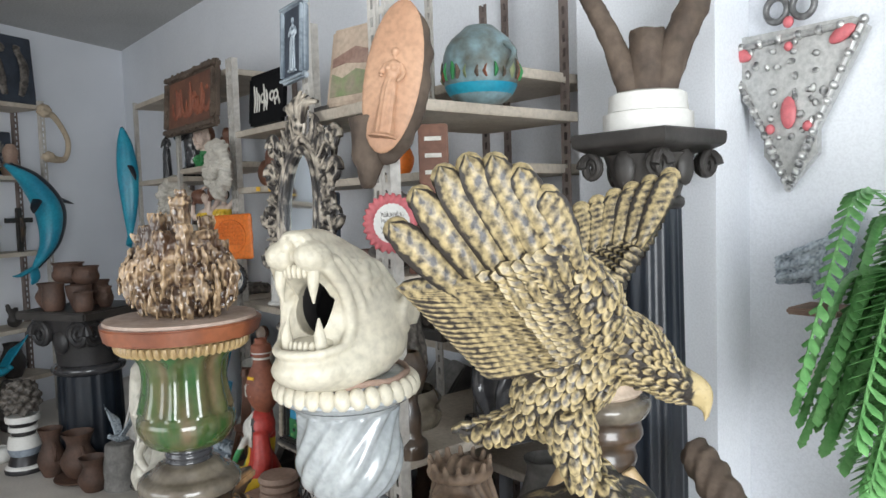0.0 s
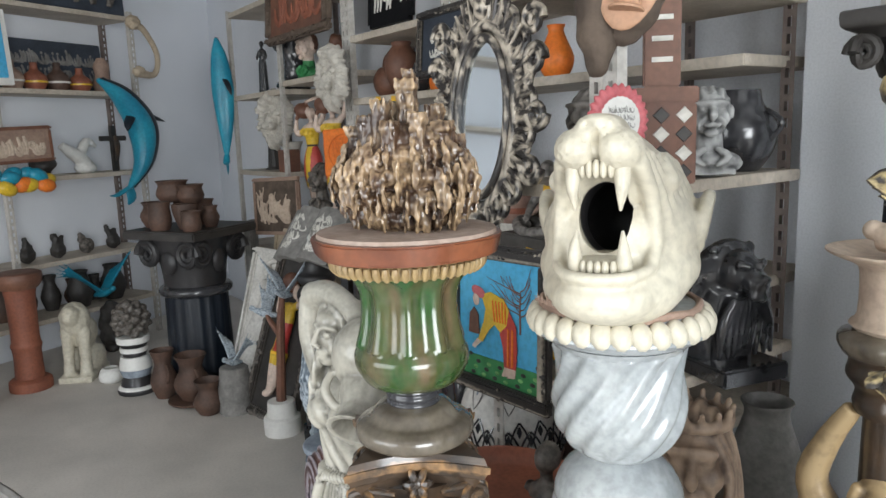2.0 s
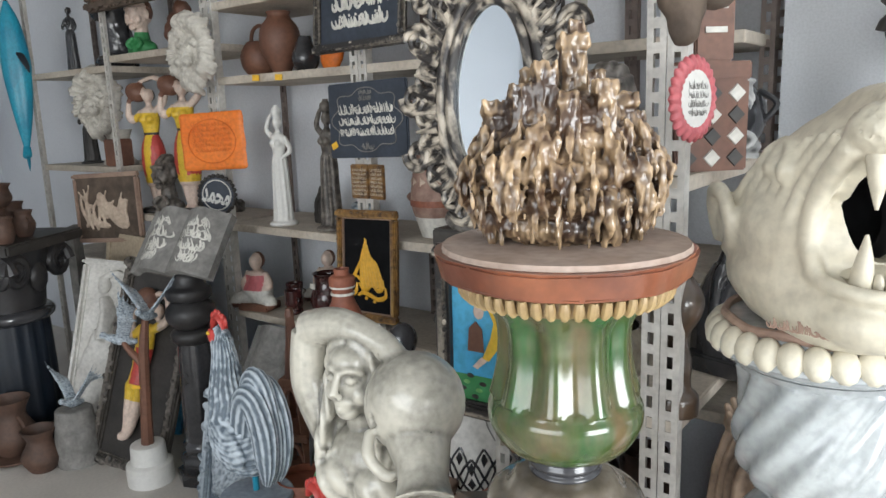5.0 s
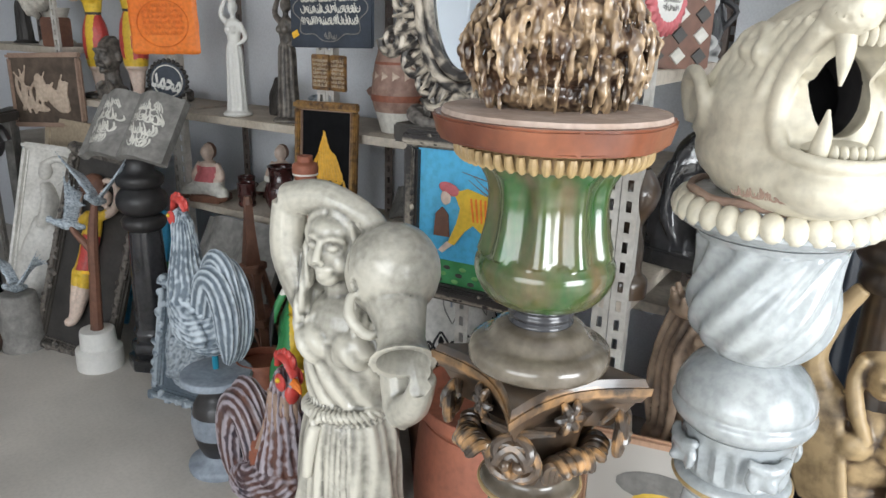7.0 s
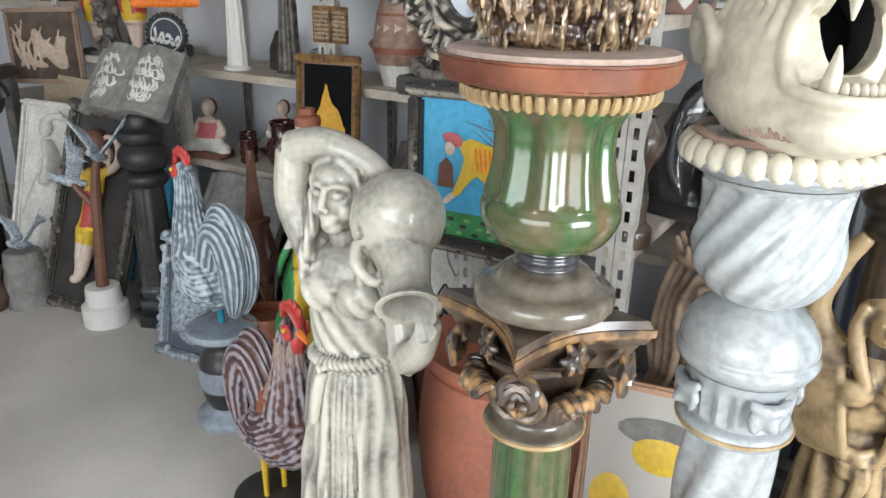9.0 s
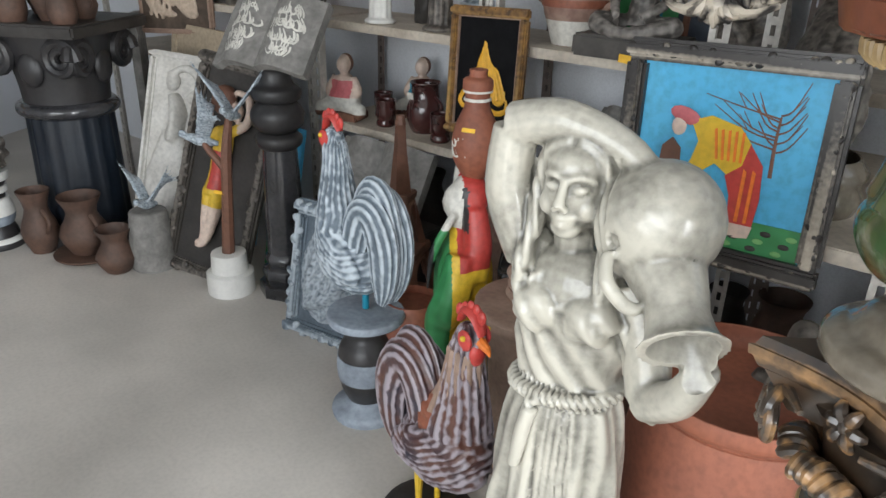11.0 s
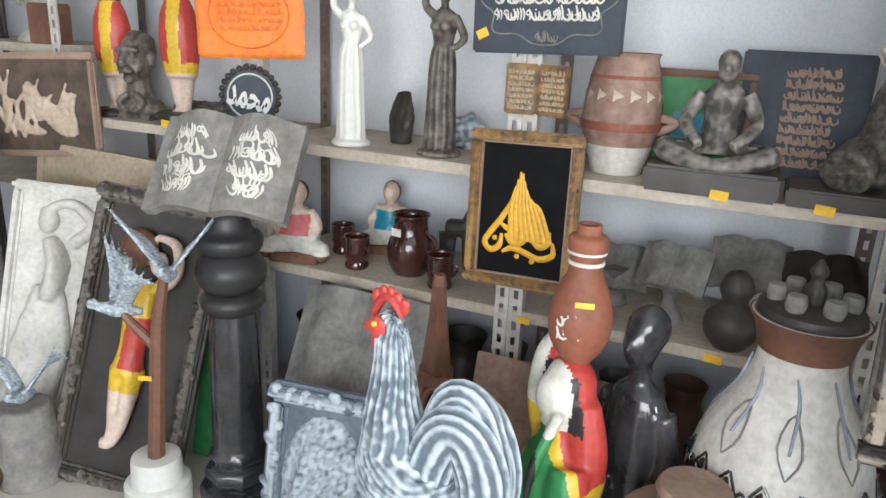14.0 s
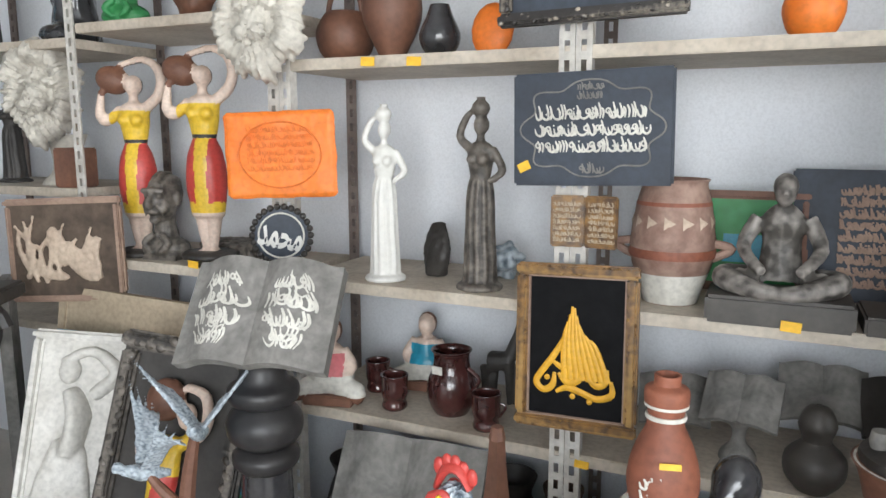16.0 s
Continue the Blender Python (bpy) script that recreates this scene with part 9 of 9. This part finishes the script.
part("raised_figure", moved(bars(0.75, 0.24, 2, 95, thick=0.6), pose(0, -0.022, 0)), M_GREYST, rel2)
for k, (x, r, h, mt) in enumerate(((0.55, 0.08, 0.2, M_STONEJAR), (0.72, 0.085, 0.19, M_REDCLAY), (0.9, 0.085, 0.2, M_TERRA), (1.08, 0.085, 0.17, M_REDCLAY), (-0.4, 0.09, 0.2, M_GREYST), (-0.75, 0.08, 0.2, M_TERRA))):
    v_ = vessel("striped_pot", "small clay pot with painted stripes and lid", [(r * 0.7, 0), (r, h * 0.3), (r * 0.85, h * 0.55), (r * 0.35, h * 0.75), (r * 0.3, h)], mt, WEST @ pose(x, 0.12, 1.99), "pot")
    v_["group"] = "striped pots"
    part("stripe", lathe([(r * 1.015, h * 0.26), (r * 1.02, h * 0.33)], 28), M_YELLOW if k % 2 else M_LETTER, v_)
vessel("gourd", "tall pale gourd bottle", [(0.06, 0), (0.075, 0.06), (0.05, 0.13), (0.06, 0.2), (0.03, 0.26)], M_STONEJAR, WEST @ pose(1.28, 0.12, 1.99), "gourd")
pp = plaque("blue_picture", "white-framed blue panel with a small red figure", 0.28, 0.5, 0.02, M_WHITE, WEST @ pose(0.33, -0.01, 2.25, 0, -2, 0), "picture")
part("blue_ground", box(-0.1, 0.1, -0.024, -0.0205, -0.2, 0.19), M_SKYB, pp)
part("red_figure", moved(figurine(None), pose(0, -0.026, -0.16) @ Matrix.Diagonal((0.34, 0.05, 0.32, 1))), M_PINK, pp)
cs = plaque("wood_relief", "brown carved wooden landscape panel", 0.55, 0.22, 0.03, M_STONEJAR, WEST @ pose(0.4, -0.01, 1.6, 0, -2, 0), "relief")
moulding(0.58, 0.25, 0.03, 0.035, M_BROWN, cs)
part("raised_scene", moved(bars(0.46, 0.14, 1, 97, thick=0.7), pose(0, -0.032, -0.01)), M_PINKCLAY, cs)
ff = thing("fish_sculpture", "bright blue, orange and yellow painted fish cluster", "sculpture", WEST @ pose(0.42, -0.05, 1.36))
for k in range(11):
    o = part("fish", ball((0, 0, 0), (0.075, 0.04, 0.05), seg=12), (M_TEAL, M_ORANGE, M_YELLOW, M_TEAL)[k % 4], ff)
    o.matrix_basis = pose(-0.2 + 0.04 * k, 0.03 * math.sin(k * 2), 0.05 * math.cos(k * 1.7), 0, 25 * math.sin(k), 0)
on_west(1.02, 1.37, "white_bird", "white plaster bird sculpture with spread wings", lumpy(tube([(-0.14, 0, 0.22), (0.0, 0, 0.12), (0.1, 0, 0.05)], [0.03, 0.055, 0.03], bm=tube([(0.0, 0, 0.12), (0.08, 0, 0.24), (0.16, 0, 0.2)], [0.04, 0.035, 0.015], bm=ball((0.05, 0, 0.04), (0.09, 0.07, 0.05)))), 0.01, 0.005, 40), M_WHITE)
on_west(0.72, 1.37, "dark_carving", "dark brown rounded wood carving", lumpy(ball((0, 0, 0.1), (0.1, 0.08, 0.1)), 0.012, 0.02, 18), M_DARK)
cr = thing("crucifix", "dark wooden crucifix standing on the board", "crucifix", WEST @ pose(1.3, 0.1, 1.37))
part("upright", box(-0.022, 0.022, -0.015, 0.015, 0, 0.36, 0.003), M_DARK, cr)
part("crossbar", box(-0.12, 0.12, -0.012, 0.012, 0.24, 0.28, 0.003), M_DARK, cr)
part("small_figure", tube([(0, -0.03, 0.08), (0.01, -0.035, 0.2), (0, -0.03, 0.28)], [0.012, 0.022, 0.012], 8, 3), M_BRONZE, cr)
rope = thing("rope_ornament", "pale twisted rope with two knots on the shelf corner", "rope", WEST @ pose(1.52, -0.06, 2.38))
part("rope_loop", tube([(-0.05, 0, 0.14), (0.05, 0, 0.1), (0.16, 0, -0.08), (0.12, 0, -0.24), (-0.03, 0, -0.24)], [0.035, 0.025, 0.022, 0.024, 0.035], 10, 5), M_PLANK, rope)
part("knot", lumpy(ball((-0.05, 0, 0.15), (0.06, 0.05, 0.06)), 0.008, 0.01, 40), M_PLANK, rope)
part("knot", lumpy(ball((-0.03, 0, -0.23), (0.06, 0.045, 0.045)), 0.008, 0.01, 40), M_PLANK, rope)
rng = random.Random(41)
for k in range(14):
    x = -1.9 + 0.24 * k
    if rng.random() < 0.8:
        b = ball((0, 0, 0.06), (0.06, 0.05, 0.06))
        for q in range(4):
            b = tube([(0, 0, 0.06), (rng.uniform(-0.08, 0.08), 0, rng.uniform(0.1, 0.2))], [0.035, 0.018], 8, 2, bm=b)
        o = on_west(x, 0.75, "dark_figurine", "small dark carved figurine among others", lumpy(b, 0.011, 0.008, 40), M_DARK if k % 3 else M_DARKR, "figurine", 0.12)
        o["group"] = "dark figurines on the board"
for k, (x, mt) in enumerate(((-1.5, M_TERRA), (-1.1, M_BROWN), (-0.6, M_REDCLAY), (-0.2, M_DARK), (0.9, M_DARK), (1.2, M_DARK))):
    vessel("clay_vase", "plain dark clay vase on the shelf", [(0.06, 0), (0.1, 0.12), (0.06, 0.24), (0.07, 0.28)], mt, WEST @ pose(x, 0.15, 1.37 if x < 0.5 else 0.34), "vase")
b = bird(0.34, 0.7)
on_west(0.95, 0.45, "blue_bird", "blue-green bird sculpture with raised wings", moved(b, Matrix.Diagonal((1.6, 1.6, 1.4, 1))), M_TEAL, "sculpture", -0.06)
statue("rock_base", lumpy(ball((0, 0, 0.2), (0.1, 0.1, 0.22)), 0.014, 0.02, 20), M_DARK, WEST @ pose(0.95, -0.12, -0.02), "dark rough rock under the blue bird", "stone")
# dark vases added in place of the shade between the far boards
rng = random.Random(47)
for k in range(6):
    x, z = 0.35 + 0.19 * k, 0.34
    h, r = rng.uniform(0.2, 0.33), rng.uniform(0.06, 0.09)
    v_ = vessel("filler_vase", "added dark clay vase, darkens the back of the board", [(r * 0.6, 0), (r, h * 0.4), (r * 0.55, h * 0.78), (r * 0.7, h)], M_DARK if k % 3 else M_TERRA, WEST @ pose(x, 0.26, z), "vase")
    v_["group"] = "dark vases on the far boards"
